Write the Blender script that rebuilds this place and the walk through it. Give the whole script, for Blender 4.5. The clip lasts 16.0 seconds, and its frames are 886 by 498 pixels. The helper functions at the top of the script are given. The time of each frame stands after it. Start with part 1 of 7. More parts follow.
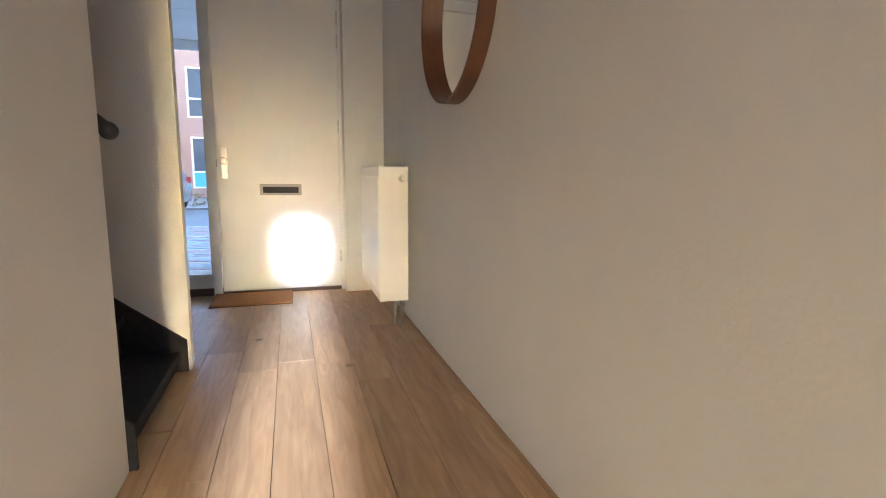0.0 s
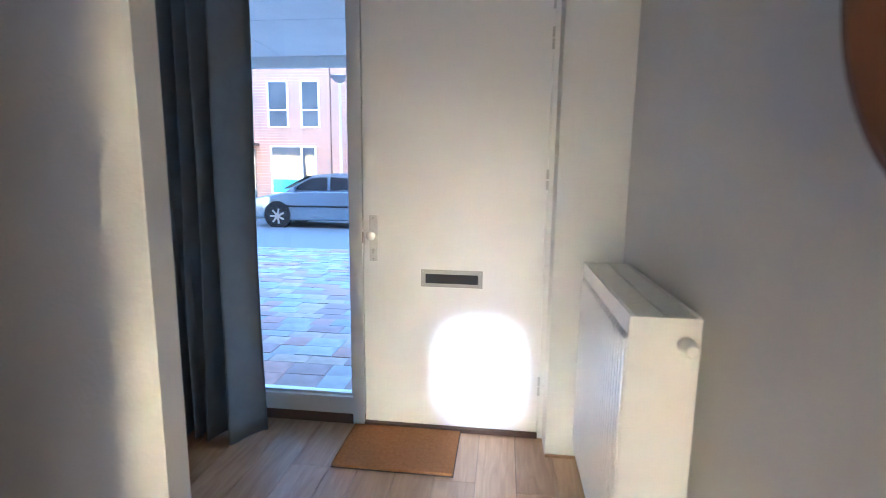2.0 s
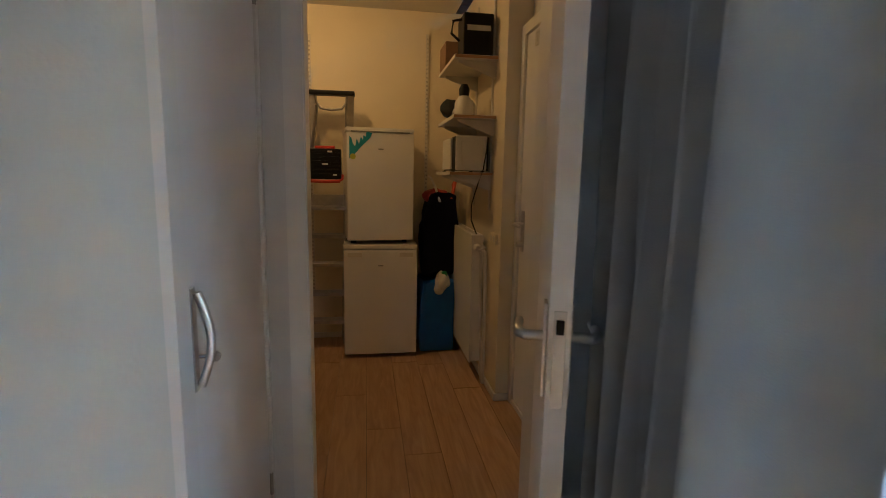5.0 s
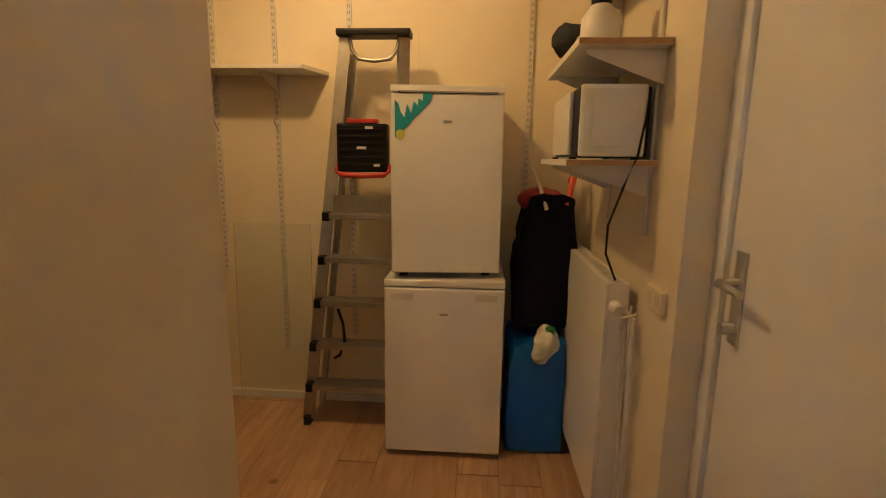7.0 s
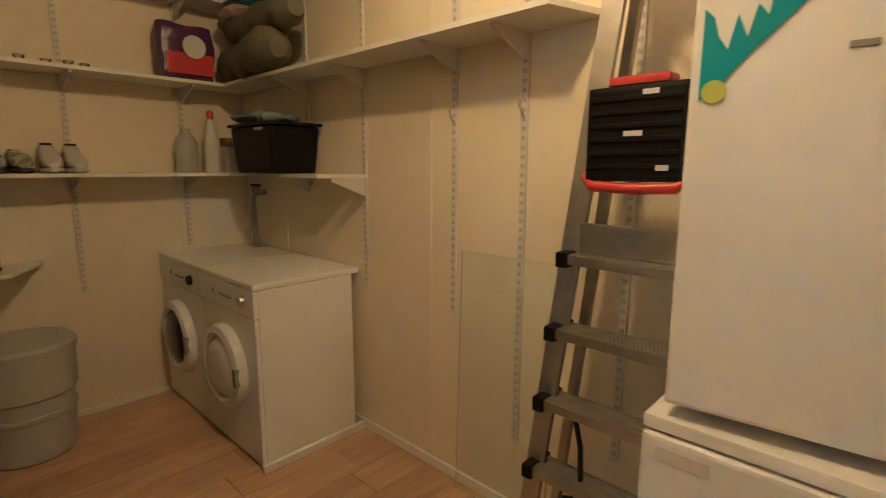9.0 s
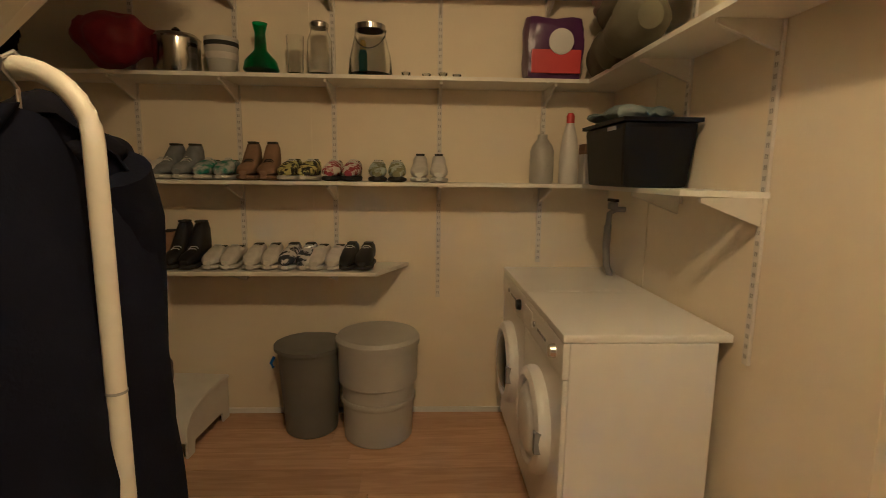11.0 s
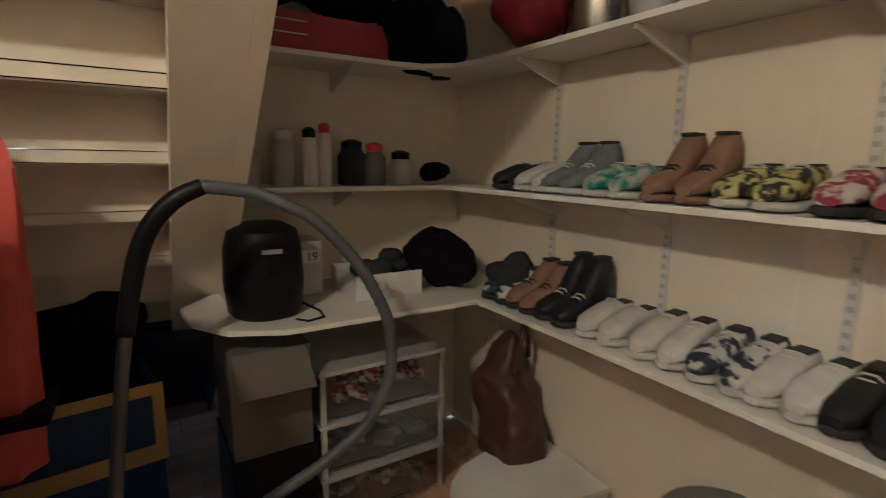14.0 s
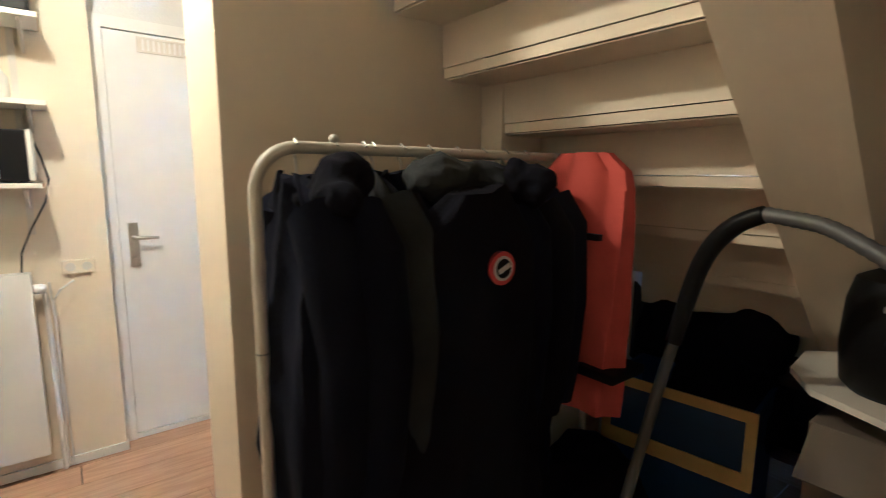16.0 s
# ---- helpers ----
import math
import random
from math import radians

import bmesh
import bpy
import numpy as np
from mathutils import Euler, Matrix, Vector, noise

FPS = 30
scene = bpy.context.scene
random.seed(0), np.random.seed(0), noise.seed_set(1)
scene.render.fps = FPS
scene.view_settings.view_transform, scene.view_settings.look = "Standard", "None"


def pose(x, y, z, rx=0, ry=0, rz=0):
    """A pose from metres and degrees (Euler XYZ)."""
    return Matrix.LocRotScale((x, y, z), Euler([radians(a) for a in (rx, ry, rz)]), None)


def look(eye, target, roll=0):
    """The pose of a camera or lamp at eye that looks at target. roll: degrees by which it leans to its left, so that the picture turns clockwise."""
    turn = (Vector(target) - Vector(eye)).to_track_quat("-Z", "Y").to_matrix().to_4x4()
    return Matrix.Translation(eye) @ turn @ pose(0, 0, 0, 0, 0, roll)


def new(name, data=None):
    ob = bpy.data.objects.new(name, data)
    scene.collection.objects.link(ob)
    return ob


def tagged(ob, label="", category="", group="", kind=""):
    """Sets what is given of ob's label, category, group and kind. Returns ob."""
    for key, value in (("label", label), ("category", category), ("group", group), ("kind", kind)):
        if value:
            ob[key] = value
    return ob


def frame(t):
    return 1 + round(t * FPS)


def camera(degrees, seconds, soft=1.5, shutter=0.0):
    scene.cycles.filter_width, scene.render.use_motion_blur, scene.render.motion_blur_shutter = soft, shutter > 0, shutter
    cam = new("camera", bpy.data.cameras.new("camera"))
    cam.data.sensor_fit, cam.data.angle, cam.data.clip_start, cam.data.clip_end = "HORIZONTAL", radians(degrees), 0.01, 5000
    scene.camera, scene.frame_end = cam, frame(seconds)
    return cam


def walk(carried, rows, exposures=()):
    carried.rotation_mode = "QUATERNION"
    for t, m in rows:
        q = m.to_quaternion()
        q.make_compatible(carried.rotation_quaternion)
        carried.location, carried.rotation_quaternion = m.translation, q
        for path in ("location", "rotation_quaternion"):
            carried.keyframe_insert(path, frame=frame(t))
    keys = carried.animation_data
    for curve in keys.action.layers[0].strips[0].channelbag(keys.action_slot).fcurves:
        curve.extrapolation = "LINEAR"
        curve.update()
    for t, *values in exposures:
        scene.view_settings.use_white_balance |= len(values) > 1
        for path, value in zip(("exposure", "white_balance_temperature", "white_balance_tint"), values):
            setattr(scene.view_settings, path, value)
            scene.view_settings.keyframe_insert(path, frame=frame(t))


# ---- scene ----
cam = camera(84.0, 16.0, soft=0.8, shutter=0.25)
PATH = [
    (0, (-0.397, -4.220, 0.969), (0.190, -2.331, 0.675), 0.6),
    (0.5, (-0.271, -3.873, 1.176), (0.089, -1.927, 0.888), 0.7),
    (0.7, (-0.244, -3.694, 1.239), (0.021, -1.736, 0.952), 0.6),
    (1, (-0.204, -3.425, 1.334), (-0.080, -1.450, 1.048), 1.0),
    (1.5, (-0.216, -3.046, 1.387), (-0.254, -1.069, 1.088), 0.9),
    (2, (-0.212, -2.487, 1.392), (-0.449, -0.526, 1.083), 0.7),
    (2.5, (-0.32, -1.97, 1.4), (-0.852, -0.068, 1.08), 0.4),
    (3, (-0.43, -1.55, 1.42), (-1.45, 0.12, 1.076), 0.5),
    (3.5, (-0.536, -1.15, 1.395), (-2.123, 0.02, 1.078), 0.2),
    (4, (-0.645, -0.87, 1.39), (-2.54, -0.295, 1.09), 0.2),
    (4.5, (-0.70, -0.75, 1.393), (-2.64, -0.36, 1.10), 0.6),
    (5, (-1.038, -0.707, 1.372), (-2.991, -0.398, 1.069), 1.1),
    (7.3, (-2.678, -0.43, 1.38), (-4.629, -0.69, 1.023), 0.5),
    (8, (-3.082, -0.385, 1.344), (-4.941, -1.042, 1.011), 0.1),
    (8.5, (-3.4, -0.434, 1.34), (-5.091, -1.451, 1.017), 0.4),
    (9, (-3.629, -0.521, 1.347), (-5.061, -1.878, 1.019), 0.2),
    (9.5, (-3.77, -0.607, 1.341), (-4.861, -2.255, 1.04), 0.6),
    (10, (-3.919, -0.764, 1.345), (-4.605, -2.621, 1.058), 0.8),
    (12.5, (-4.138, -1.352, 1.382), (-3.584, -3.249, 1.074), 1.4),
    (13, (-4.138, -1.595, 1.428), (-3.318, -3.382, 1.063), 1.6),
    (13.3, (-4.118, -1.81, 1.393), (-3.096, -3.497, 1.064), 1.6),
    (13.5, (-4.1, -1.92, 1.398), (-2.906, -3.486, 1.049), 1.5),
    (14, (-4.067, -2.246, 1.414), (-2.393, -3.282, 1.066), 0.8),
    (14.5, (-3.931, -2.491, 1.417), (-1.981, -2.772, 1.071), -0.2),
    (15, (-3.810, -2.767, 1.424), (-1.961, -2.077, 1.099), 0.4),
    (15.5, (-3.755, -2.900, 1.410), (-2.327, -1.528, 1.130), -0.1),
    (16, (-3.967, -2.826, 1.429), (-2.754, -1.263, 1.132), 0.4),
]
walk(cam, [(t, look(e, g, r)) for t, e, g, r in PATH],
     [(0, 4.15, 5150, 10), (1, 4.3, 4850, 10), (2, 4.4, 4450, 10), (2.6, 4.15, 4500, 10), (3.5, 4.45, 4700, 10), (4.5, 4.85, 5000, 10), (5.2, 5.2, 5200, 10), (7.2, 6.35, 5150, 11),
      (9, 6.9, 4250, 8), (10.2, 7.0, 4250, 8), (12.4, 7.55, 3600, 7), (14, 7.85, 3350, 9), (15, 8.05, 3100, 11), (16, 8.0, 3350, 7)])

# ---- light ----
SUN_AZ, SUN_EL = 2.8, 10.8
world = bpy.data.worlds.new("sky")
scene.world = world
world.use_nodes = True
wn = world.node_tree
sky = wn.nodes.new("ShaderNodeTexSky")
sky.sky_type, sky.sun_disc = "NISHITA", False
sky.air_density, sky.dust_density, sky.ozone_density = 0.9, 2.0, 0.6
sky.sun_elevation, sky.sun_rotation = radians(SUN_EL), radians(180 + SUN_AZ)
wn.links.new(sky.outputs[0], wn.nodes["Background"].inputs[0])
wn.nodes["Background"].inputs[1].default_value = 0.15


def lamp(name, kind, energy, m, color=(1, 1, 1), **more):
    data = bpy.data.lights.new(name, kind)
    data.energy, data.color = energy, color
    for key, value in more.items():
        if key == "size":
            data.shape, data.size = "RECTANGLE", value
        elif key == "size_y":
            data.size_y = value
        elif key == "angle":
            data.angle = value
        elif key == "radius":
            data.shadow_soft_size = value
    ob = new(name, data)
    ob.matrix_world = m
    return ob


lamp("sun", "SUN", 1.25, look((0, 0, 0), (math.sin(radians(SUN_AZ)), math.cos(radians(SUN_AZ)), -math.tan(radians(SUN_EL)))),
     (1.0, 0.95, 0.88), angle=radians(2.6))
lamp("storage_bulb", "POINT", 0.36, pose(-4.15, -1.15, 2.50), (1.0, 0.53, 0.155), radius=0.05)
# added unseen area lamp that fills the hall from behind
lamp("back_fill_light", "AREA", 0.4, look((-0.08, -6.6, 1.3), (-0.35, 0, 1.1)), (0.86, 0.94, 1.0), size=0.8, size_y=1.9)


# ---- helpers for building ----
def mat(name, color, rough=0.6, metal=0.0, color2=None, scale=8.0, mix=0.5, bump=0.0, bscale=60.0, stretch=(1, 1, 1), **more):
    """A surface with two scales of variation and a fine relief."""
    m = bpy.data.materials.new(name)
    m.use_nodes = True
    nt = m.node_tree
    bs = nt.nodes["Principled BSDF"]
    bs.inputs["Roughness"].default_value = rough
    bs.inputs["Metallic"].default_value = metal
    for key, value in more.items():
        bs.inputs["Specular IOR Level" if key == "specular" else key if key == "IOR" else key.replace("_", " ").title()].default_value = value
    co = nt.nodes.new("ShaderNodeTexCoord")
    mp = nt.nodes.new("ShaderNodeMapping")
    mp.inputs["Scale"].default_value = stretch
    nt.links.new(co.outputs["Object"], mp.inputs[0])
    c2 = color2 or tuple(c * 0.85 for c in color)
    no = nt.nodes.new("ShaderNodeTexNoise")
    no.inputs["Scale"].default_value, no.inputs["Detail"].default_value = scale, 6
    nt.links.new(mp.outputs[0], no.inputs["Vector"])
    ra = nt.nodes.new("ShaderNodeValToRGB")
    ra.color_ramp.elements[0].position, ra.color_ramp.elements[1].position = 0.5 - mix / 2, 0.5 + mix / 2
    ra.color_ramp.elements[0].color, ra.color_ramp.elements[1].color = (*c2, 1), (*color, 1)
    nt.links.new(no.outputs[0], ra.inputs[0])
    nt.links.new(ra.outputs[0], bs.inputs["Base Color"])
    if bump:
        nb = nt.nodes.new("ShaderNodeTexNoise")
        nb.inputs["Scale"].default_value, nb.inputs["Detail"].default_value = bscale, 4
        nt.links.new(mp.outputs[0], nb.inputs["Vector"])
        bp = nt.nodes.new("ShaderNodeBump")
        bp.inputs["Strength"].default_value, bp.inputs["Distance"].default_value = bump, 0.004
        nt.links.new(nb.outputs[0], bp.inputs["Height"])
        nt.links.new(bp.outputs[0], bs.inputs["Normal"])
    return m


def glassy(name, color=(1, 1, 1), rough=0.0, ior=1.45):
    return mat(name, color, rough, color2=color, transmission_weight=1.0, IOR=ior)


def bx(bm, x0, x1, y0, y1, z0, z1, bevel=0.0, m=None):
    vs = bmesh.ops.create_cube(bm, size=1)["verts"]
    t = Matrix.Translation(((x0 + x1) / 2, (y0 + y1) / 2, (z0 + z1) / 2)) @ Matrix.Diagonal((abs(x1 - x0), abs(y1 - y0), abs(z1 - z0), 1))
    bmesh.ops.transform(bm, matrix=(m @ t) if m else t, verts=vs)
    if bevel:
        es = list({e for v in vs for e in v.link_edges})
        bmesh.ops.bevel(bm, geom=es, offset=bevel, segments=2, affect="EDGES", profile=0.7)
    return bm


def cyl(bm, p, q, r, r2=None, seg=16, caps=True):
    p, q = Vector(p), Vector(q)
    d = q - p
    m = Matrix.Translation((p + q) / 2) @ d.to_track_quat("Z", "Y").to_matrix().to_4x4()
    bmesh.ops.create_cone(bm, cap_ends=caps, segments=seg, radius1=r, radius2=r if r2 is None else r2, depth=d.length, matrix=m)
    return bm


def ball(bm, p, r, sx=1, sy=1, sz=1, seg=14):
    bmesh.ops.create_uvsphere(bm, u_segments=seg, v_segments=max(6, seg // 2), radius=r, matrix=Matrix.Translation(p) @ Matrix.Diagonal((sx, sy, sz, 1)))
    return bm


def lathe(bm, profile, centre=(0, 0, 0), seg=24):
    """A turned shape from (radius, height) pairs."""
    rings = []
    for r, z in profile:
        rings.append([bm.verts.new((centre[0] + r * math.cos(a), centre[1] + r * math.sin(a), centre[2] + z))
                      for a in (2 * math.pi * i / seg for i in range(seg))])
    for a, b in zip(rings, rings[1:]):
        for i in range(seg):
            bm.faces.new((a[i], a[(i + 1) % seg], b[(i + 1) % seg], b[i]))
    bm.faces.new(rings[0][::-1])
    bm.faces.new(rings[-1])
    return bm


def tube(bm, pts, r, seg=10):
    """A pipe along a line of points."""
    pts = [Vector(p) for p in pts]
    rings = []
    up = Vector((0.31, 0.22, 0.92)).normalized()
    for i, p in enumerate(pts):
        d = (pts[min(i + 1, len(pts) - 1)] - pts[max(i - 1, 0)]).normalized()
        a = d.cross(up).normalized()
        b = d.cross(a)
        rr = r[i] if isinstance(r, (list, tuple)) else r
        rings.append([bm.verts.new(p + rr * (math.cos(k) * a + math.sin(k) * b)) for k in (2 * math.pi * j / seg for j in range(seg))])
    for a, b in zip(rings, rings[1:]):
        for i in range(seg):
            bm.faces.new((a[i], a[(i + 1) % seg], b[(i + 1) % seg], b[i]))
    bm.faces.new(rings[0][::-1])
    bm.faces.new(rings[-1])
    return bm


def slab(bm, outline, z0, z1):
    """An upright prism over an outline in plan."""
    lo = [bm.verts.new((x, y, z0)) for x, y in outline]
    hi = [bm.verts.new((x, y, z1)) for x, y in outline]
    n = len(outline)
    bm.faces.new(lo[::-1])
    bm.faces.new(hi)
    for i in range(n):
        bm.faces.new((lo[i], lo[(i + 1) % n], hi[(i + 1) % n], hi[i]))
    bmesh.ops.recalc_face_normals(bm, faces=bm.faces)
    return bm


def prism(bm, outline, axis, a, b):
    """A prism over an outline, along x (outline in y, z) or y (outline in x, z)."""
    def put(u, v, w):
        return (w, u, v) if axis == "x" else (u, w, v)
    lo = [bm.verts.new(put(u, v, a)) for u, v in outline]
    hi = [bm.verts.new(put(u, v, b)) for u, v in outline]
    n = len(outline)
    fs = [bm.faces.new(lo[::-1]), bm.faces.new(hi)]
    for i in range(n):
        fs.append(bm.faces.new((lo[i], lo[(i + 1) % n], hi[(i + 1) % n], hi[i])))
    bmesh.ops.recalc_face_normals(bm, faces=fs)
    return bm


def mesh(name, bm, material, smooth=False):
    me = bpy.data.meshes.new(name)
    bmesh.ops.recalc_face_normals(bm, faces=bm.faces)
    bm.to_mesh(me)
    bm.free()
    me.materials.append(material)
    if smooth:
        for p in me.polygons:
            p.use_smooth = True
        me.set_sharp_from_angle(angle=radians(40))
    return me


def part(name, bm, material, parent, label="", smooth=False):
    ob = new(name, mesh(name, bm, material, smooth))
    ob.parent = parent
    if label:
        ob["label"] = label
    return ob


def solid(name, bm, material, label, category, kind="", group="", smooth=False):
    return tagged(new(name, mesh(name, bm, material, smooth)), label, category, group, kind)


def thing(name, label, category, m=None, group=""):
    ob = tagged(new(name), label, category, group)
    ob.empty_display_size = 0.1
    if m:
        ob.matrix_world = m
    return ob


def boxes(*rows):
    bm = bmesh.new()
    for r in rows:
        bx(bm, *r)
    return bm


# ---- materials ----
M_WHITE = mat("white_wall_paint", (0.74, 0.73, 0.71), 0.75, color2=(0.68, 0.67, 0.65), scale=2.0, bump=0.35, bscale=90)
# white wall again, with grey-green sky light put into its colour
M_SKYTINT = mat("white_wall_sky_tint", (0.66, 0.69, 0.66), 0.75, color2=(0.60, 0.63, 0.60), scale=2.0, bump=0.3, bscale=90)
M_CREAM = mat("cream_wall_panel", (0.80, 0.72, 0.54), 0.6, color2=(0.72, 0.64, 0.46), scale=1.6, mix=0.7, bump=0.12, bscale=70)
M_TRIM = mat("white_trim_paint", (0.80, 0.79, 0.76), 0.38, color2=(0.74, 0.73, 0.70), scale=3, bump=0.06, bscale=40)
M_CEIL = mat("ceiling_paint", (0.78, 0.77, 0.74), 0.8, scale=2, bump=0.2, bscale=80)
M_DOOR = mat("white_door_paint", (0.80, 0.79, 0.77), 0.36, color2=(0.77, 0.76, 0.74), scale=2.5, bump=0.05, bscale=30)
M_OAK = mat("oak_plank", (0.42, 0.27, 0.15), 0.42, color2=(0.30, 0.185, 0.10), scale=3, stretch=(8, 0.8, 1), bump=0.12, bscale=25)
M_STAIR = mat("black_stair_carpet", (0.030, 0.030, 0.031), 0.95, color2=(0.012, 0.012, 0.013), scale=30, bump=0.6, bscale=300)
M_STEEL = mat("brushed_aluminium", (0.62, 0.61, 0.59), 0.32, 1.0, scale=30, bump=0.03, bscale=200)
M_CURTAIN = mat("blue_grey_curtain", (0.30, 0.345, 0.385), 0.7, color2=(0.255, 0.295, 0.33), scale=12, bump=0.25, bscale=400)
# thin cloth lets some light through
_cn = M_CURTAIN.node_tree
_tr = _cn.nodes.new("ShaderNodeBsdfTranslucent")
_tr.inputs["Color"].default_value = (0.30, 0.36, 0.42, 1)
_mx = _cn.nodes.new("ShaderNodeMixShader")
_mx.inputs[0].default_value = 0.12
_cn.links.new(_cn.nodes["Principled BSDF"].outputs[0], _mx.inputs[1])
_cn.links.new(_tr.outputs[0], _mx.inputs[2])
_cn.links.new(_mx.outputs[0], _cn.nodes["Material Output"].inputs["Surface"])
M_APPL = mat("white_enamel", (0.80, 0.79, 0.77), 0.28, color2=(0.76, 0.75, 0.72), scale=3, bump=0.03, bscale=30)
M_GLASS = glassy("window_glass")
M_BLACK = mat("black_plastic", (0.006, 0.006, 0.007), 0.45, specular=0.2, scale=8, bump=0.1, bscale=120)
M_BRICK = mat("red_brown_brick", (0.37, 0.25, 0.205), 0.85, color2=(0.28, 0.175, 0.14), scale=14, bump=0.4, bscale=60)
M_PAVE = mat("concrete_pavers", (0.30, 0.24, 0.21), 0.85, color2=(0.20, 0.165, 0.15), scale=9, bump=0.5, bscale=80)
M_GROUND = mat("sand_bed", (0.16, 0.14, 0.12), 0.95, scale=5, bump=0.3)

# ---- structure: hall, passage, storage ----
XR, YF = 0.345, 0.0                       # hall right wall, front facade inner face
XW, YB, XC = -5.10, -3.67, -1.90         # storage walls
H = 2.62

solid("floor", boxes((-5.3, 0.6, -7.2, 0.35, -0.12, -0.014)), M_GROUND, "screed under the oak floor of hall and storage", "floor", "structure")
solid("ceiling", boxes((-5.3, 0.6, -7.2, 0.0, H, H + 0.12)), M_CEIL, "plain white painted ceiling", "ceiling", "structure")
solid("wall_hall_east", boxes((XR, XR + 0.15, -7.2, 0.0, 0, H)), M_WHITE, "white roughcast painted hall wall", "wall", "structure")
solid("wall_pier", boxes((0.03, XR - 0.001, -0.177, 0.0, 0, H)), M_WHITE, "white painted pier beside the front door", "wall", "structure")
solid("wall_hall_west", boxes((-1.0, -0.93, -7.2, -2.50, 0, H)), M_WHITE, "white painted hall wall beside the stairs", "wall", "structure")
solid("wall_stair_side", boxes((-1.92, -0.895, -1.62, -1.555, 0, H)), M_WHITE, "white painted wall between stairs and entrance", "wall", "structure")
solid("wall_cupboard_block", boxes((-1.999, -1.92, -1.62, -1.051, 0, H)), M_SKYTINT, "white wall beside the meter cupboard, sky light tinted into its colour", "wall", "structure")
# facade: opening for door and side light
solid("wall_facade", boxes((-5.3, -2.05, 0.21, 0.35, -0.3, H), (-2.05, -1.931, -0.06, 0.35, -0.3, H), (0.03, 0.6, 0.0, 0.35, -0.3, H + 0.3), (-1.95, 0.03, 0.0, 0.12, 2.45, H + 0.3)), M_WHITE, "facade wall round the entrance", "wall", "structure")
# unseen wall, its gaps cut to throw sun on floor and door
solid("wall_sun_mask", boxes((-1.0, -0.87, -7.3, -7.2, 0, H), (-0.49, 0.6, -7.3, -7.2, 0, H), (-0.87, -0.49, -7.3, -7.2, 1.92, H), (-0.87, -0.49, -7.3, -7.2, 1.22, 1.52), (-0.87, -0.80, -7.3, -7.2, 1.52, 1.92), (-0.53, -0.49, -7.3, -7.2, 1.52, 1.92)), M_WHITE, "unseen wall behind the hall, cut to shape the sun patches", "wall", "structure")
# storage
solid("wall_storage_west", boxes((XW - 0.15, XW, -3.82, 0.35, 0, H)), M_CREAM, "cream painted storage wall with shelf rails", "wall", "structure")
solid("wall_storage_south", boxes((XW, -0.97, YB - 0.15, YB, 0, H)), M_CREAM, "cream painted storage wall behind the shoe shelves", "wall", "structure")
solid("wall_storage_radiator", boxes((XW, -3.80, 0.07, 0.209, 0, H)), M_CREAM, "cream painted storage wall behind the small radiator", "wall", "structure")
solid("wall_passage_east", boxes((-2.80, -2.70, -1.069, -0.955, 0, H), (-2.80, -2.70, -0.065, 0.209, 0, H), (-2.80, -2.70, -0.955, -0.065, 2.14, H)), M_WHITE, "painted wall round the storage doorway", "wall", "structure")
solid("wall_partition", boxes((-3.62, -2.70, -1.42, -1.07, 0, H)), M_CREAM, "cream painted block between doorway and stairs", "wall", "structure")
solid("wall_understairs", boxes((-2.699, -1.999, -1.53, -1.42, 0, H)), M_CREAM, "cream painted wall under the stairs", "wall", "structure")
solid("wall_storage_east", boxes((XC, XC + 0.1, YB, -2.50, 0, H)), M_CREAM, "cream painted wall behind the corner shelves", "wall", "structure")
solid("wall_shelf_side", boxes((-2.18, XC - 0.001, -2.501, -2.4885, 0.885, H)), M_CREAM, "cream board beside the corner shelves", "wall", "structure")
solid("wall_stair_south", boxes((XC + 0.101, -1.001, -2.56, -2.531, 0, H)), M_CREAM, "plain wall behind the stairs", "wall", "structure")
solid("wall_stair_gusset", prism(bmesh.new(), [(-2.1805, 1.30), (-2.1805, H), (-3.60, H)], "y", -2.505, -2.4865), M_CREAM, "cream board over the sloping stair beam", "wall", "structure")
# ---- more materials ----
M_WOODBAND = mat("walnut_band", (0.15, 0.062, 0.028), 0.4, color2=(0.09, 0.036, 0.016), scale=6, stretch=(1, 1, 1), bump=0.08, bscale=30)
M_MIRROR = mat("mirror_silver", (0.93, 0.93, 0.93), 0.015, 1.0, color2=(0.93, 0.93, 0.93))
M_COIR = mat("coir_mat", (0.36, 0.165, 0.045), 0.95, color2=(0.26, 0.11, 0.03), scale=60, bump=0.8, bscale=320)
M_DARKWOOD = mat("dark_threshold_wood", (0.12, 0.07, 0.045), 0.6, scale=6, stretch=(1, 6, 6), bump=0.1)
M_GRILLE = mat("grille_shadow", (0.10, 0.095, 0.09), 0.7)
M_RUBBER = mat("dark_rubber", (0.02, 0.02, 0.021), 0.8, bump=0.1)
M_BRASS = mat("dull_nickel", (0.45, 0.43, 0.40), 0.35, 1.0, scale=30)
M_SLOTFRAME = mat("anodised_letter_slot", (0.40, 0.39, 0.37), 0.6, 0.6, scale=30, bump=0.03, bscale=200)
M_RAIL = mat("black_handrail", (0.022, 0.02, 0.02), 0.5, bump=0.1)


def bar(bm, p, q, w, h):
    """A flat bar from p to q, w wide and h thick."""
    p, q = Vector(p), Vector(q)
    d = q - p
    m = Matrix.Translation((p + q) / 2) @ d.to_track_quat("X", "Z").to_matrix().to_4x4() @ Matrix.Diagonal((d.length, w, h, 1))
    bmesh.ops.create_cube(bm, size=1, matrix=m)
    return bm


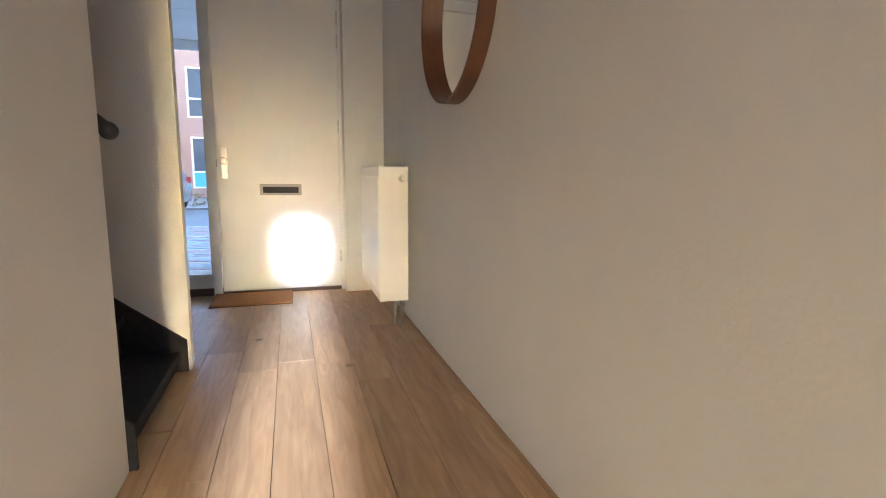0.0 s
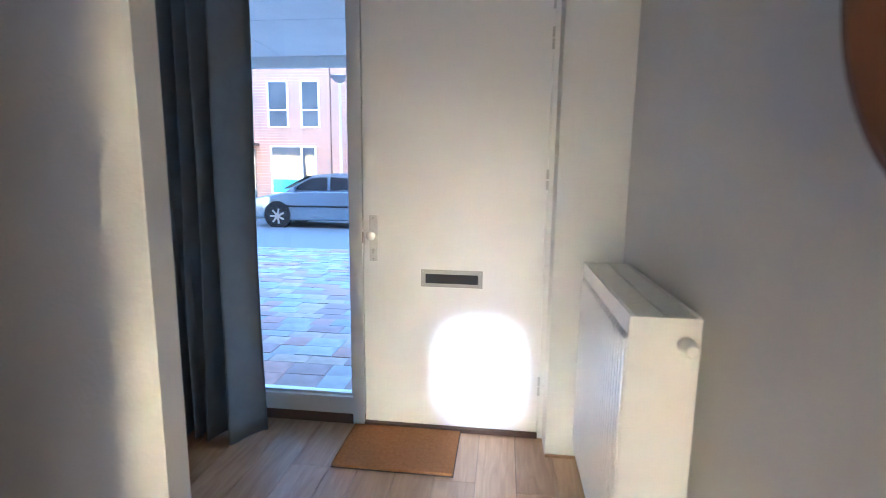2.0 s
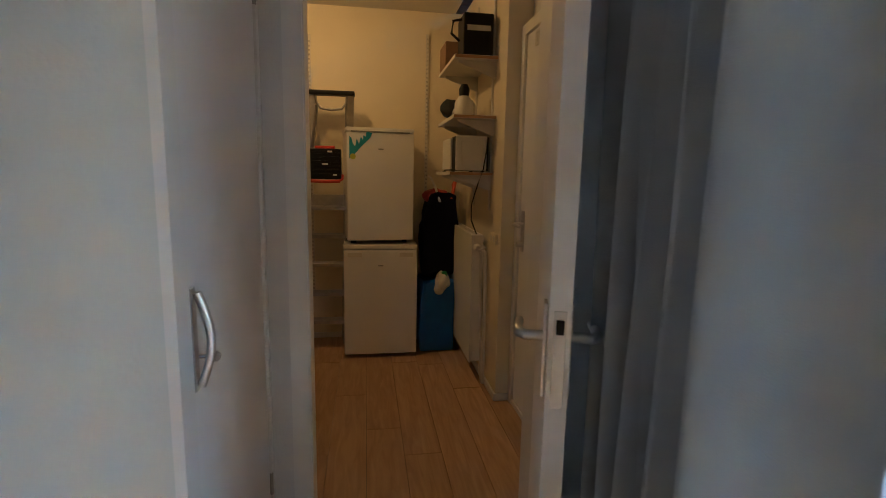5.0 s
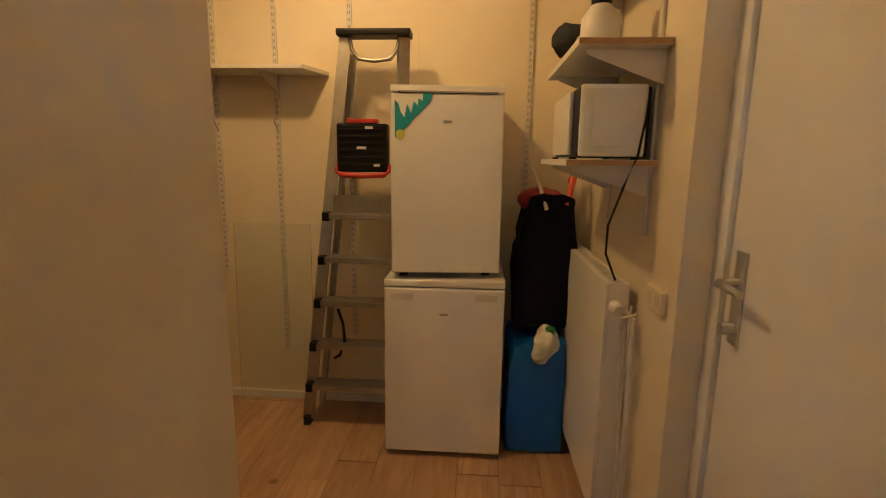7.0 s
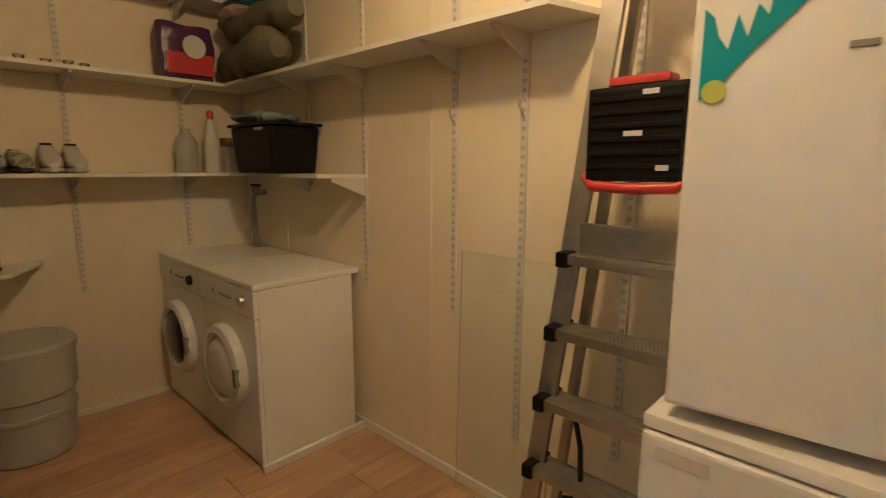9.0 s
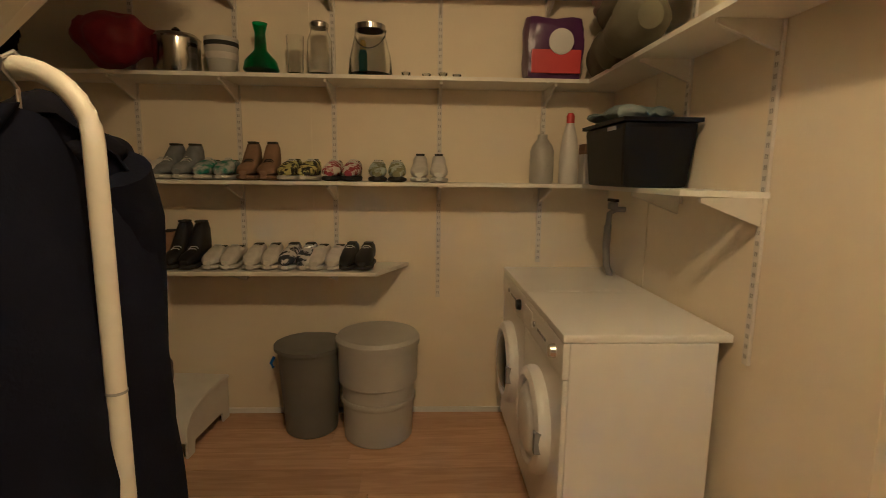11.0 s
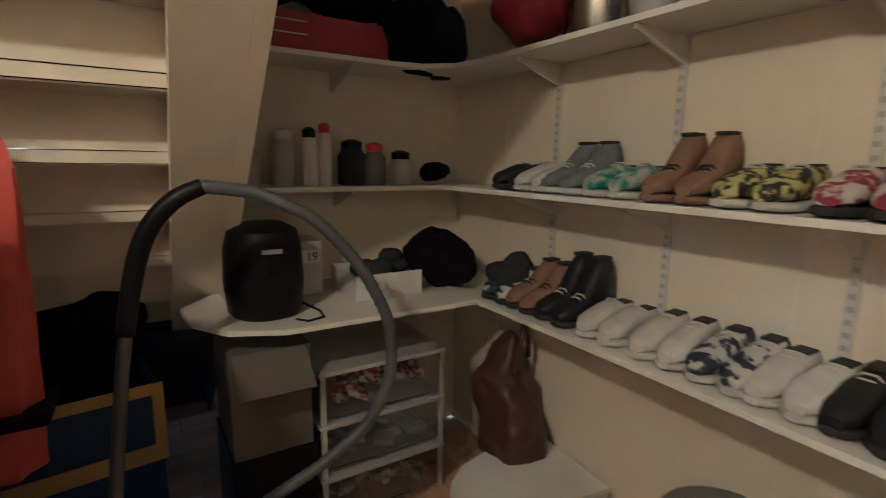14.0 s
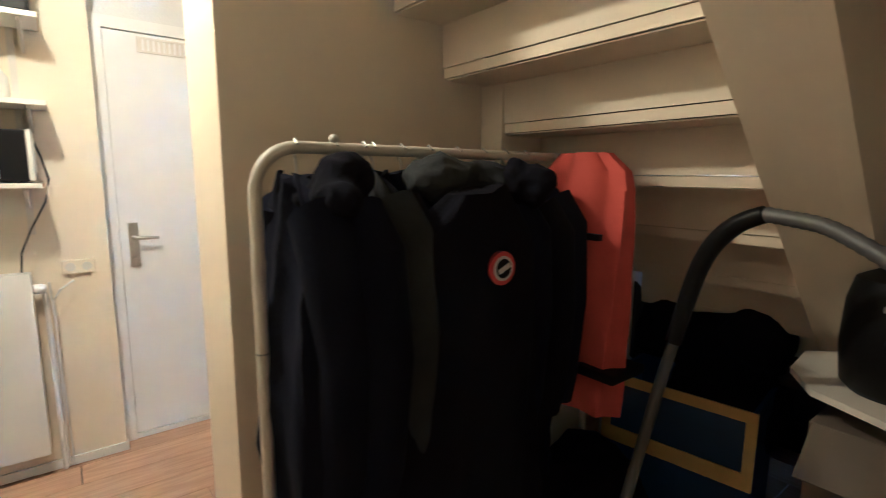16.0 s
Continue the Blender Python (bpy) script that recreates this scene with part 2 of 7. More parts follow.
# ---- entrance: door, side light, frame ----
frame_1 = solid("window_1", boxes((-1.0, -0.936, -0.012, 0.085, 0.0, 2.44), (-1.93, -1.87, -0.012, 0.085, 0.0, 2.44), (0.003, 0.029, -0.012, 0.085, 0.0, 2.44),
                (-0.936, 0.003, -0.012, 0.085, 2.352, 2.44), (-1.87, -1.0, -0.012, 0.085, 2.32, 2.44), (-1.87, -1.0, -0.012, 0.085, 0.062, 0.158)),
                M_TRIM, "white painted wooden frame of front door and side light", "window", "structure")
part("pane", boxes((-1.87, -1.0, 0.03, 0.038, 0.158, 2.32)), M_GLASS, frame_1).visible_shadow = False
part("glazing_bead", boxes((-1.87, -1.0, 0.012, 0.028, 0.158, 0.172), (-1.87, -1.0, 0.012, 0.028, 2.306, 2.32), (-1.014, -1.0, 0.012, 0.028, 0.172, 2.306), (-1.87, -1.856, 0.012, 0.028, 0.172, 2.306)), M_TRIM, frame_1)
part("window_sill", boxes((-1.87, -0.936, -0.006, 0.085, 0.0, 0.061)), M_DARKWOOD, frame_1, "dark wooden board under the side light")
part("threshold", boxes((-0.934, 0.002, -0.02, 0.085, 0.0, 0.024)), M_DARKWOOD, frame_1, "dark wooden door threshold")

fd = thing("door_1", "closed white painted flush front door with letter slot", "door")
part("leaf", bx(bmesh.new(), -0.932, -0.001, 0.0, 0.045, 0.027, 2.348, 0.002), M_DOOR, fd)
slot = part("letter_slot", boxes((-0.625, -0.305, -0.007, 0.0, 0.868, 0.890), (-0.625, -0.305, -0.007, 0.0, 0.800, 0.818), (-0.625, -0.602, -0.007, 0.0, 0.818, 0.868), (-0.328, -0.305, -0.007, 0.0, 0.818, 0.868)), M_SLOTFRAME, fd, "aluminium letter slot frame")
part("brush", boxes((-0.602, -0.328, -0.003, 0.0, 0.818, 0.868)), M_BLACK, slot, "black draught brush")
bm = bmesh.new()
for x in (-0.613, -0.317):
    for z in (0.879, 0.809):
        cyl(bm, (x, -0.0095, z), (x, -0.0065, z), 0.004, seg=10)
part("screw", bm, M_BRASS, slot)
plate = part("handle_plate", bx(bmesh.new(), -0.899, -0.855, -0.009, 0.0, 0.927, 1.167, 0.003), M_STEEL, fd, "aluminium lock plate")
bm = bmesh.new()
cyl(bm, (-0.878, -0.009, 1.065), (-0.878, -0.035, 1.065), 0.011)
lathe(bm, [(0.012, 0), (0.024, 0.006), (0.028, 0.018), (0.024, 0.028), (0.010, 0.031)], seg=20)
for v in bm.verts:
    if abs(v.co.x) < 0.1:
        v.co = Vector((-0.878 + v.co.x, -0.033 - v.co.z, 1.065 + v.co.y))
part("knob", bm, M_STEEL, plate, "round aluminium door knob", True)
bm = bmesh.new()
cyl(bm, (-0.878, -0.0115, 0.985), (-0.878, -0.008, 0.985), 0.009)
bx(bm, -0.883, -0.873, -0.0115, -0.008, 0.965, 0.985)
part("lock_cylinder", bm, M_BRASS, plate)
bm = bmesh.new()
for z in (1.153, 0.94):
    cyl(bm, (-0.878, -0.0115, z), (-0.878, -0.008, z), 0.005, seg=10)
part("screw", bm, M_BRASS, plate)
for z in (0.29, 1.36, 2.02, 2.20):
    bm = bmesh.new()
    cyl(bm, (0.001, -0.012, z - 0.05), (0.001, -0.012, z - 0.004), 0.007, seg=10)
    cyl(bm, (0.001, -0.012, z + 0.004), (0.001, -0.012, z + 0.05), 0.007, seg=10)
    part("hinge", bm, M_STEEL, fd, "steel door hinge", True)
bm = boxes((-0.936, -0.93, -0.015, -0.002, 1.02, 1.08))
part("strike_plate", bm, M_BRASS, fd)

# doormat
dm = thing("doormat", "rectangular brown coir doormat on the oak floor", "doormat")
part("mat_surface", bx(bmesh.new(), -0.985, -0.405, -0.415, -0.03, 0.004, 0.018, 0.004), M_COIR, dm)
part("backing", boxes((-0.988, -0.402, -0.418, -0.027, 0.0, 0.004)), M_RUBBER, dm, "dark rubber backing")

# ---- hall radiator ----
def radiator(name, label, x0, x1, y0, y1, z0, z1, ridges, valve):
    """A panel radiator that hangs on the wall at x1 and faces -x."""
    r = thing(name, label, "radiator")
    bm = bx(bmesh.new(), x0 + 0.01, x0 + 0.02, y0 + 0.006, y1 - 0.006, z0, z1 - 0.012)
    fp = part("front_panel", bm, M_APPL, r)
    n = ridges
    w = (y1 - y0 - 0.03) / n
    for i in range(n):
        y = y0 + 0.015 + (i + 0.5) * w
        ridge = prism(bmesh.new(), [(x0 + 0.0099, z0 + 0.05), (x0 + 0.0099, z1 - 0.06), (x0 + 0.001, z1 - 0.075), (x0 + 0.001, z0 + 0.065)], "y", y - w * 0.28, y + w * 0.28)
        part("ridge", ridge, M_APPL, fp)
    part("back_panel", boxes((x1 - 0.045, x1 - 0.035, y0 + 0.006, y1 - 0.006, z0, z1 - 0.012)), M_APPL, r)
    part("fin", boxes(*[(x0 + 0.021, x1 - 0.046, y0 + 0.02 + k * 0.04, y0 + 0.022 + k * 0.04, z0 + 0.02, z1 - 0.03) for k in range(int((y1 - y0 - 0.03) / 0.04))]), M_APPL, r)
    for y in (y0, y1 - 0.006):
        part("side_cover", bx(bmesh.new(), x0 + 0.004, x1 - 0.03, y, y + 0.006, z0 + 0.003, z1 - 0.003, 0.002), M_APPL, r)
    bm = boxes((x0 + 0.006, x0 + 0.018, y0 + 0.0065, y1 - 0.0065, z1 - 0.012, z1), (x1 - 0.044, x1 - 0.032, y0 + 0.0065, y1 - 0.0065, z1 - 0.012, z1), ((x0 + x1) / 2 - 0.012, (x0 + x1) / 2 - 0.004, y0 + 0.0065, y1 - 0.0065, z1 - 0.012, z1 - 0.001))
    k = y0 + 0.012
    while k < y1 - 0.016:
        bx(bm, x0 + 0.018, x1 - 0.044, k, k + 0.008, z1 - 0.010, z1 - 0.003)
        k += 0.0155
    part("top_grille", bm, M_APPL, r)
    # dark sheet added for the shade under the grille
    part("grille_shade_sheet", boxes((x0 + 0.02, x1 - 0.046, y0 + 0.008, y1 - 0.008, z1 - 0.034, z1 - 0.03)), M_GRILLE, r)
    for y in (y0 + 0.15, y1 - 0.15):
        part("wall_bracket", boxes((x1 - 0.035, x1, y - 0.02, y + 0.02, z0 + 0.05, z1 - 0.05)), M_APPL, r)
    if valve:
        xv = (x0 + x1) / 2 + 0.02
        bm = bmesh.new()
        lathe(bm, [(0.015, 0), (0.022, 0.005), (0.024, 0.03), (0.020, 0.05), (0.014, 0.055)], seg=20)
        bmesh.ops.transform(bm, matrix=pose(xv + 0.02, y0, z1 - 0.075, 90), verts=bm.verts)
        part("thermostat_valve", bm, M_TRIM, r, "round white thermostat knob", True)
        bm = bmesh.new()
        for xx in (xv - 0.015, xv + 0.03):
            tube(bm, [(xx, y0 + 0.045, z0 + 0.03), (xx, y0 + 0.045, z0 - 0.03), (xx, y0 + 0.045, 0.0)], 0.009)
            cyl(bm, (xx, y0 + 0.045, z0 - 0.05), (xx, y0 + 0.045, z0 - 0.012), 0.015, seg=12)
            cyl(bm, (xx, y0 + 0.045, 0.0), (xx, y0 + 0.045, 0.008), 0.02, seg=14)
        part("pipe", bm, M_BRASS, r, "short chromed supply pipes", True)
    return r


radiator("radiator", "white panel radiator on the hall wall by the door", 0.125, 0.345, -1.178, -0.385, 0.165, 1.025, 24, True)

# ---- round mirror ----
mi = thing("wall_mirror", "round mirror in a deep walnut band on the wall", "mirror")
MY, MZ, MR = -2.06, 1.71, 0.42
bm = bmesh.new()
n = 72
rings = []
for r, x in ((MR, 0.344), (MR, 0.275), (MR - 0.012, 0.275), (MR - 0.012, 0.344)):
    rings.append([bm.verts.new((x, MY + r * math.cos(a), MZ + r * math.sin(a))) for a in (2 * math.pi * i / n for i in range(n))])
for a, b in zip(rings, rings[1:] + rings[:1]):
    for i in range(n):
        bm.faces.new((a[i], a[(i + 1) % n], b[(i + 1) % n], b[i]))
part("band", bm, M_WOODBAND, mi, "bent walnut veneer band", True)
bm = bmesh.new()
cyl(bm, (0.330, MY, MZ), (0.338, MY, MZ), MR - 0.0125, seg=72)
part("glass", bm, M_MIRROR, mi, "round mirror glass")

sw = thing("light_switch", "cream plastic double switch plate on the wall", "switch")
part("plate", bx(bmesh.new(), 0.333, 0.345, -3.90, -3.815, 1.02, 1.17, 0.004), M_TRIM, sw)
for z in (1.06, 1.13):
    part("rocker", bx(bmesh.new(), 0.327, 0.335, -3.885, -3.83, z - 0.025, z + 0.025, 0.003), M_APPL, sw)

# ---- stairs ----
st = thing("stairs", "steep closed staircase covered in black carpet", "stairs")
RISE, RUN, X1 = 0.179, 0.201, -0.83
for k in range(1, 14):
    xn, z = X1 - RUN * (k - 1), RISE * k
    low = k < 5                                # the lower flight starts further back
    if low:
        xn, z = -0.935 - 0.225 * (k - 1), 0.105 + 0.19 * (k - 1)
    foot = 0.001 if k == 1 else z - 0.19 if low else 0.676 if k == 5 else z - RISE + 0.001
    ye = -1.637 if k < 7 else -1.432
    part("tread", bx(bmesh.new(), xn - 0.238, xn, -2.485, -1.635, z - 0.034, z, 0.006), M_CREAM if k > 13 else M_STAIR, st, "black carpeted tread")
    part("riser", boxes((xn - 0.043, xn - 0.028, -2.485, -1.635, foot, z - 0.035)), M_STAIR, st, "black carpeted riser")
    if k > 4:
        part("riser_back", boxes((xn - 0.052, xn - 0.044, -2.483, ye, z - RISE + 0.001, z - 0.036)), M_CREAM, st, "cream painted back of the riser")
        part("tread_back", boxes((xn - 0.247, xn - 0.239, -2.483, ye, z - 0.033, z - 0.001)), M_CREAM, st, "cream painted back edge of the tread")
        part("tread_underside", boxes((xn - 0.238, xn - 0.053, -2.483, ye, z - 0.039, z - 0.0345)), M_CREAM, st, "cream painted underside of the tread")


def stringer(y0, y1, material, label, a, b, up, down):
    xs = (X1 + 0.03 - RUN * a, X1 + 0.03 - RUN * b)
    zs = (RISE * a, RISE * b)
    bm = prism(bmesh.new(), [(xs[0], max(0.0, zs[0] - down)), (xs[0], zs[0] + up), (xs[1], zs[1] + up), (xs[1], zs[1] - down)], "y", y0, y1)
    part("stringer", bm, material, st, label)


for y0, y1 in ((-1.634, -1.621), (-2.499, -2.486)):
    bm = prism(bmesh.new(), [(-0.905, 0.0), (-0.905, 0.158), (-1.92, 0.955), (-1.92, 0.60), (-1.16, 0.0)], "y", y0, y1)
    part("stringer", bm, M_STAIR, st, "dark stringer board along the wall")
stringer(-2.53, -2.487, M_CREAM, "cream painted sloping stringer beam", 4.5, 13, 0.12, 0.15)
stringer(-2.4865, -2.325, M_CREAM, "cream boxed underside of the stringer", 4.6, 13, -0.045, 0.149)
hr = thing("handrail", "dark round handrail end on the stair wall", "handrail")
bm = bmesh.new()
tube(bm, [(-0.93, -2.43, 1.10), (-1.25, -2.43, 1.385), (-2.0, -2.43, 2.05)], 0.022, 14)
ball(bm, (-0.925, -2.43, 1.096), 0.028)
part("rail", bm, M_RAIL, hr, "", True)
bm = bmesh.new()
tube(bm, [(-1.1, -2.43, 1.25), (-1.1, -2.45, 1.20), (-1.1, -2.485, 1.19)], 0.008, 8)
part("rail_bracket", bm, M_BRASS, hr, "", True)

# ---- skirtings and corner trims of the hall ----
M_OAKTRIM = mat("oak_skirting", (0.40, 0.25, 0.13), 0.5, color2=(0.30, 0.18, 0.09), scale=4, stretch=(6, 1, 6))
solid("baseboard", boxes((0.333, XR, -7.2, -0.178, 0.001, 0.016), (0.031, 0.333, -0.188, -0.178, 0.001, 0.014)), M_OAKTRIM, "thin oak strip along the hall wall", "baseboard", "structure")
solid("trim_stair_wall", boxes((-0.8945, -0.890, -1.622, -1.553, 0.03, H)), M_TRIM, "white painted end of the stair wall", "trim", "structure")

# ---- meter cupboard door in the passage ----
cd = thing("door_2", "closed white meter cupboard door with arched pull", "door")
part("leaf", bx(bmesh.new(), -2.665, -1.985, -1.078, -1.038, 0.02, 2.10, 0.003), M_DOOR, cd)
bm = bx(bmesh.new(), -2.018, -1.994, -1.038, -1.030, 0.945, 1.150, 0.003)
hp = part("handle_plate", bm, M_STEEL, cd, "long nickel handle plate")
bm = bmesh.new()
tube(bm, [(-2.006, -1.03 + 0.006 + 0.022 * math.sin(math.pi * i / 10), 0.955 + 0.0185 * i) for i in range(11)], 0.0085, 10)
part("pull", bm, M_STEEL, hp, "arched nickel pull", True)
bm = bmesh.new()
cyl(bm, (-2.03, -1.038, 1.005), (-2.03, -1.012, 1.005), 0.004, seg=8)
bmesh.ops.create_cone(bm, cap_ends=True, segments=16, radius1=0.011, radius2=0.011, depth=0.003, matrix=pose(-2.03, -1.004, 1.005, 0, 90, 0))
part("key", bm, M_BRASS, hp, "small key in the lock", True)
for z in (0.30, 1.90):
    bm = bmesh.new()
    cyl(bm, (-2.669, -1.034, z - 0.04), (-2.669, -1.034, z + 0.04), 0.006, seg=10)
    part("hinge", bm, M_BRASS, cd)
solid("trim_cupboard", boxes((-1.984, -1.915, -1.05, -1.030, 0, 2.16), (-2.699, -2.666, -1.075, -1.030, 0, 2.16), (-2.666, -1.984, -1.05, -1.030, 2.105, 2.16)), M_TRIM, "white painted cupboard door frame", "trim", "structure")
solid("wall_over_cupboard", boxes((-2.699, -1.92, -1.12, -1.046, 2.161, H)), M_SKYTINT, "painted wall over the cupboard door", "wall", "structure")
solid("wall_cupboard_inner", boxes((-2.699, -2.0, -1.419, -1.40, 0, H)), M_WHITE, "plain back of the meter cupboard", "wall", "structure")

# ---- storage door, open ----
solid("trim_storage_door", boxes((-2.805, -2.692, -0.955, -0.895, 0, 2.14), (-2.805, -2.692, -0.095, -0.065, 0, 2.14), (-2.805, -2.692, -0.895, -0.095, 2.105, 2.14),
      (-2.691, -2.682, -0.96, -0.90, 0, 2.16), (-2.691, -2.682, -0.085, 0.0, 0, 2.16)), M_TRIM, "white painted frame of the storage doorway", "trim", "structure")
sd = thing("door_3", "open white flush storage door with lever handles", "door", pose(-2.665, -0.105, 0, 0, 0, -19.0))
part("leaf", bx(bmesh.new(), 0.0, 0.885, 0.0, 0.040, 0.012, 2.09, 0.002), M_DOOR, sd)
part("lock_face", bx(bmesh.new(), 0.885, 0.8875, 0.009, 0.031, 0.962, 1.140, 0.001), M_STEEL, sd, "steel lock face on the door edge")
part("latch", bx(bmesh.new(), 0.8875, 0.896, 0.013, 0.027, 1.10, 1.125, 0.002), M_BLACK, sd, "dark latch bolt")
for s, y in ((-1, 0.0), (1, 0.040)):
    pl = part("handle_plate", bx(bmesh.new(), 0.805, 0.845, min(y, y + s * 0.007), max(y, y + s * 0.007), 0.962, 1.142, 0.003), M_STEEL, sd, "nickel handle plate")
    bm = bmesh.new()
    tube(bm, [(0.840, y + s * 0.006, 1.08), (0.840, y + s * 0.040, 1.08), (0.828, y + s * 0.050, 1.08), (0.785, y + s * 0.054, 1.078), (0.735, y + s * 0.052, 1.076)], [0.010, 0.010, 0.011, 0.0095, 0.0085], 12)
    part("lever", bm, M_STEEL, pl, "nickel lever handle", True)
for z in (0.25, 1.05, 1.85):
    bm = bmesh.new()
    cyl(bm, (-0.004, 0.044, z - 0.04), (-0.004, 0.044, z + 0.04), 0.007, seg=10)
    part("hinge", bm, M_BRASS, sd)

# ---- curtain ----
cu = thing("curtain", "long blue-grey curtain drawn aside, with deep folds", "curtain")
bm = bmesh.new()
cols, rows = 220, 30
grid = []
for j in range(rows + 1):
    v = j / rows
    row = []
    for i in range(cols + 1):
        u = i / cols
        fold = 2 * math.pi * 4.92 * (1 - (1 - u) ** 1.35) + 0.5
        wob = 0.006 * math.sin(5.3 * v + 9 * u)
        deep = (0.062 + 0.020 * u) * (1.1 - 0.25 * v)
        x = -1.93 + 0.485 * u + 0.022 * math.sin(fold + 0.6) + wob + 0.010 * (1 - v) * math.sin(7 * u)
        y = -0.215 + deep * math.cos(fold + 0.3 * math.sin(3 * v + 4 * u)) - 0.05 * u * (1 - v) + (0.004 + 0.010 * u) * math.sin(34 * u + 1.2 * v) + 0.004 * math.sin(71 * u - 2 * v)
        row.append(bm.verts.new((x, y + wob, 0.018 + 2.45 * v)))
    grid.append(row)
for a, b in zip(grid, grid[1:]):
    for i in range(cols):
        bm.faces.new((a[i], a[i + 1], b[i + 1], b[i]))
cl = part("cloth", bm, M_CURTAIN, cu, "", True)
th = cl.modifiers.new("thickness", "SOLIDIFY")
th.thickness = 0.004
bm = bmesh.new()
cyl(bm, (-1.98, -0.20, 2.50), (-0.9, -0.20, 2.50), 0.012)
part("rod", bm, M_STEEL, cu)
for i in range(9):
    bm = bmesh.new()
    bmesh.ops.create_cone(bm, segments=14, radius1=0.02, radius2=0.02, depth=0.008, matrix=pose(-1.88 + 0.057 * i, -0.20, 2.49, 0, 90, 0))
    part("ring", bm, M_STEEL, cu)
# ---- storage materials ----
M_SHELF = mat("white_shelf_board", (0.80, 0.77, 0.70), 0.5, color2=(0.74, 0.71, 0.63), scale=3, bump=0.05)
M_RAILW = mat("pale_slotted_rail", (0.70, 0.66, 0.58), 0.45, scale=8)
# dark tone for the painted shade of rail slots, and for hook metal
M_SLOT = mat("slot_shade_and_hook", (0.34, 0.32, 0.29), 0.8)
M_GASKET = mat("grey_gasket", (0.30, 0.30, 0.30), 0.7)
M_TEAL = mat("teal_sticker", (0.02, 0.33, 0.42), 0.5, color2=(0.02, 0.27, 0.36))
M_LIME = mat("lime_sticker", (0.55, 0.60, 0.05), 0.5)
M_RED = mat("red_plastic", (0.55, 0.045, 0.02), 0.4, scale=6)
M_LABEL = mat("white_label", (0.72, 0.71, 0.68), 0.6)
M_BLUEBAG = mat("blue_woven_plastic", (0.004, 0.14, 0.58), 0.35, color2=(0.003, 0.09, 0.44), scale=10, bump=0.4, bscale=40)
M_NAVY = mat("navy_cloth", (0.008, 0.009, 0.021), 1.0, color2=(0.005, 0.006, 0.014), scale=9, bump=0.3, bscale=120, specular=0.12)
M_BLACKCLOTH = mat("black_cloth", (0.008, 0.008, 0.014), 1.0, color2=(0.005, 0.005, 0.009), scale=9, bump=0.3, bscale=120, specular=0.12)
M_GREYCLOTH = mat("dark_grey_cloth", (0.05, 0.053, 0.058), 1.0, color2=(0.025, 0.027, 0.030), scale=8, bump=0.4, bscale=90, specular=0.12)
M_ORANGE = mat("orange_cloth", (0.62, 0.10, 0.025), 0.75, color2=(0.50, 0.07, 0.018), scale=5, bump=0.2)
M_CLEARSHEET = glassy("sheet_glass", (0.93, 0.96, 0.94), 0.02)
M_DARKGLASS = mat("dark_door_glass", (0.02, 0.02, 0.022), 0.08)
M_CHROME = mat("worn_chrome", (0.66, 0.65, 0.62), 0.2, 1.0, scale=20)
M_ALU = mat("ladder_aluminium", (0.50, 0.49, 0.47), 0.38, 1.0, color2=(0.40, 0.39, 0.37), scale=25)
M_CABLEW = mat("white_cable", (0.7, 0.69, 0.66), 0.5)

# ---- storage: closed white door, skirtings ----
wd = thing("door_4", "closed white flush door with lever handle and vent grille", "door")
part("leaf", bx(bmesh.new(), -3.742, -2.865, 0.165, 0.205, 0.03, 2.12, 0.002), M_DOOR, wd)
pl = part("handle_plate", bx(bmesh.new(), -3.705, -3.66, 0.158, 0.165, 0.945, 1.175, 0.003), M_STEEL, wd, "aluminium handle plate")
bm = bmesh.new()
tube(bm, [(-3.682, 0.158, 1.10), (-3.682, 0.115, 1.10), (-3.67, 0.108, 1.10), (-3.62, 0.108, 1.098), (-3.575, 0.11, 1.096)], [0.010, 0.010, 0.011, 0.0095, 0.0085], 12)
part("lever", bm, M_STEEL, pl, "aluminium lever handle", True)
bm = bmesh.new()
cyl(bm, (-3.682, 0.158, 0.985), (-3.682, 0.128, 0.985), 0.015)
part("turn_knob", bm, M_STEEL, pl, "", True)
vg = part("vent_grille", boxes((-3.60, -3.0, 0.158, 0.165, 2.03, 2.04), (-3.60, -3.0, 0.158, 0.165, 2.095, 2.105), (-3.60, -3.59, 0.158, 0.165, 2.04, 2.095), (-3.01, -3.0, 0.158, 0.165, 2.04, 2.095)), M_RAILW, wd, "slotted vent grille")
part("slat", boxes(*[(-3.59 + 0.024 * k, -3.578 + 0.024 * k, 0.159, 0.165, 2.04, 2.095) for k in range(24)]), M_RAILW, vg)
solid("trim_storage_side_door", boxes((-3.799, -3.744, 0.15, 0.209, 0, 2.18), (-2.858, -2.80, 0.15, 0.209, 0, 2.18), (-3.744, -2.858, 0.15, 0.209, 2.124, 2.18), (-3.744, -2.858, 0.158, 0.209, 0.0, 0.028)), M_TRIM, "white painted frame of the side door", "trim", "structure")
solid("baseboard_storage", boxes((XW, XW + 0.012, -3.67, 0.07, 0.001, 0.045), (XW + 0.012, -3.80, 0.058, 0.07, 0.001, 0.045), (-3.80, -3.79, 0.058, 0.148, 0.001, 0.045), (XW + 0.012, -1.9, YB, YB + 0.012, 0.001, 0.03)), M_TRIM, "low white skirting strip", "baseboard", "structure")
solid("baseboard_machine", boxes((-5.086, -4.53, -2.478, -2.455, 0.001, 0.035)), M_TRIM, "white strip on the floor beside the dryer", "baseboard", "structure")
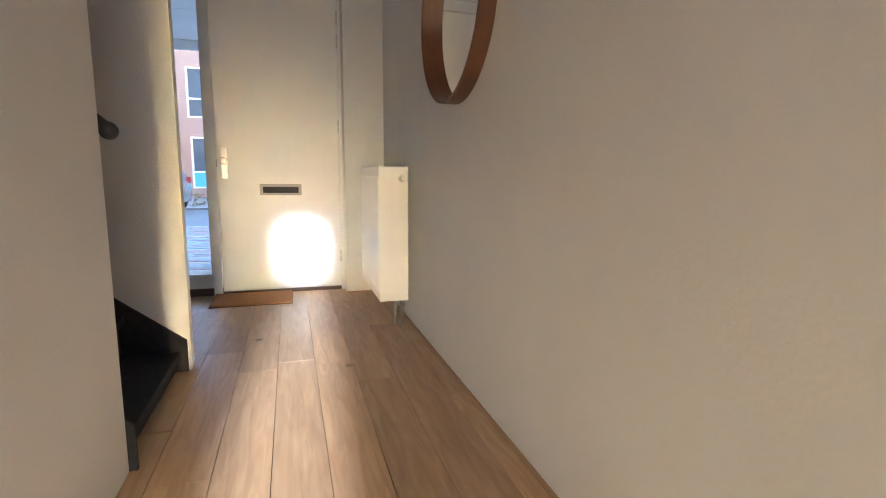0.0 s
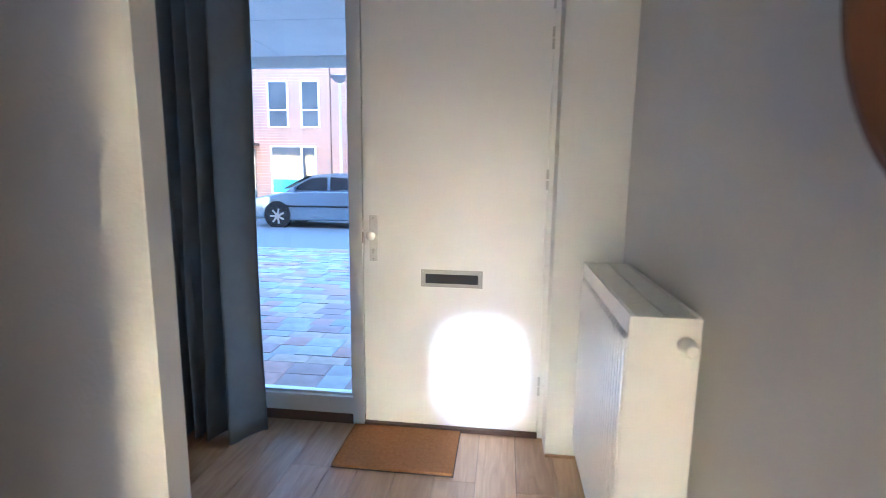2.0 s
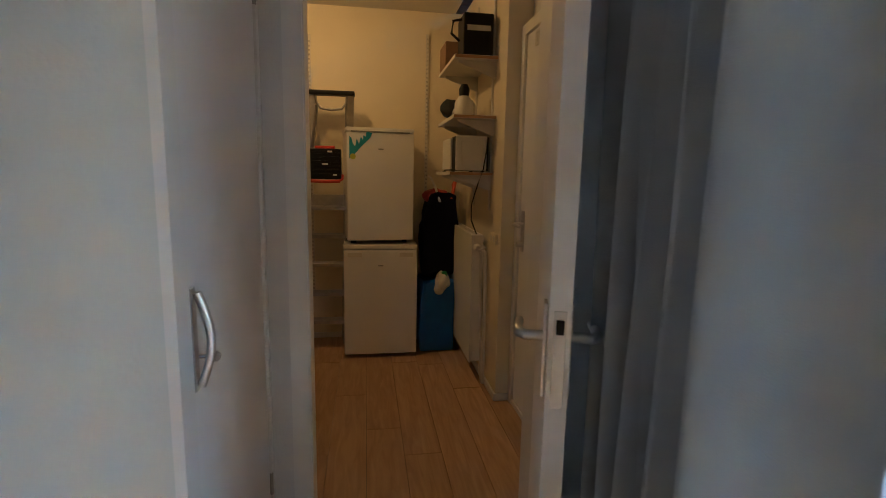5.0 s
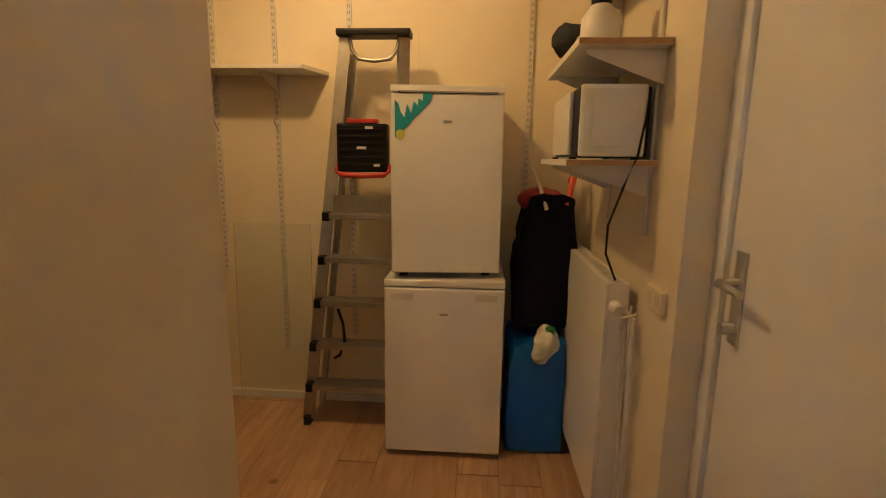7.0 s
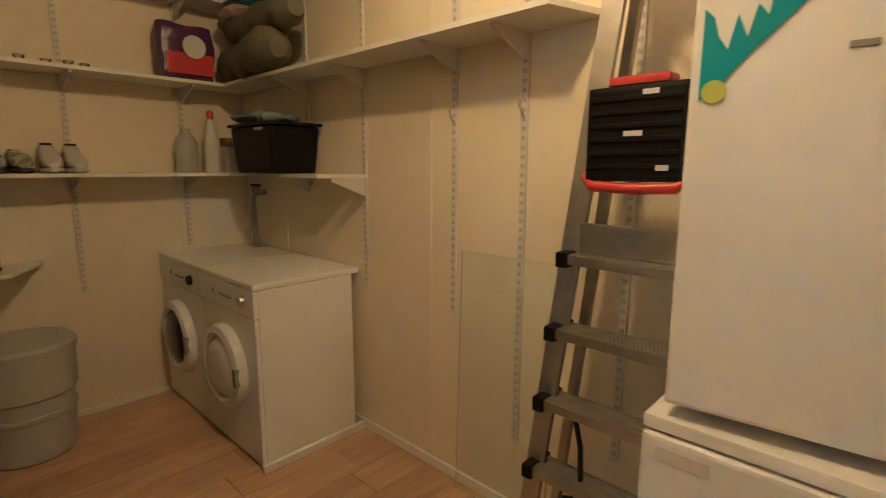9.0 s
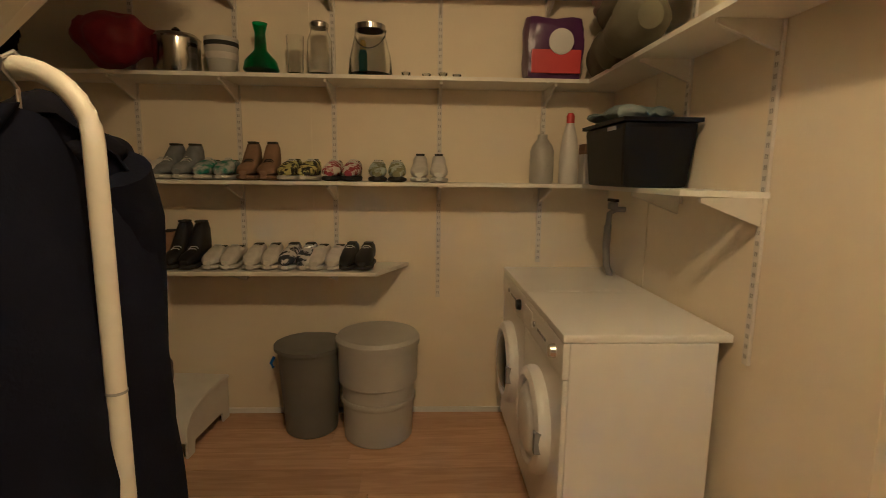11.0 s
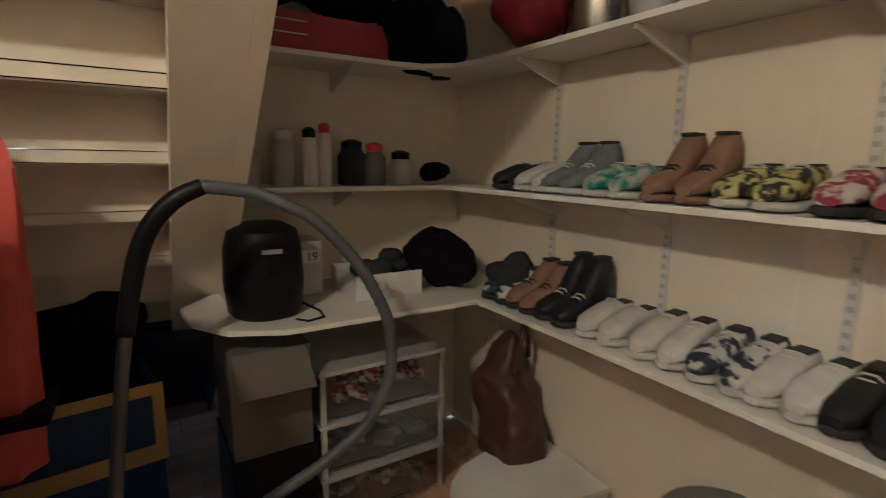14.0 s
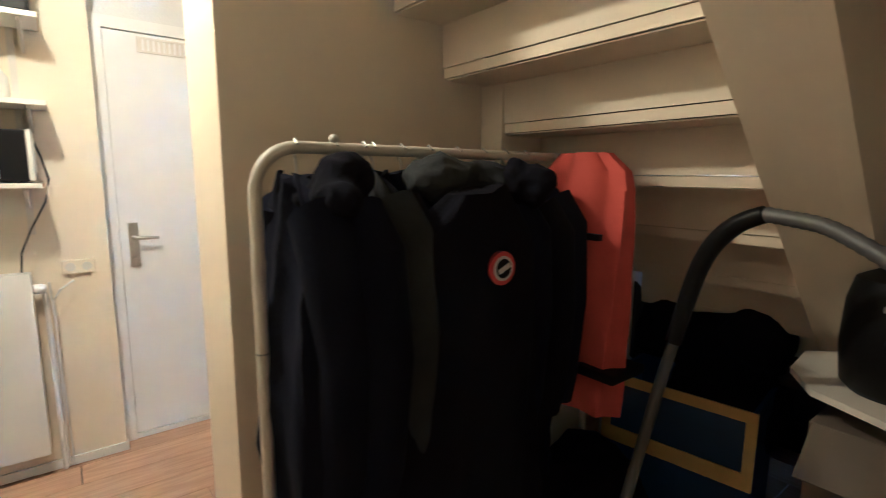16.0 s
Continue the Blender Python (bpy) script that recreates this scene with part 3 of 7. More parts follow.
# vertical seams of the wall boards
solid("trim_wall_seams", boxes(*[(XW, XW + 0.003, y, y + 0.02, 0.05, H) for y in (-3.2, -2.0, -0.8)], *[(x, x + 0.02, YB, YB + 0.003, 0.05, H) for x in (-4.7, -3.5, -2.3)]), M_CREAM, "narrow battens over the joints of the wall boards", "trim", "structure")

# ---- shelf rails ----
def rail_x(name_y, z0, z1):
    """A slotted rail on the west wall."""
    r = thing("shelf_rail", "slotted pale metal shelf rail on the wall", "shelf rail", group="shelf rails")
    part("channel", boxes((XW + 0.003, XW + 0.014, name_y - 0.0125, name_y + 0.0125, z0, z1)), M_RAILW, r)
    # slots are not cut: dark strips on the channel paint their shade
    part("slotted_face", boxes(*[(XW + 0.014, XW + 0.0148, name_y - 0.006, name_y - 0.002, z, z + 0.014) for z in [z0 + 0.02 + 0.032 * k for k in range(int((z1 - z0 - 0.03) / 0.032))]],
                        *[(XW + 0.014, XW + 0.0148, name_y + 0.002, name_y + 0.006, z, z + 0.014) for z in [z0 + 0.02 + 0.032 * k for k in range(int((z1 - z0 - 0.03) / 0.032))]]), M_SLOT, r, "slots drawn as dark strips for their shade")
    return r


for y, z0, z1 in ((-1.845, 0.75, 2.35), (-1.52, 0.30, 2.35), (-1.13, 0.40, 2.4), (-2.42, 0.78, 2.3), (-2.9, 1.25, 2.3), (-0.22, 1.2, 2.45)):
    rail_x(y, z0, z1)
RAILS_B = ((-2.62, 0.8, 2.3), (-3.13, 0.78, 2.4), (-3.62, 0.80, 2.4), (-4.17, 0.68, 2.4), (-4.72, 0.88, 2.4))
for x, z0, z1 in RAILS_B:
    r = thing("shelf_rail", "slotted pale metal shelf rail on the wall", "shelf rail", group="shelf rails")
    part("channel", boxes((x - 0.0125, x + 0.0125, YB + 0.003, YB + 0.014, z0, z1)), M_RAILW, r)
    # dark strips again paint the shade of the slots
    part("slotted_face", boxes(*[(x + d, x + d + 0.004, YB + 0.014, YB + 0.0148, z0 + 0.02 + 0.032 * k, z0 + 0.034 + 0.032 * k) for k in range(int((z1 - z0 - 0.03) / 0.032)) for d in (-0.006, 0.002)]), M_SLOT, r, "slots drawn as dark strips for their shade")
for y in (-1.845, -1.52):
    bm = bmesh.new()
    tube(bm, [(XW + 0.014, y, 1.52), (XW + 0.03, y, 1.535), (XW + 0.03, y - 0.01, 1.56), (XW + 0.022, y - 0.01, 1.575)], 0.004, 8)
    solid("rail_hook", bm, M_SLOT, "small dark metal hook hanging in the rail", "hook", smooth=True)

# ---- shelves ----
def bracket(parent, wall, at, z, depth):
    """A pressed metal bracket under a shelf; wall is 'w', 's', 'e' or 'n'."""
    if wall == "w":
        bm = prism(bmesh.new(), [(XW + 0.014, z - 0.085), (XW + 0.014, z), (XW + depth, z), (XW + depth, z - 0.014)], "y", at - 0.006, at + 0.006)
    elif wall == "s":
        bm = prism(bmesh.new(), [(YB + 0.014, z - 0.085), (YB + 0.014, z), (YB + depth, z), (YB + depth, z - 0.014)], "x", at - 0.006, at + 0.006)
    elif wall == "n":
        bm = prism(bmesh.new(), [(0.07, z - 0.10), (0.07, z), (0.07 - depth, z), (0.07 - depth, z - 0.014)], "x", at - 0.006, at + 0.006)
    else:
        bm = prism(bmesh.new(), [(XC, z - 0.085), (XC, z), (XC - depth, z), (XC - depth, z - 0.014)], "y", at - 0.006, at + 0.006)
    part("bracket", bm, M_RAILW, parent, "painted steel bracket")


def shelf(label, outline, z, brackets, thick=0.018):
    s = thing("shelf", label, "shelf", group="storage shelves")
    part("board", slab(bmesh.new(), outline, z - thick, z), M_SHELF, s)
    for b in brackets:
        bracket(s, *b[:2], z - thick, b[2])
    return s


Z1, Z2, Z3, Z4 = 0.875, 1.312, 1.81, 2.26
YS = YB + 0.003
# lowest: along the south wall and round the corner to the east wall
shelf("white lowest shelf board with shoes on it", [(-4.01, YS), (-3.861, -3.36), (-2.53, -3.36), (-2.53, YS)], Z1, [("s", -3.13, 0.25), ("s", -3.62, 0.25), ("s", -2.62, 0.25)])
shelf("white deep shelf board in the corner, holding an air fryer", [(-2.529, YS), (-2.529, -3.36), (-2.52, -2.62), (-2.44, -2.45), (-2.30, -2.36), (-2.10, -2.34), (XC, -2.34 - 0.165), (XC, YS)], Z1, [("e", -3.0, 0.4)])
# middle
shelf("long white middle shelf board with a row of shoes", [(-5.097, YS), (-5.097, -3.40), (-2.201, -3.40), (-2.201, YS)], Z2, [("s", x, 0.23) for x in (-2.62, -3.13, -3.62, -4.17, -4.72)])
shelf("white corner shelf board with jars and bottles", [(-2.2, YS), (-2.2, -2.502), (XC, -2.502), (XC, YS)], Z2, [("e", -3.0, 0.25)])
shelf("short white shelf board over the washing machines", [(-5.097, -3.399), (-5.097, -2.401), (-4.89, -2.52), (-4.865, -3.399)], Z2, [("w", -2.42, 0.2), ("w", -2.9, 0.2)])
# upper
shelf("long white upper shelf board with glass jars", [(-5.097, YS), (-5.097, -3.415), (-2.44, -3.415), (-2.30, -3.38), (-2.215, -3.28), (-2.20, -3.18), (-2.20, YS)], Z3, [("s", x, 0.24) for x in (-2.62, -3.13, -3.62, -4.17, -4.72)])
shelf("white upper corner shelf board with a red case", [(-2.199, YS), (-2.185, -2.502), (XC, -2.502), (XC, YS)], Z3, [("e", -3.0, 0.25)])
shelf("white upper shelf board along the ladder wall", [(-5.097, -3.414), (-5.097, -1.24), (-4.875, -1.306), (-4.875, -3.414)], Z3, [("w", y, 0.2) for y in (-1.52, -1.845, -2.42, -2.9)])
shelf("white top shelf board close to the ceiling", [(-5.097, YS), (-5.097, -3.42), (-2.6, -3.42), (-2.6, YS)], Z4, [("s", x, 0.22) for x in (-3.13, -3.62, -4.17, -4.72)])
shelf("white top shelf board close to the ceiling", [(-5.097, -3.419), (-5.097, -1.30), (-4.90, -1.34), (-4.90, -3.419)], Z4, [("w", y, 0.18) for y in (-1.52, -1.845, -2.42)])
# over the radiator
YM = 0.067
M_PINE = mat("raw_pine_edge", (0.50, 0.30, 0.14), 0.6, scale=6, stretch=(1, 8, 8))
for z, x0, x1, d, lab in ((1.385, -4.62, -4.02, 0.27, "white shelf board that carries the microwave"), (1.72, -4.62, -3.98, 0.26, "white shelf board with bottles over the microwave"), (2.06, -4.62, -3.98, 0.26, "white shelf board with a coffee maker near the ceiling")):
    s = shelf(lab, [(x0, YM), (x0, YM - d), (x1, YM - d), (x1, YM)], z, [("n", x0 + 0.08, d - 0.03), ("n", x1 - 0.06, d - 0.03)], 0.02)
    part("edge_band", boxes((x1 + 0.0005, x1 + 0.002, YM - d + 0.002, YM - 0.002, z - 0.018, z - 0.002)), M_PINE, s, "bare pine edge")
for x in (-4.54, -4.08):
    r = thing("shelf_rail", "slotted pale metal shelf rail on the wall", "shelf rail", group="shelf rails")
    part("channel", boxes((x - 0.0125, x + 0.0125, 0.058, 0.067, 1.15, 2.5)), M_RAILW, r)

# ---- refrigerators ----
def fridge(label, x0, x1, y0, y1, z0, z1, handles, turn=0.0):
    c = ((x0 + x1) / 2, (y0 + y1) / 2)
    m = Matrix.Translation((c[0], c[1], 0)) @ Matrix.Rotation(radians(turn), 4, "Z") @ Matrix.Translation((-c[0], -c[1], 0))
    f = thing("refrigerator", label, "refrigerator", m, "stacked refrigerators")
    part("body", bx(bmesh.new(), x0, x1 - 0.06, y0, y1, z0 + 0.03, z1 - 0.03, 0.004), M_APPL, f)
    part("top_panel", bx(bmesh.new(), x0, x1 - 0.012, y0 - 0.003, y1 + 0.003, z1 - 0.029, z1, 0.006), M_APPL, f)
    part("gasket", boxes((x1 - 0.0599, x1 - 0.049, y0 + 0.008, y1 - 0.008, z0 + 0.05, z1 - 0.04)), M_GASKET, f, "grey door gasket")
    d = part("door", bx(bmesh.new(), x1 - 0.048, x1, y0, y1, z0 + 0.03, z1 - 0.035, 0.009), M_APPL, f)
    if handles:
        for ya, yb in ((y0 + 0.03, y0 + 0.13), (y1 - 0.13, y1 - 0.03)):
            part("grip_recess", bx(bmesh.new(), x1 - 0.003, x1 + 0.0015, ya, yb, z1 - 0.085, z1 - 0.055, 0.001), M_RAILW, d, "pale grey grip recess")
    else:
        part("grip_strip", bx(bmesh.new(), x1 - 0.02, x1 + 0.004, y0 + 0.03, y1 - 0.03, z1 - 0.034, z1 - 0.026, 0.002), M_GASKET, d, "grey grip strip at the top edge")
    ym = (y0 + y1) / 2
    part("badge", bx(bmesh.new(), x1, x1 + 0.002, ym - 0.018, ym + 0.018, z1 - 0.155, z1 - 0.145, 0.0005), M_GASKET, d, "small grey oval badge")
    for yy in (y0 + 0.05, y1 - 0.05):
        for xx in (x0 + 0.05, x1 - 0.1):
            bm = bmesh.new()
            cyl(bm, (xx, yy, z0), (xx, yy, z0 + 0.03), 0.02, seg=12)
            part("foot", bm, M_BLACK, f)
    return f, d


fridge("white undercounter freezer with grip recesses, on the floor", -5.085, -4.59, -0.868, -0.335, 0.0, 0.85, True)
f2, d2 = fridge("white small refrigerator with a teal sticker, on the freezer", -5.085, -4.635, -0.862, -0.382, 0.85, 1.685, False, 6.0)
bm = bmesh.new()
yl, zt, xs = -0.845, 1.625, -4.6335
tri_ = [(yl, zt - 0.03), (yl, zt - 0.225), (yl + 0.035, zt - 0.20), (yl + 0.06, zt - 0.17), (yl + 0.10, zt - 0.125), (yl + 0.14, zt - 0.085), (yl + 0.185, zt - 0.04), (yl + 0.20, zt), (yl + 0.15, zt + 0.012),
        (yl + 0.145, zt - 0.035), (yl + 0.125, zt - 0.02), (yl + 0.12, zt - 0.06), (yl + 0.10, zt - 0.035), (yl + 0.085, zt - 0.10), (yl + 0.065, zt - 0.05), (yl + 0.05, zt - 0.12), (yl + 0.03, zt - 0.09), (yl + 0.02, zt - 0.05)]
tri_ = [(yl + (a - yl) * 0.8, zt + 0.02 + (b - zt) * 0.8) for a, b in tri_]
prism(bm, tri_, "x", xs, xs + 0.0012)
part("sticker", bm, M_TEAL, d2, "teal landscape sticker")
bm = bmesh.new()
cyl(bm, (xs + 0.0012, yl + 0.024, zt - 0.145), (xs + 0.002, yl + 0.024, zt - 0.145), 0.02, seg=20)
part("sticker", bm, M_LIME, d2, "lime round sticker")

# ---- step ladder, folded against the wall ----
la = thing("step_ladder", "folded aluminium step ladder with grey treads, leaning on the wall", "ladder")
FOOT, TOP = (-4.84, 0.02), (-4.87, 1.93)
def lad(z):
    k = (z - FOOT[1]) / (TOP[1] - FOOT[1])
    return FOOT[0] + k * (TOP[0] - FOOT[0]), -1.325 + k * 0.235, -0.86 + k * 0.04
for side in (1, 2):
    a, b = lad(0.03), lad(1.93)
    part("front_rail", bar(bmesh.new(), (a[0], a[side], 0.03), (b[0], b[side], 1.93), 0.022, 0.055), M_ALU, la)
    bm = bx(bmesh.new(), a[0] - 0.03, a[0] + 0.03, a[side] - 0.018, a[side] + 0.018, 0.0, 0.05, 0.006)
    part("foot", bm, M_RUBBER, la, "black rubber foot")
    part("rear_rail", bar(bmesh.new(), (a[0] - 0.13, a[side] + (0.03 if side == 1 else -0.03), 0.02), (b[0] - 0.06, b[side] + (0.02 if side == 1 else -0.02), 1.86), 0.018, 0.03), M_ALU, la)
for z in (0.235, 0.455, 0.68, 0.90, 1.115):
    x, ya, yb = lad(z)
    t = part("tread", bx(bmesh.new(), x - 0.045, x + 0.05, ya + 0.012, yb - 0.012, z - 0.028, z, 0.004), M_ALU, la, "ribbed aluminium tread")
    part("rib", boxes(*[(x - 0.04 + 0.014 * i, x - 0.034 + 0.014 * i, ya + 0.015, yb - 0.015, z, z + 0.002) for i in range(6)]), M_ALU, t)
    for y in (ya, yb):
        part("tread_end", bx(bmesh.new(), x - 0.055, x + 0.06, y - 0.016, y + 0.016, z - 0.036, z + 0.006, 0.004), M_BLACK, la, "black plastic tread end")
x, ya, yb = lad(1.18)
part("platform", bx(bmesh.new(), x - 0.0, x + 0.012, ya + 0.02, yb - 0.02, 1.12, 1.20, 0.003), M_ALU, la, "folded platform")
x, ya, yb = lad(1.93)
bm = bx(bmesh.new(), x - 0.05, x + 0.05, ya - 0.035, yb + 0.035, 1.925, 1.955, 0.008)
part("top_cap", bm, M_BLACK, la, "black plastic tray top")
bm = bmesh.new()
tube(bm, [(x + 0.01, ya + 0.02, 1.925), (x + 0.01, ya + 0.03, 1.87), (x + 0.01, ya + 0.06, 1.83), (x + 0.01, (ya + yb) / 2, 1.82), (x + 0.01, yb - 0.06, 1.83), (x + 0.01, yb - 0.03, 1.87), (x + 0.01, yb - 0.02, 1.925)], 0.009)
part("hoop", bm, M_ALU, la, "", True)
bm = bmesh.new()
tube(bm, [(-4.87, -1.16, 0.62), (-4.85, -1.13, 0.55), (-4.84, -1.12, 0.46), (-4.85, -1.15, 0.38), (-4.86, -1.18, 0.36)], 0.008, 8)
part("strap", bm, M_BLACK, la, "black carrying strap", True)
# tool box on the ladder
tb = thing("tool_box", "black ribbed tool box with red handles, set on the ladder", "tool box")
X0 = -4.86
part("shell", bx(bmesh.new(), X0, X0 + 0.09, -1.118, -0.885, 1.315, 1.535, 0.012), M_BLACK, tb)
for k in range(6):
    part("rib", bx(bmesh.new(), X0 + 0.09, X0 + 0.095, -1.108, -0.895, 1.345 + 0.031 * k, 1.356 + 0.031 * k, 0.002), M_BLACK, tb)
bm = bmesh.new()
tube(bm, [(X0 + 0.05, -1.122, 1.345), (X0 + 0.07, -1.122, 1.32), (X0 + 0.085, -1.10, 1.302), (X0 + 0.09, -1.0, 1.298), (X0 + 0.085, -0.90, 1.302), (X0 + 0.07, -0.881, 1.32), (X0 + 0.05, -0.881, 1.345)], 0.013, 10)
part("lower_handle", bm, M_RED, tb, "red lower handle", True)
part("upper_handle", bx(bmesh.new(), X0 + 0.02, X0 + 0.085, -1.07, -0.93, 1.5355, 1.556, 0.007), M_RED, tb, "red upper handle")
for y, z, w in ((-0.965, 1.515, 0.018), (-1.0, 1.425, 0.022), (-0.93, 1.347, 0.014)):
    part("sticker", boxes((X0 + 0.0955, X0 + 0.0965, y - w, y + w, z - 0.006, z + 0.006)), M_LABEL, tb, "worn white label")

# ---- glass sheet leaning on the wall ----
gs = thing("glass_sheet", "clear sheet of glass leaning upright on the wall", "glass sheet")
bm = bx(bmesh.new(), 0, 0.005, -1.79, -1.36, 0.0, 1.02, m=pose(-5.055, 0, 0.002, 0, -1.6, 0))
part("pane", bm, M_CLEARSHEET, gs).visible_shadow = False

# ---- washing machines ----
def washer(name, label, y0, y1, dark, group):
    w = thing(name, label, "washing machine", group=group)
    x0, x1 = -5.045, -4.54
    part("body", bx(bmesh.new(), x0, x1 - 0.02, y0, y1, 0.015, 0.825, 0.006), M_APPL, w)
    part("front_panel", bx(bmesh.new(), x1 - 0.0199, x1, y0, y1, 0.015, 0.70, 0.010), M_APPL, w)
    part("control_panel", bx(bmesh.new(), x1 - 0.0199, x1 + 0.003, y0, y1, 0.702, 0.825, 0.008), M_APPL, w)
    part("worktop", bx(bmesh.new(), x0 - 0.045, x1 + 0.004, y0 - 0.002, y1 + 0.002, 0.826, 0.853, 0.008), M_APPL, w)
    ym = (y0 + y1) / 2
    bm = bmesh.new()
    lathe(bm, [(0.20, 0.0), (0.205, 0.02), (0.195, 0.045), (0.165, 0.055), (0.15, 0.045), (0.148, 0.03)], seg=40)
    bmesh.ops.transform(bm, matrix=pose(x1 - 0.002, ym, 0.42, 0, 90, 0), verts=bm.verts)
    d = part("door_ring", bm, M_APPL, w, "round white porthole door", True)
    bm = bmesh.new()
    lathe(bm, [(0.147, 0.031), (0.12, 0.055), (0.08, 0.065), (0.01, 0.068)], seg=32)
    bmesh.ops.transform(bm, matrix=pose(x1 - 0.002, ym, 0.42, 0, 90, 0), verts=bm.verts)
    part("porthole", bm, M_DARKGLASS if dark else M_APPL, d, "dark porthole glass" if dark else "white solid porthole", True)
    part("door_grip", bx(bmesh.new(), x1 + 0.03, x1 + 0.058, ym + 0.165, ym + 0.195, 0.38, 0.46, 0.005), M_GASKET, d)
    bm = bmesh.new()
    cyl(bm, (x1 + 0.003, y1 - 0.10, 0.765), (x1 + 0.022, y1 - 0.10, 0.765), 0.026, 0.022, 24)
    part("dial", bm, M_CHROME if not dark else M_BLACK, w, "round programme dial", True)
    bm = bmesh.new()
    cyl(bm, (x1 + 0.003, y0 + 0.19, 0.765), (x1 + 0.008, y0 + 0.19, 0.765), 0.012, seg=14)
    part("button", bm, M_GASKET, w)
    for k in range(4):
        part("button", bx(bmesh.new(), x1 + 0.003, x1 + 0.006, y0 + 0.25 + 0.035 * k, y0 + 0.27 + 0.035 * k, 0.755, 0.765), M_GASKET, w)
    part("drawer", bx(bmesh.new(), x1 + 0.003, x1 + 0.006, y0 + 0.015, y0 + 0.15, 0.735, 0.80, 0.001), M_APPL, w, "detergent drawer front")
    part("plinth", boxes((x1 - 0.03, x1 - 0.012, y0 + 0.01, y1 - 0.01, 0.001, 0.014)), M_APPL, w)
    for yy in (y0 + 0.05, y1 - 0.05):
        for xx in (x0 + 0.05, x1 - 0.06):
            bm = bmesh.new()
            cyl(bm, (xx, yy, 0.0), (xx, yy, 0.016), 0.022, seg=12)
            part("foot", bm, M_BLACK, w)
    return w


washer("tumble_dryer", "white front-loading tumble dryer against the cream wall", -3.08, -2.486, False, "laundry machines")
washer("washing_machine", "white washing machine with dark porthole beside the dryer", -3.665, -3.085, True, "laundry machines")
# water tap and pipe above the machines
wt = thing("water_tap", "wall tap with grey hose over the washing machine", "tap")
bm = bmesh.new()
tube(bm, [(XW + 0.003, -3.43, 1.19), (XW + 0.05, -3.43, 1.19), (XW + 0.08, -3.43, 1.17), (XW + 0.085, -3.43, 1.10)], 0.014, 10)
bx(bm, XW + 0.045, XW + 0.085, -3.45, -3.41, 1.19, 1.225, 0.006)
part("valve", bm, M_GASKET, wt, "grey metal valve", True)
bm = bmesh.new()
bar(bm, (XW + 0.065, -3.48, 1.235), (XW + 0.065, -3.38, 1.235), 0.02, 0.014)
part("valve_handle", bm, M_BLACK, wt)
bm = bmesh.new()
tube(bm, [(XW + 0.085, -3.43, 1.11), (XW + 0.085, -3.435, 1.0), (XW + 0.075, -3.44, 0.9), (XW + 0.05, -3.44, 0.84), (XW + 0.028, -3.44, 0.6)], 0.018, 10)
part("hose", bm, M_GASKET, wt, "grey water hose", True)

# ---- small radiator under the microwave ----
r2 = thing("radiator", "white panel radiator under the microwave shelf", "radiator")
part("front_panel", bx(bmesh.new(), -4.98, -4.10, -0.035, -0.022, 0.13, 0.985, 0.003), M_APPL, r2)
part("back_panel", boxes((-4.97, -4.11, 0.025, 0.037, 0.14, 0.975)), M_APPL, r2)
part("side_cover", bx(bmesh.new(), -4.108, -4.10, -0.0215, 0.04, 0.14, 0.985, 0.002), M_APPL, r2)
part("top_grille", boxes((-4.98, -4.109, -0.0215, -0.012, 0.972, 0.985), (-4.98, -4.109, 0.03, 0.04, 0.972, 0.985), *[(-4.975 + 0.02 * k, -4.967 + 0.02 * k, -0.012, 0.03, 0.973, 0.983) for k in range(43)]), M_APPL, r2)
part("wall_bracket", boxes((-4.85, -4.80, 0.0375, 0.068, 0.2, 0.9), (-4.3, -4.25, 0.0375, 0.068, 0.2, 0.9)), M_APPL, r2)
bm = bmesh.new()
lathe(bm, [(0.014, 0), (0.022, 0.005), (0.023, 0.03), (0.018, 0.045), (0.012, 0.05)], seg=18)
bmesh.ops.transform(bm, matrix=pose(-4.10, -0.005, 0.91, 0, 90, 0), verts=bm.verts)
part("thermostat_valve", bm, M_TRIM, r2, "round white thermostat knob", True)
bm = bmesh.new()
tube(bm, [(-4.085, 0.02, 0.90), (-4.06, 0.045, 0.88), (-4.055, 0.05, 0.6), (-4.055, 0.05, 0.0)], 0.011, 10)
part("pipe", bm, M_TRIM, r2, "white painted pipe", True)
so = thing("wall_socket", "white double socket on the wall by the radiator", "socket")
part("plate", bx(bmesh.new(), -3.99, -3.86, 0.053, 0.069, 0.955, 1.02, 0.004), M_CREAM, so)
for x in (-3.957, -3.893):
    bm = bmesh.new()
    cyl(bm, (x, 0.0518, 0.9875), (x, 0.0528, 0.9875), 0.02, seg=20)
    part("outlet", bm, M_RAILW, so)

# ---- microwave ----
mw = thing("microwave", "white microwave oven with dark side, on the shelf", "microwave")
part("body", bx(bmesh.new(), -4.48, -4.06, -0.166, 0.045, 1.392, 1.60, 0.006), M_BLACK, mw, "dark casing")
part("side_panel", bx(bmesh.new(), -4.0595, -4.04, -0.165, 0.03, 1.393, 1.605, 0.012), M_APPL, mw, "white end panel with rounded corners")
part("side_panel_relief", bx(bmesh.new(), -4.0398, -4.036, -0.13, 0.0, 1.425, 1.575, 0.003), M_APPL, mw)
part("door", bx(bmesh.new(), -4.47, -4.15, -0.18, -0.1665, 1.40, 1.595, 0.005), M_APPL, mw)
bm = bmesh.new()
for x in (-4.45, -4.1):
    for y in (-0.17, 0.02):
        cyl(bm, (x, y, 1.385), (x, y, 1.392), 0.012, seg=10)
part("feet", bm, M_RUBBER, mw)
bm = bmesh.new()
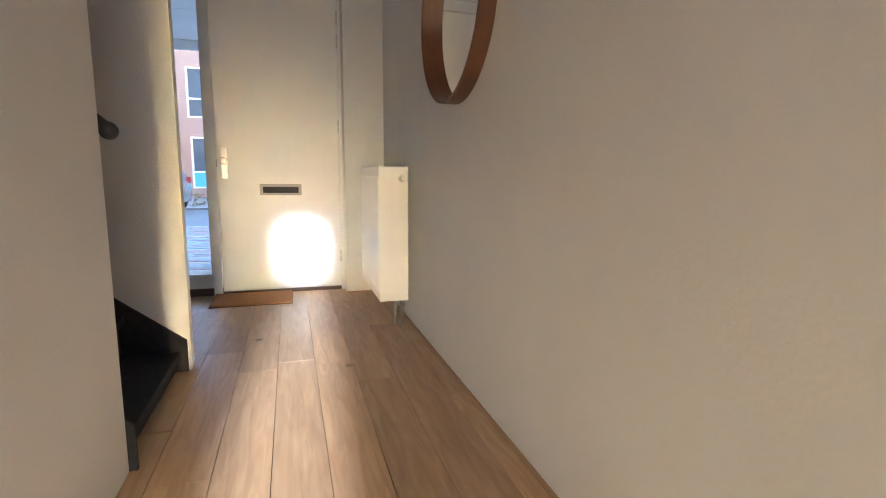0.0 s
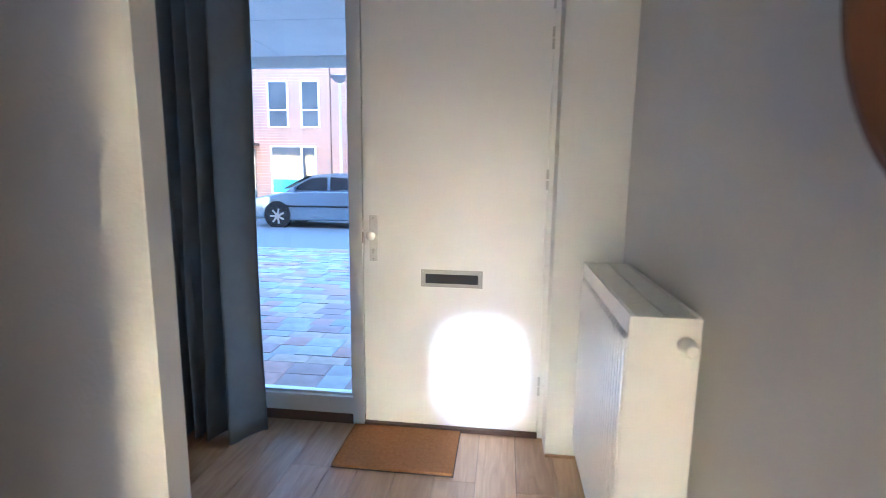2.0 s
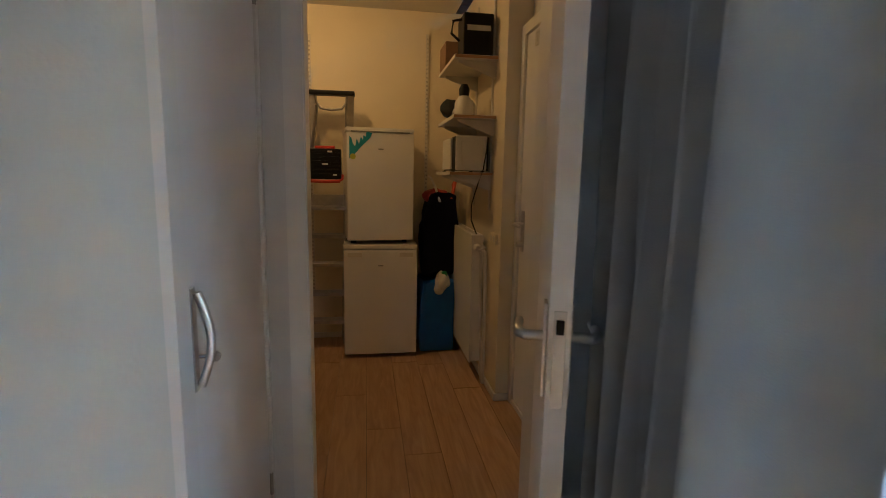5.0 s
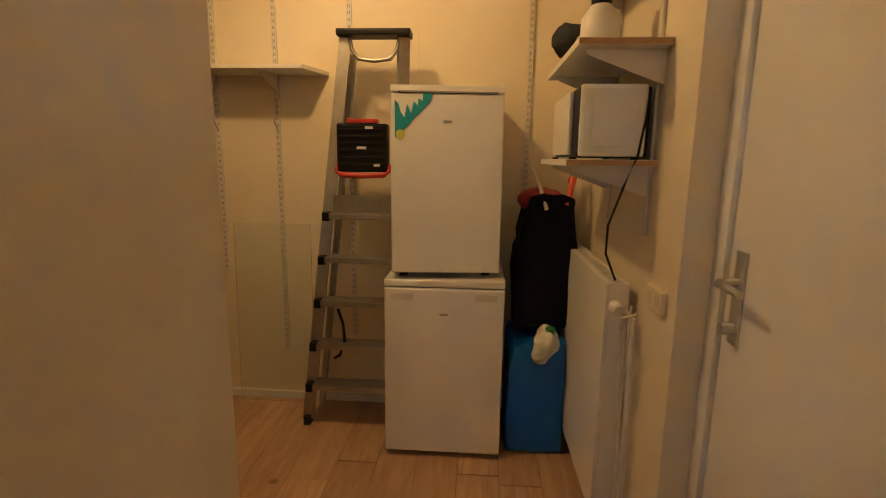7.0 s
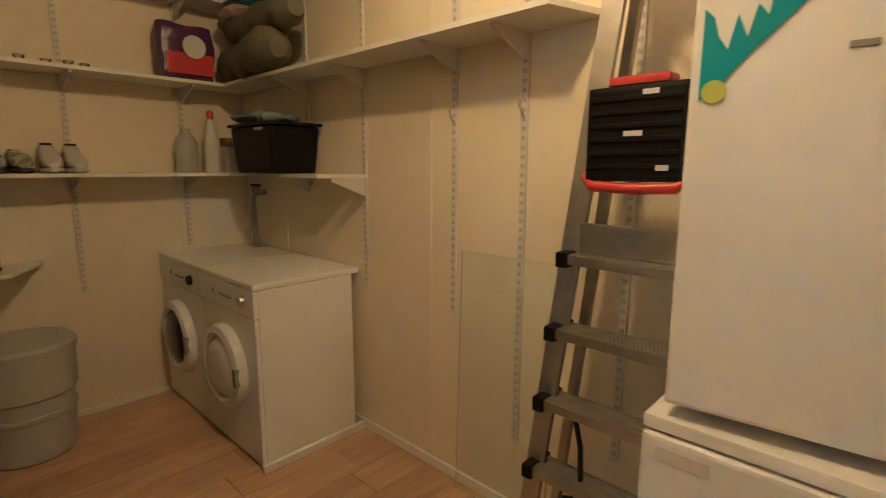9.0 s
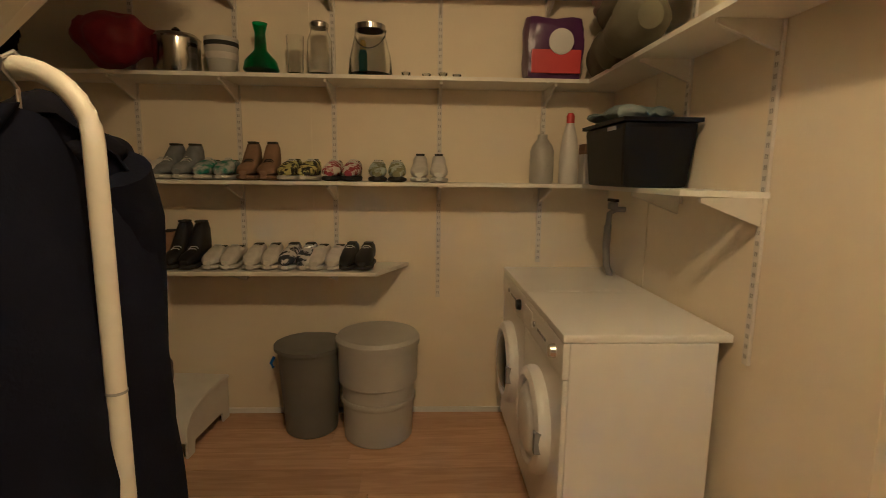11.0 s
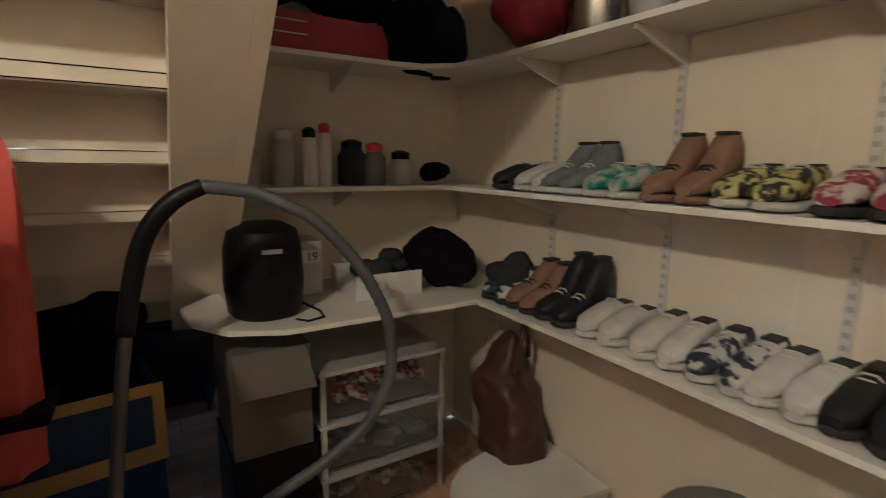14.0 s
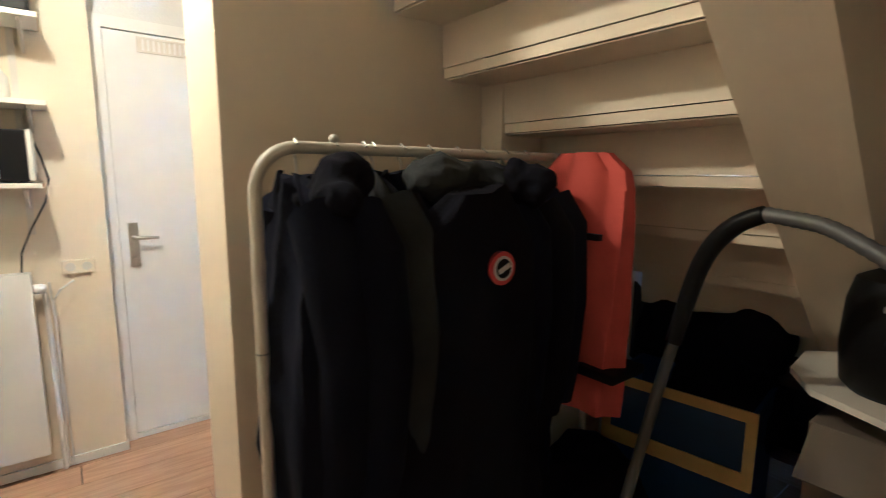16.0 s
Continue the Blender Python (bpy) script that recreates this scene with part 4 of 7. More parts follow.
tube(bm, [(-4.045, 0.035, 1.58), (-4.02, 0.02, 1.50), (-4.0, 0.0, 1.40), (-4.02, -0.03, 1.30), (-4.08, -0.05, 1.18), (-4.12, -0.04, 1.08), (-4.13, 0.0, 0.99)], 0.004, 8)
part("cable", bm, M_BLACK, mw, "black power cable", True)

# ---- bulb in the ceiling ----
bl = thing("ceiling_bulb", "bare glowing bulb in a white ceiling fitting", "lamp")
bm = lathe(bmesh.new(), [(0.05, 0.0), (0.05, -0.015), (0.03, -0.03), (0.022, -0.05)], (-4.15, -1.15, H), 20)
part("fitting", bm, M_TRIM, bl, "", True)
# ---- things in the storage ----
M_GREEN = glassy("green_glass", (0.03, 0.42, 0.12), 0.03)
M_CLEAR = glassy("clear_glass", (0.97, 0.98, 0.96), 0.01)
M_POT = mat("steel_pot", (0.55, 0.53, 0.50), 0.18, 1.0, scale=20)
M_WHITEP = mat("white_plastic", (0.74, 0.72, 0.68), 0.45, scale=5)
M_CLOUDY = mat("cloudy_plastic", (0.62, 0.60, 0.55), 0.35, transmission_weight=0.35)
M_GREYP = mat("grey_plastic", (0.17, 0.17, 0.165), 0.5, color2=(0.14, 0.14, 0.135), scale=6)
M_PALEGREYP = mat("pale_grey_plastic", (0.46, 0.45, 0.42), 0.5, color2=(0.40, 0.39, 0.36), scale=6)
M_SHOEW = mat("white_shoe_leather", (0.66, 0.63, 0.58), 0.6, color2=(0.55, 0.52, 0.48), scale=25)
M_SHOEG = mat("grey_suede", (0.20, 0.21, 0.23), 0.9, color2=(0.14, 0.15, 0.17), scale=25)
M_SHOET = mat("teal_shoe_cloth", (0.03, 0.20, 0.16), 0.7, color2=(0.45, 0.45, 0.42), scale=22, mix=0.2)
M_SHOEB = mat("brown_boot_leather", (0.27, 0.165, 0.085), 0.8, color2=(0.19, 0.11, 0.055), scale=14, bump=0.2)
M_SHOEY = mat("yellow_black_shoe_cloth", (0.48, 0.45, 0.10), 0.7, color2=(0.02, 0.02, 0.02), scale=38, mix=0.08)
M_SHOER = mat("maroon_white_shoe_cloth", (0.26, 0.03, 0.05), 0.7, color2=(0.60, 0.56, 0.50), scale=34, mix=0.08)
M_SHOEO = mat("olive_shoe_cloth", (0.22, 0.22, 0.10), 0.7, color2=(0.42, 0.48, 0.44), scale=34, mix=0.1)
M_SHOEK = mat("black_shoe_leather", (0.015, 0.015, 0.018), 0.5, scale=20)
M_SHOEN = mat("navy_white_shoe_leather", (0.60, 0.58, 0.55), 0.6, color2=(0.03, 0.035, 0.06), scale=24, mix=0.06)
M_SOLEW = mat("white_rubber_sole", (0.62, 0.60, 0.55), 0.6, scale=20)
M_SOLEK = mat("dark_rubber_sole", (0.03, 0.028, 0.026), 0.7)
M_OLIVE = mat("olive_quilt", (0.17, 0.16, 0.10), 0.9, color2=(0.11, 0.105, 0.065), scale=6, bump=0.4, bscale=30)
M_TEALC = mat("teal_quilt", (0.02, 0.13, 0.12), 0.9, color2=(0.015, 0.09, 0.09), scale=6, bump=0.3)
M_BLUEGREYC = mat("grey_blue_laundry", (0.22, 0.27, 0.28), 0.9, color2=(0.14, 0.18, 0.19), scale=7, bump=0.4)
M_PURPLE = mat("purple_foil_bag", (0.10, 0.03, 0.13), 0.3, color2=(0.07, 0.02, 0.09), scale=10, bump=0.5, bscale=25)
M_YELLOW = mat("yellow_plastic", (0.62, 0.42, 0.04), 0.5)
M_BLUEP = mat("blue_crate_plastic", (0.010, 0.045, 0.17), 0.5, scale=6)
M_WINE = mat("dark_red_case", (0.33, 0.02, 0.03), 0.45, color2=(0.25, 0.015, 0.022), scale=5)
M_CARDBOARD = mat("brown_cardboard", (0.14, 0.115, 0.085), 0.85, scale=6, bump=0.15)
M_LEATHER = mat("brown_leather_bag", (0.085, 0.038, 0.022), 0.4, color2=(0.045, 0.02, 0.012), scale=8, bump=0.4, bscale=30)
M_HOSE = mat("grey_vacuum_hose", (0.10, 0.10, 0.11), 0.45)
M_RACK = mat("cream_rack_tube", (0.72, 0.69, 0.60), 0.4)
M_BEADS = mat("mixed_trinkets", (0.45, 0.36, 0.28), 0.3, color2=(0.12, 0.16, 0.10), scale=40, mix=0.2)


def lumps(seed, n, centre, spread, r, squash=(1, 1, 1)):
    """A soft creased heap: balls melted into one skin."""
    rng = random.Random(seed)
    bm = bmesh.new()
    for k in range(n):
        p = [centre[i] + spread[i] * (rng.random() - 0.5) for i in range(3)]
        ball(bm, p, r * rng.uniform(0.75, 1.2), squash[0] * rng.uniform(0.8, 1.3), squash[1] * rng.uniform(0.8, 1.3), squash[2] * rng.uniform(0.8, 1.2), 14)
    ob = new("melt", mesh("melt", bm, M_NAVY))
    re_ = ob.modifiers.new("skin", "REMESH")
    re_.mode, re_.voxel_size = "VOXEL", max(0.009, r / 8)
    sm = ob.modifiers.new("soft", "SMOOTH")
    sm.factor, sm.iterations = 0.5, 6
    me = bpy.data.meshes.new_from_object(ob.evaluated_get(bpy.context.evaluated_depsgraph_get()))
    bpy.data.objects.remove(ob)
    bm = bmesh.new()
    bm.from_mesh(me)
    for v in bm.verts:
        q = v.co * (0.55 / r)
        f = abs(noise.noise(Vector((q.x * 1.3 + seed, q.y * 1.3, q.z * 0.8)))) + 0.5 * abs(noise.noise(q * 3.1))
        v.co -= v.normal * 0.30 * r * f
    return bm


# shoes: toes point along +y when made, heel at y = 0
def shoe(parent, dx, upper, sole, high, length):
    def loft(rings):
        bm = bmesh.new()
        rr = []
        for y, w, z0, z1 in rings:
            ring = []
            for k in range(14):
                a = 2 * math.pi * k / 14
                ca, sa = math.cos(a), math.sin(a)
                ring.append(bm.verts.new((dx + w * math.copysign(abs(ca) ** 0.7, ca), y, (z0 + z1) / 2 + (z1 - z0) / 2 * math.copysign(abs(sa) ** 0.7, sa))))
            rr.append(ring)
        for a, b in zip(rr, rr[1:]):
            for i in range(14):
                bm.faces.new((a[i], a[(i + 1) % 14], b[(i + 1) % 14], b[i]))
        bm.faces.new(rr[0][::-1])
        bm.faces.new(rr[-1])
        return bm
    L, t = length, 0.03
    s = part("shoe", loft([(0.002, 0.026, t, t + high * 0.75), (0.02, 0.034, t - 0.004, t + high), (L * 0.25, 0.038, t - 0.004, t + high * 0.97), (L * 0.36, 0.037, t - 0.004, t + max(0.075, high * 0.80)), (L * 0.55, 0.041, t - 0.004, t + 0.066), (L * 0.72, 0.045, t - 0.004, t + 0.050), (L * 0.88, 0.038, t - 0.004, t + 0.036), (L * 0.975, 0.020, t - 0.004, t + 0.018)]), upper, parent, "", True)
    part("sole", loft([(-0.002, 0.024, 0, t), (0.02, 0.036, 0, t), (L * 0.3, 0.036, 0, t), (L * 0.7, 0.048, 0, t - 0.004), (L * 0.9, 0.040, 0.004, t - 0.002), (L * 0.995, 0.016, 0.008, t - 0.004)]), sole, s, "", True)
    part("opening", bx(bmesh.new(), dx - 0.022, dx + 0.022, 0.018, L * 0.30, t + high * 0.985 - 0.01, t + high * 0.985 + 0.001, 0.004), M_SOLEK, s)
    bm = bmesh.new()
    for i in range(4):
        y = L * (0.40 + 0.07 * i)
        z = t + 0.078 - 0.0085 * i + (0.012 if high > 0.12 else 0)
        tube(bm, [(dx - 0.03, y, z - 0.018), (dx - 0.012, y, z), (dx + 0.012, y + 0.004, z), (dx + 0.03, y, z - 0.018)], 0.003, 6)
    part("laces", bm, M_SOLEW if upper not in (M_SHOEB,) else M_SOLEK, s)


def shoes(label, m, upper, sole, high=0.075, length=0.24, gap=0.048):
    p = thing("pair_of_shoes", label, "shoes", m, "shoes on the shelves")
    shoe(p, -gap, upper, sole, high, length)
    shoe(p, gap, upper, sole, high, length)
    return p


YT = -3.655
for x, lab, up, so, hi in ((-2.72, "flat dark slippers on the shelf board", M_SHOEK, M_SOLEK, 0.03), (-2.86, "pale low sneakers on the shelf board", M_SHOEW, M_SOLEW, 0.06), (-3.00, "grey suede ankle boots on the shelf board", M_SHOEG, M_SOLEW, 0.15), (-3.18, "teal and white sneakers on the shelf board", M_SHOET, M_SOLEW, 0.07), (-3.385, "brown leather ankle boots on the shelf board", M_SHOEB, M_SHOEB, 0.165),
                           (-3.595, "yellow and black running shoes with pale soles", M_SHOEY, M_SOLEW, 0.08), (-3.805, "maroon and white running shoes with dark soles", M_SHOER, M_SOLEK, 0.075), (-4.02, "olive and grey running shoes with dark soles", M_SHOEO, M_SOLEK, 0.08), (-4.24, "white leather sneakers on the shelf board", M_SHOEW, M_SOLEW, 0.115)):
    shoes(lab, pose(x + 0.12, YT + 0.005, Z2, 0, 0, 3 * math.sin(x * 9)), up, so, hi, 0.245)
for x, lab, up, so, hi in ((-2.70, "black and white trainers lying on the shelf", M_SHOEN, M_SOLEK, 0.10), (-2.86, "brown and black boots on the shelf", M_SHOEB, M_SOLEK, 0.15), (-3.02, "black ankle boots on the shelf", M_SHOEK, M_SOLEK, 0.20), (-3.20, "off-white sneakers on the low shelf", M_SHOEW, M_SOLEW, 0.065), (-3.39, "worn white sneakers on the low shelf", M_SHOEW, M_SOLEW, 0.08), (-3.575, "navy and white trainers on the low shelf", M_SHOEN, M_SOLEW, 0.085), (-3.73, "beige sneakers on the low shelf", M_SHOEW, M_SOLEW, 0.075), (-3.88, "black leather shoes on the low shelf", M_SHOEK, M_SOLEK, 0.09)):
    shoes(lab, pose(x + 0.12, YT + 0.02, Z1, 0, 0, 4 * math.sin(x * 7)), up, so, hi, 0.25, 0.043)


# bottles, jars, pots
def turned(name, label, category, x, y, z, profile, material, extra=(), seg=24):
    t = thing(name, label, category, pose(x, y, z))
    part("body", lathe(bmesh.new(), profile, seg=seg), material, t, "", True)
    for pn, prof, m2, lb in extra:
        part(pn, lathe(bmesh.new(), prof, seg=seg), m2, t, lb, True)
    return t


def hollow(prof, w=0.003):
    """A thin-walled vessel from its outer profile."""
    return prof + [(max(0.002, r - w), z) for r, z in reversed(prof[1:])] + [(0.002, prof[0][1] + w)]


def card(name, label, category, x0, x1, y0, y1, z0, z1, material, bevel=0.004, extra=()):
    t = thing(name, label, category)
    part("body", bx(bmesh.new(), x0, x1, y0, y1, z0, z1, bevel), material, t)
    for pn, box, m2, lb in extra:
        part(pn, boxes(box), m2, t, lb)
    return t


turned("cooking_pot", "polished steel cooking pot with lid on the upper shelf", "pot", -2.900, -3.53, Z3, [(0.10, 0), (0.105, 0.01), (0.105, 0.16), (0.11, 0.165)], M_POT, [("lid", [(0.108, 0.166), (0.09, 0.185), (0.03, 0.195), (0.004, 0.196)], M_POT, "steel lid"), ("lid_knob", [(0.012, 0.1965), (0.02, 0.21), (0.005, 0.222)], M_BLACK, "black lid knob")])
turned("striped_bowls", "stack of grey and white striped bowls", "bowl", -3.115, -3.52, Z3, [(0.045, 0), (0.06, 0.02), (0.075, 0.10), (0.078, 0.17), (0.072, 0.17), (0.05, 0.03), (0.004, 0.02)], M_PALEGREYP, [("stripe", [(0.0705, 0.07), (0.0745, 0.085), (0.0752, 0.10), (0.0712, 0.10), (0.069, 0.07)], M_SHOEW, "white stripe"), ("stripe", [(0.0772, 0.13), (0.0785, 0.15), (0.0745, 0.15), (0.0732, 0.13)], M_GREYCLOTH, "dark stripe")])
turned("glass_vase", "green glass vase with a narrow neck", "vase", -3.300, -3.52, Z3, hollow([(0.06, 0), (0.085, 0.03), (0.075, 0.07), (0.03, 0.12), (0.024, 0.20), (0.036, 0.245)]), M_GREEN)
turned("drinking_glass", "tall clear drinking glass on the shelf", "glass", -3.465, -3.52, Z3, hollow([(0.032, 0), (0.035, 0.02), (0.042, 0.19)]), M_CLEAR)
turned("glass_bottle", "clear glass jar with a steel screw lid", "jar", -3.580, -3.53, Z3, hollow([(0.055, 0), (0.06, 0.02), (0.06, 0.17), (0.045, 0.205), (0.04, 0.23)]), M_CLEAR, [("lid", [(0.044, 0.231), (0.046, 0.25), (0.04, 0.258), (0.003, 0.259)], M_POT, "steel lid")])
turned("spray_bottle", "small dark green bottle with a yellow cap", "bottle", -3.795, -3.48, Z3, [(0.018, 0), (0.02, 0.01), (0.02, 0.11), (0.012, 0.125)], M_TEALC, [("cap", [(0.014, 0.126), (0.014, 0.16), (0.008, 0.17), (0.002, 0.171)], M_YELLOW, "yellow cap")])
lj = turned("lantern_jar", "large clear glass lantern jar with a wire handle", "jar", -3.825, -3.53, Z3, hollow([(0.10, 0), (0.108, 0.02), (0.10, 0.10), (0.075, 0.20), (0.07, 0.245)]), M_CLEAR, [("collar", [(0.073, 0.225), (0.074, 0.25), (0.068, 0.25), (0.067, 0.225)], M_POT, "steel collar")])
bm = bmesh.new()
tube(bm, [(0.075 * math.cos(a), -0.02 + 0.11 * max(0, math.sin(a)), 0.235 - 0.11 * max(0, math.sin(a))) for a in (math.pi * i / 14 for i in range(15))], 0.003, 6)
part("wire_handle", bm, M_POT, lj, "steel wire handle", True)
for i, x in enumerate((-4.12, -4.22, -4.30, -4.37)):
    turned("tealight", "small clear tealight glass on the shelf", "candle", x + 0.12, -3.50 - 0.03 * (i % 2), Z3, hollow([(0.02, 0), (0.022, 0.03)], 0.002), M_CLEAR, seg=16)
fb = thing("pet_food_bag", "full purple and red foil food bag", "bag")
bm = bx(bmesh.new(), -4.86, -4.58, -3.62, -3.46, Z3, Z3 + 0.30, 0.05)
bmesh.ops.subdivide_edges(bm, edges=bm.edges, cuts=3, use_grid_fill=True)
for v in bm.verts:
    v.co += 0.02 * noise.noise_vector(v.co * 9)
    v.co.z = max(v.co.z, Z3 + 0.001)
part("bag", bm, M_PURPLE, fb, "", True)
part("red_print", bx(bmesh.new(), -4.84, -4.60, -3.452, -3.443, Z3 + 0.03, Z3 + 0.14, 0.004), M_RED, fb, "red printed band")
bm = bmesh.new()
cyl(bm, (-4.74, -3.445, Z3 + 0.175), (-4.74, -3.438, Z3 + 0.175), 0.06, seg=24)
part("round_print", bm, M_LABEL, fb, "round pale print")
# rolled quilts in the corner
for i, (p, q, r, m, lb) in enumerate((((-4.98, -3.55, Z3 + 0.10), (-4.86, -2.75, Z3 + 0.10), 0.10, M_OLIVE, "rolled olive sleeping bag in the shelf corner"), ((-4.97, -3.45, Z3 + 0.27), (-4.88, -2.62, Z3 + 0.25), 0.085, M_OLIVE, "folded olive quilt on the sleeping bag"), ((-4.99, -3.50, Z3 + 0.40), (-4.93, -2.90, Z3 + 0.37), 0.055, M_TEALC, "folded teal blanket on the quilt"))):
    bm = bmesh.new()
    pts = [Vector(p).lerp(Vector(q), k / 14) + Vector((0, 0, 0.012 * math.sin(k * 1.7 + i))) for k in range(15)]
    tube(bm, pts, [r * (0.5 + 0.5 * min(1, k / 1.5, (14 - k) / 1.5)) * (1 + 0.06 * math.sin(k * 2.1)) for k in range(15)], 20)
    for v in bm.verts:
        v.co += 0.015 * noise.noise_vector(v.co * 7)
    solid("rolled_bedding", bm, m, lb, "bedding", smooth=True)
bm = lumps(5, 5, (-4.95, -3.35, Z3 + 0.33), (0.12, 0.3, 0.05), 0.085, (1, 1.6, 0.6))
solid("folded_cloth", bm, mat("pale_pink_cloth", (0.45, 0.34, 0.30), 0.9, scale=6), "folded pale cloth between the quilts", "cloth", smooth=True)
# black storage box with laundry
sb = thing("storage_box", "black plastic storage box with a white label", "box")
bm = bx(bmesh.new(), -5.07, -4.80, -3.20, -2.76, Z2 + 0.001, Z2 + 0.235, 0.02)
for v in bm.verts:
    k = (Z2 + 0.235 - v.co.z) / 0.235
    v.co.x = -4.935 + (v.co.x + 4.935) * (1 - 0.12 * k)
    v.co.y = -2.98 + (v.co.y + 2.98) * (1 - 0.12 * k)
part("tub", bm, M_BLACK, sb)
part("rim", boxes((-5.08, -4.79, -3.21, -2.75, Z2 + 0.236, Z2 + 0.25)), M_BLACK, sb, "black rim")
part("label", bx(bmesh.new(), -4.812, -4.807, -2.90, -2.82, Z2 + 0.14, Z2 + 0.20, 0.001), M_LABEL, sb, "white paper label", False)
part("handle_mark", bx(bmesh.new(), -4.80, -4.795, -2.92, -2.84, Z2 + 0.212, Z2 + 0.226, 0.001), M_PALEGREYP, sb)
solid("laundry_pile", lumps(9, 9, (-4.93, -2.98, Z2 + 0.285), (0.2, 0.36, 0.03), 0.075, (1.1, 1.3, 0.55)), M_BLUEGREYC, "heap of grey-blue laundry on the black box", "laundry", smooth=True)
# bottles beside the box
turned("plastic_bottle", "clear plastic bottle on the middle shelf", "bottle", -4.69, -3.53, Z2, [(0.055, 0), (0.06, 0.01), (0.06, 0.16), (0.05, 0.19), (0.025, 0.225), (0.025, 0.245)], M_CLOUDY)
turned("bleach_bottle", "white cleaner bottle with a red cap", "bottle", -4.82, -3.50, Z2, [(0.045, 0), (0.048, 0.01), (0.046, 0.15), (0.035, 0.24), (0.018, 0.30)], M_WHITEP, [("cap", [(0.019, 0.301), (0.02, 0.335), (0.012, 0.35), (0.002, 0.351)], M_RED, "red cap")])
card("washing_powder_box", "white and brown washing powder pack", "box", -4.955, -4.89, -3.56, -3.47, Z2 + 0.001, Z2 + 0.15, M_WHITEP, 0.004, [("lid", (-4.955, -4.89, -3.56, -3.47, Z2 + 0.151, Z2 + 0.20), M_SHOEB, "brown lid")])

# bins and stool on the floor
bn = turned("waste_bin", "dark grey round plastic bin with blue handle", "bin", -3.50, -3.50, 0.0, hollow([(0.125, 0), (0.135, 0.01), (0.165, 0.44), (0.172, 0.47)], 0.004), M_GREYP, [("rim", [(0.168, 0.452), (0.182, 0.456), (0.182, 0.474), (0.168, 0.474)], M_GREYP, "thick rolled rim")], 32)
bm = bmesh.new()
tube(bm, [(0.16, 0.09, 0.43), (0.175, 0.10, 0.40), (0.165, 0.095, 0.375)], 0.008, 8)
part("handle", bm, M_BLUEBAG, bn, "blue side handle", True)
lb_ = turned("laundry_bin", "pale grey round bin with a lid", "bin", -3.86, -3.44, 0.0, [(0.165, 0), (0.175, 0.01), (0.185, 0.30), (0.20, 0.31), (0.205, 0.50)], M_PALEGREYP, [("lid", [(0.212, 0.501), (0.214, 0.53), (0.20, 0.548), (0.10, 0.556), (0.004, 0.557)], M_PALEGREYP, "pale grey lid"), ("band", [(0.187, 0.20), (0.19, 0.205), (0.19, 0.225), (0.187, 0.23)], M_PALEGREYP, "raised band")], 40)
stl = thing("step_stool", "low white plastic step stool standing on the floor", "stool", pose(-2.80, -3.41, 0, 0, 0, -4) @ Matrix.Diagonal((1, 1, 1.2, 1)))
bm = prism(bmesh.new(), [(-0.24, 0.205), (-0.10, 0.212), (0.06, 0.205), (0.16, 0.18), (0.205, 0.135), (0.215, 0.075), (0.205, 0.07), (0.19, 0.125), (0.15, 0.162), (0.05, 0.185), (-0.24, 0.187)], "x", -0.205, 0.205)
bmesh.ops.bevel(bm, geom=list(bm.edges), offset=0.005, segments=2, affect="EDGES")
part("step_top", bm, M_WHITEP, stl, "", True)
for x in (-0.195, 0.183):
    bm = prism(bmesh.new(), [(-0.235, 0.0), (-0.235, 0.186), (0.05, 0.183), (0.145, 0.16), (0.185, 0.12), (0.19, 0.0), (0.13, 0.0), (0.12, 0.05), (-0.16, 0.05), (-0.17, 0.0)], "x", x, x + 0.012)
    part("side_panel", bm, M_WHITEP, stl)
part("rear_panel", bx(bmesh.new(), -0.182, 0.182, -0.238, -0.23, 0.05, 0.186, 0.002), M_WHITEP, stl)
for x in (-0.17, 0.17):
    for y in (-0.2, 0.16):
        bm = bmesh.new()
        cyl(bm, (x, y, 0.0), (x, y, 0.012), 0.012, seg=10)
        part("rubber_foot", bm, M_RUBBER, stl)

# ---- corner shelves: jars, boxes, air fryer ----
rb = thing("flat_case", "flat dark red case lying on the upper shelf", "case")
part("shell", bx(bmesh.new(), -2.17, -1.93, -3.15, -2.53, Z3 + 0.002, Z3 + 0.135, 0.015), M_WINE, rb)
part("print_frame", boxes((-2.1725, -2.1705, -2.82, -2.67, Z3 + 0.10, Z3 + 0.104), (-2.1725, -2.1705, -2.82, -2.67, Z3 + 0.055, Z3 + 0.059)), M_LABEL, rb, "two thin white lines")
solid("stuffed_bag", lumps(21, 6, (-2.06, -2.85, Z3 + 0.24), (0.12, 0.5, 0.03), 0.11, (1, 1.3, 0.7)), M_BLACKCLOTH, "soft black bag on the red case", "bag", smooth=True)
solid("stuffed_bag", lumps(22, 6, (-2.12, -3.38, Z3 + 0.14), (0.16, 0.25, 0.06), 0.125, (1, 1, 0.95)), M_NAVY, "dark blue stuffed bag on the upper shelf", "bag", smooth=True)
solid("stuffed_bag", lumps(23, 5, (-2.66, -3.52, Z3 + 0.15), (0.28, 0.08, 0.05), 0.12, (1.2, 0.9, 1.0)), M_WINE, "dark red stuffed sports bag on the upper shelf", "bag", smooth=True)
rngc = random.Random(4)
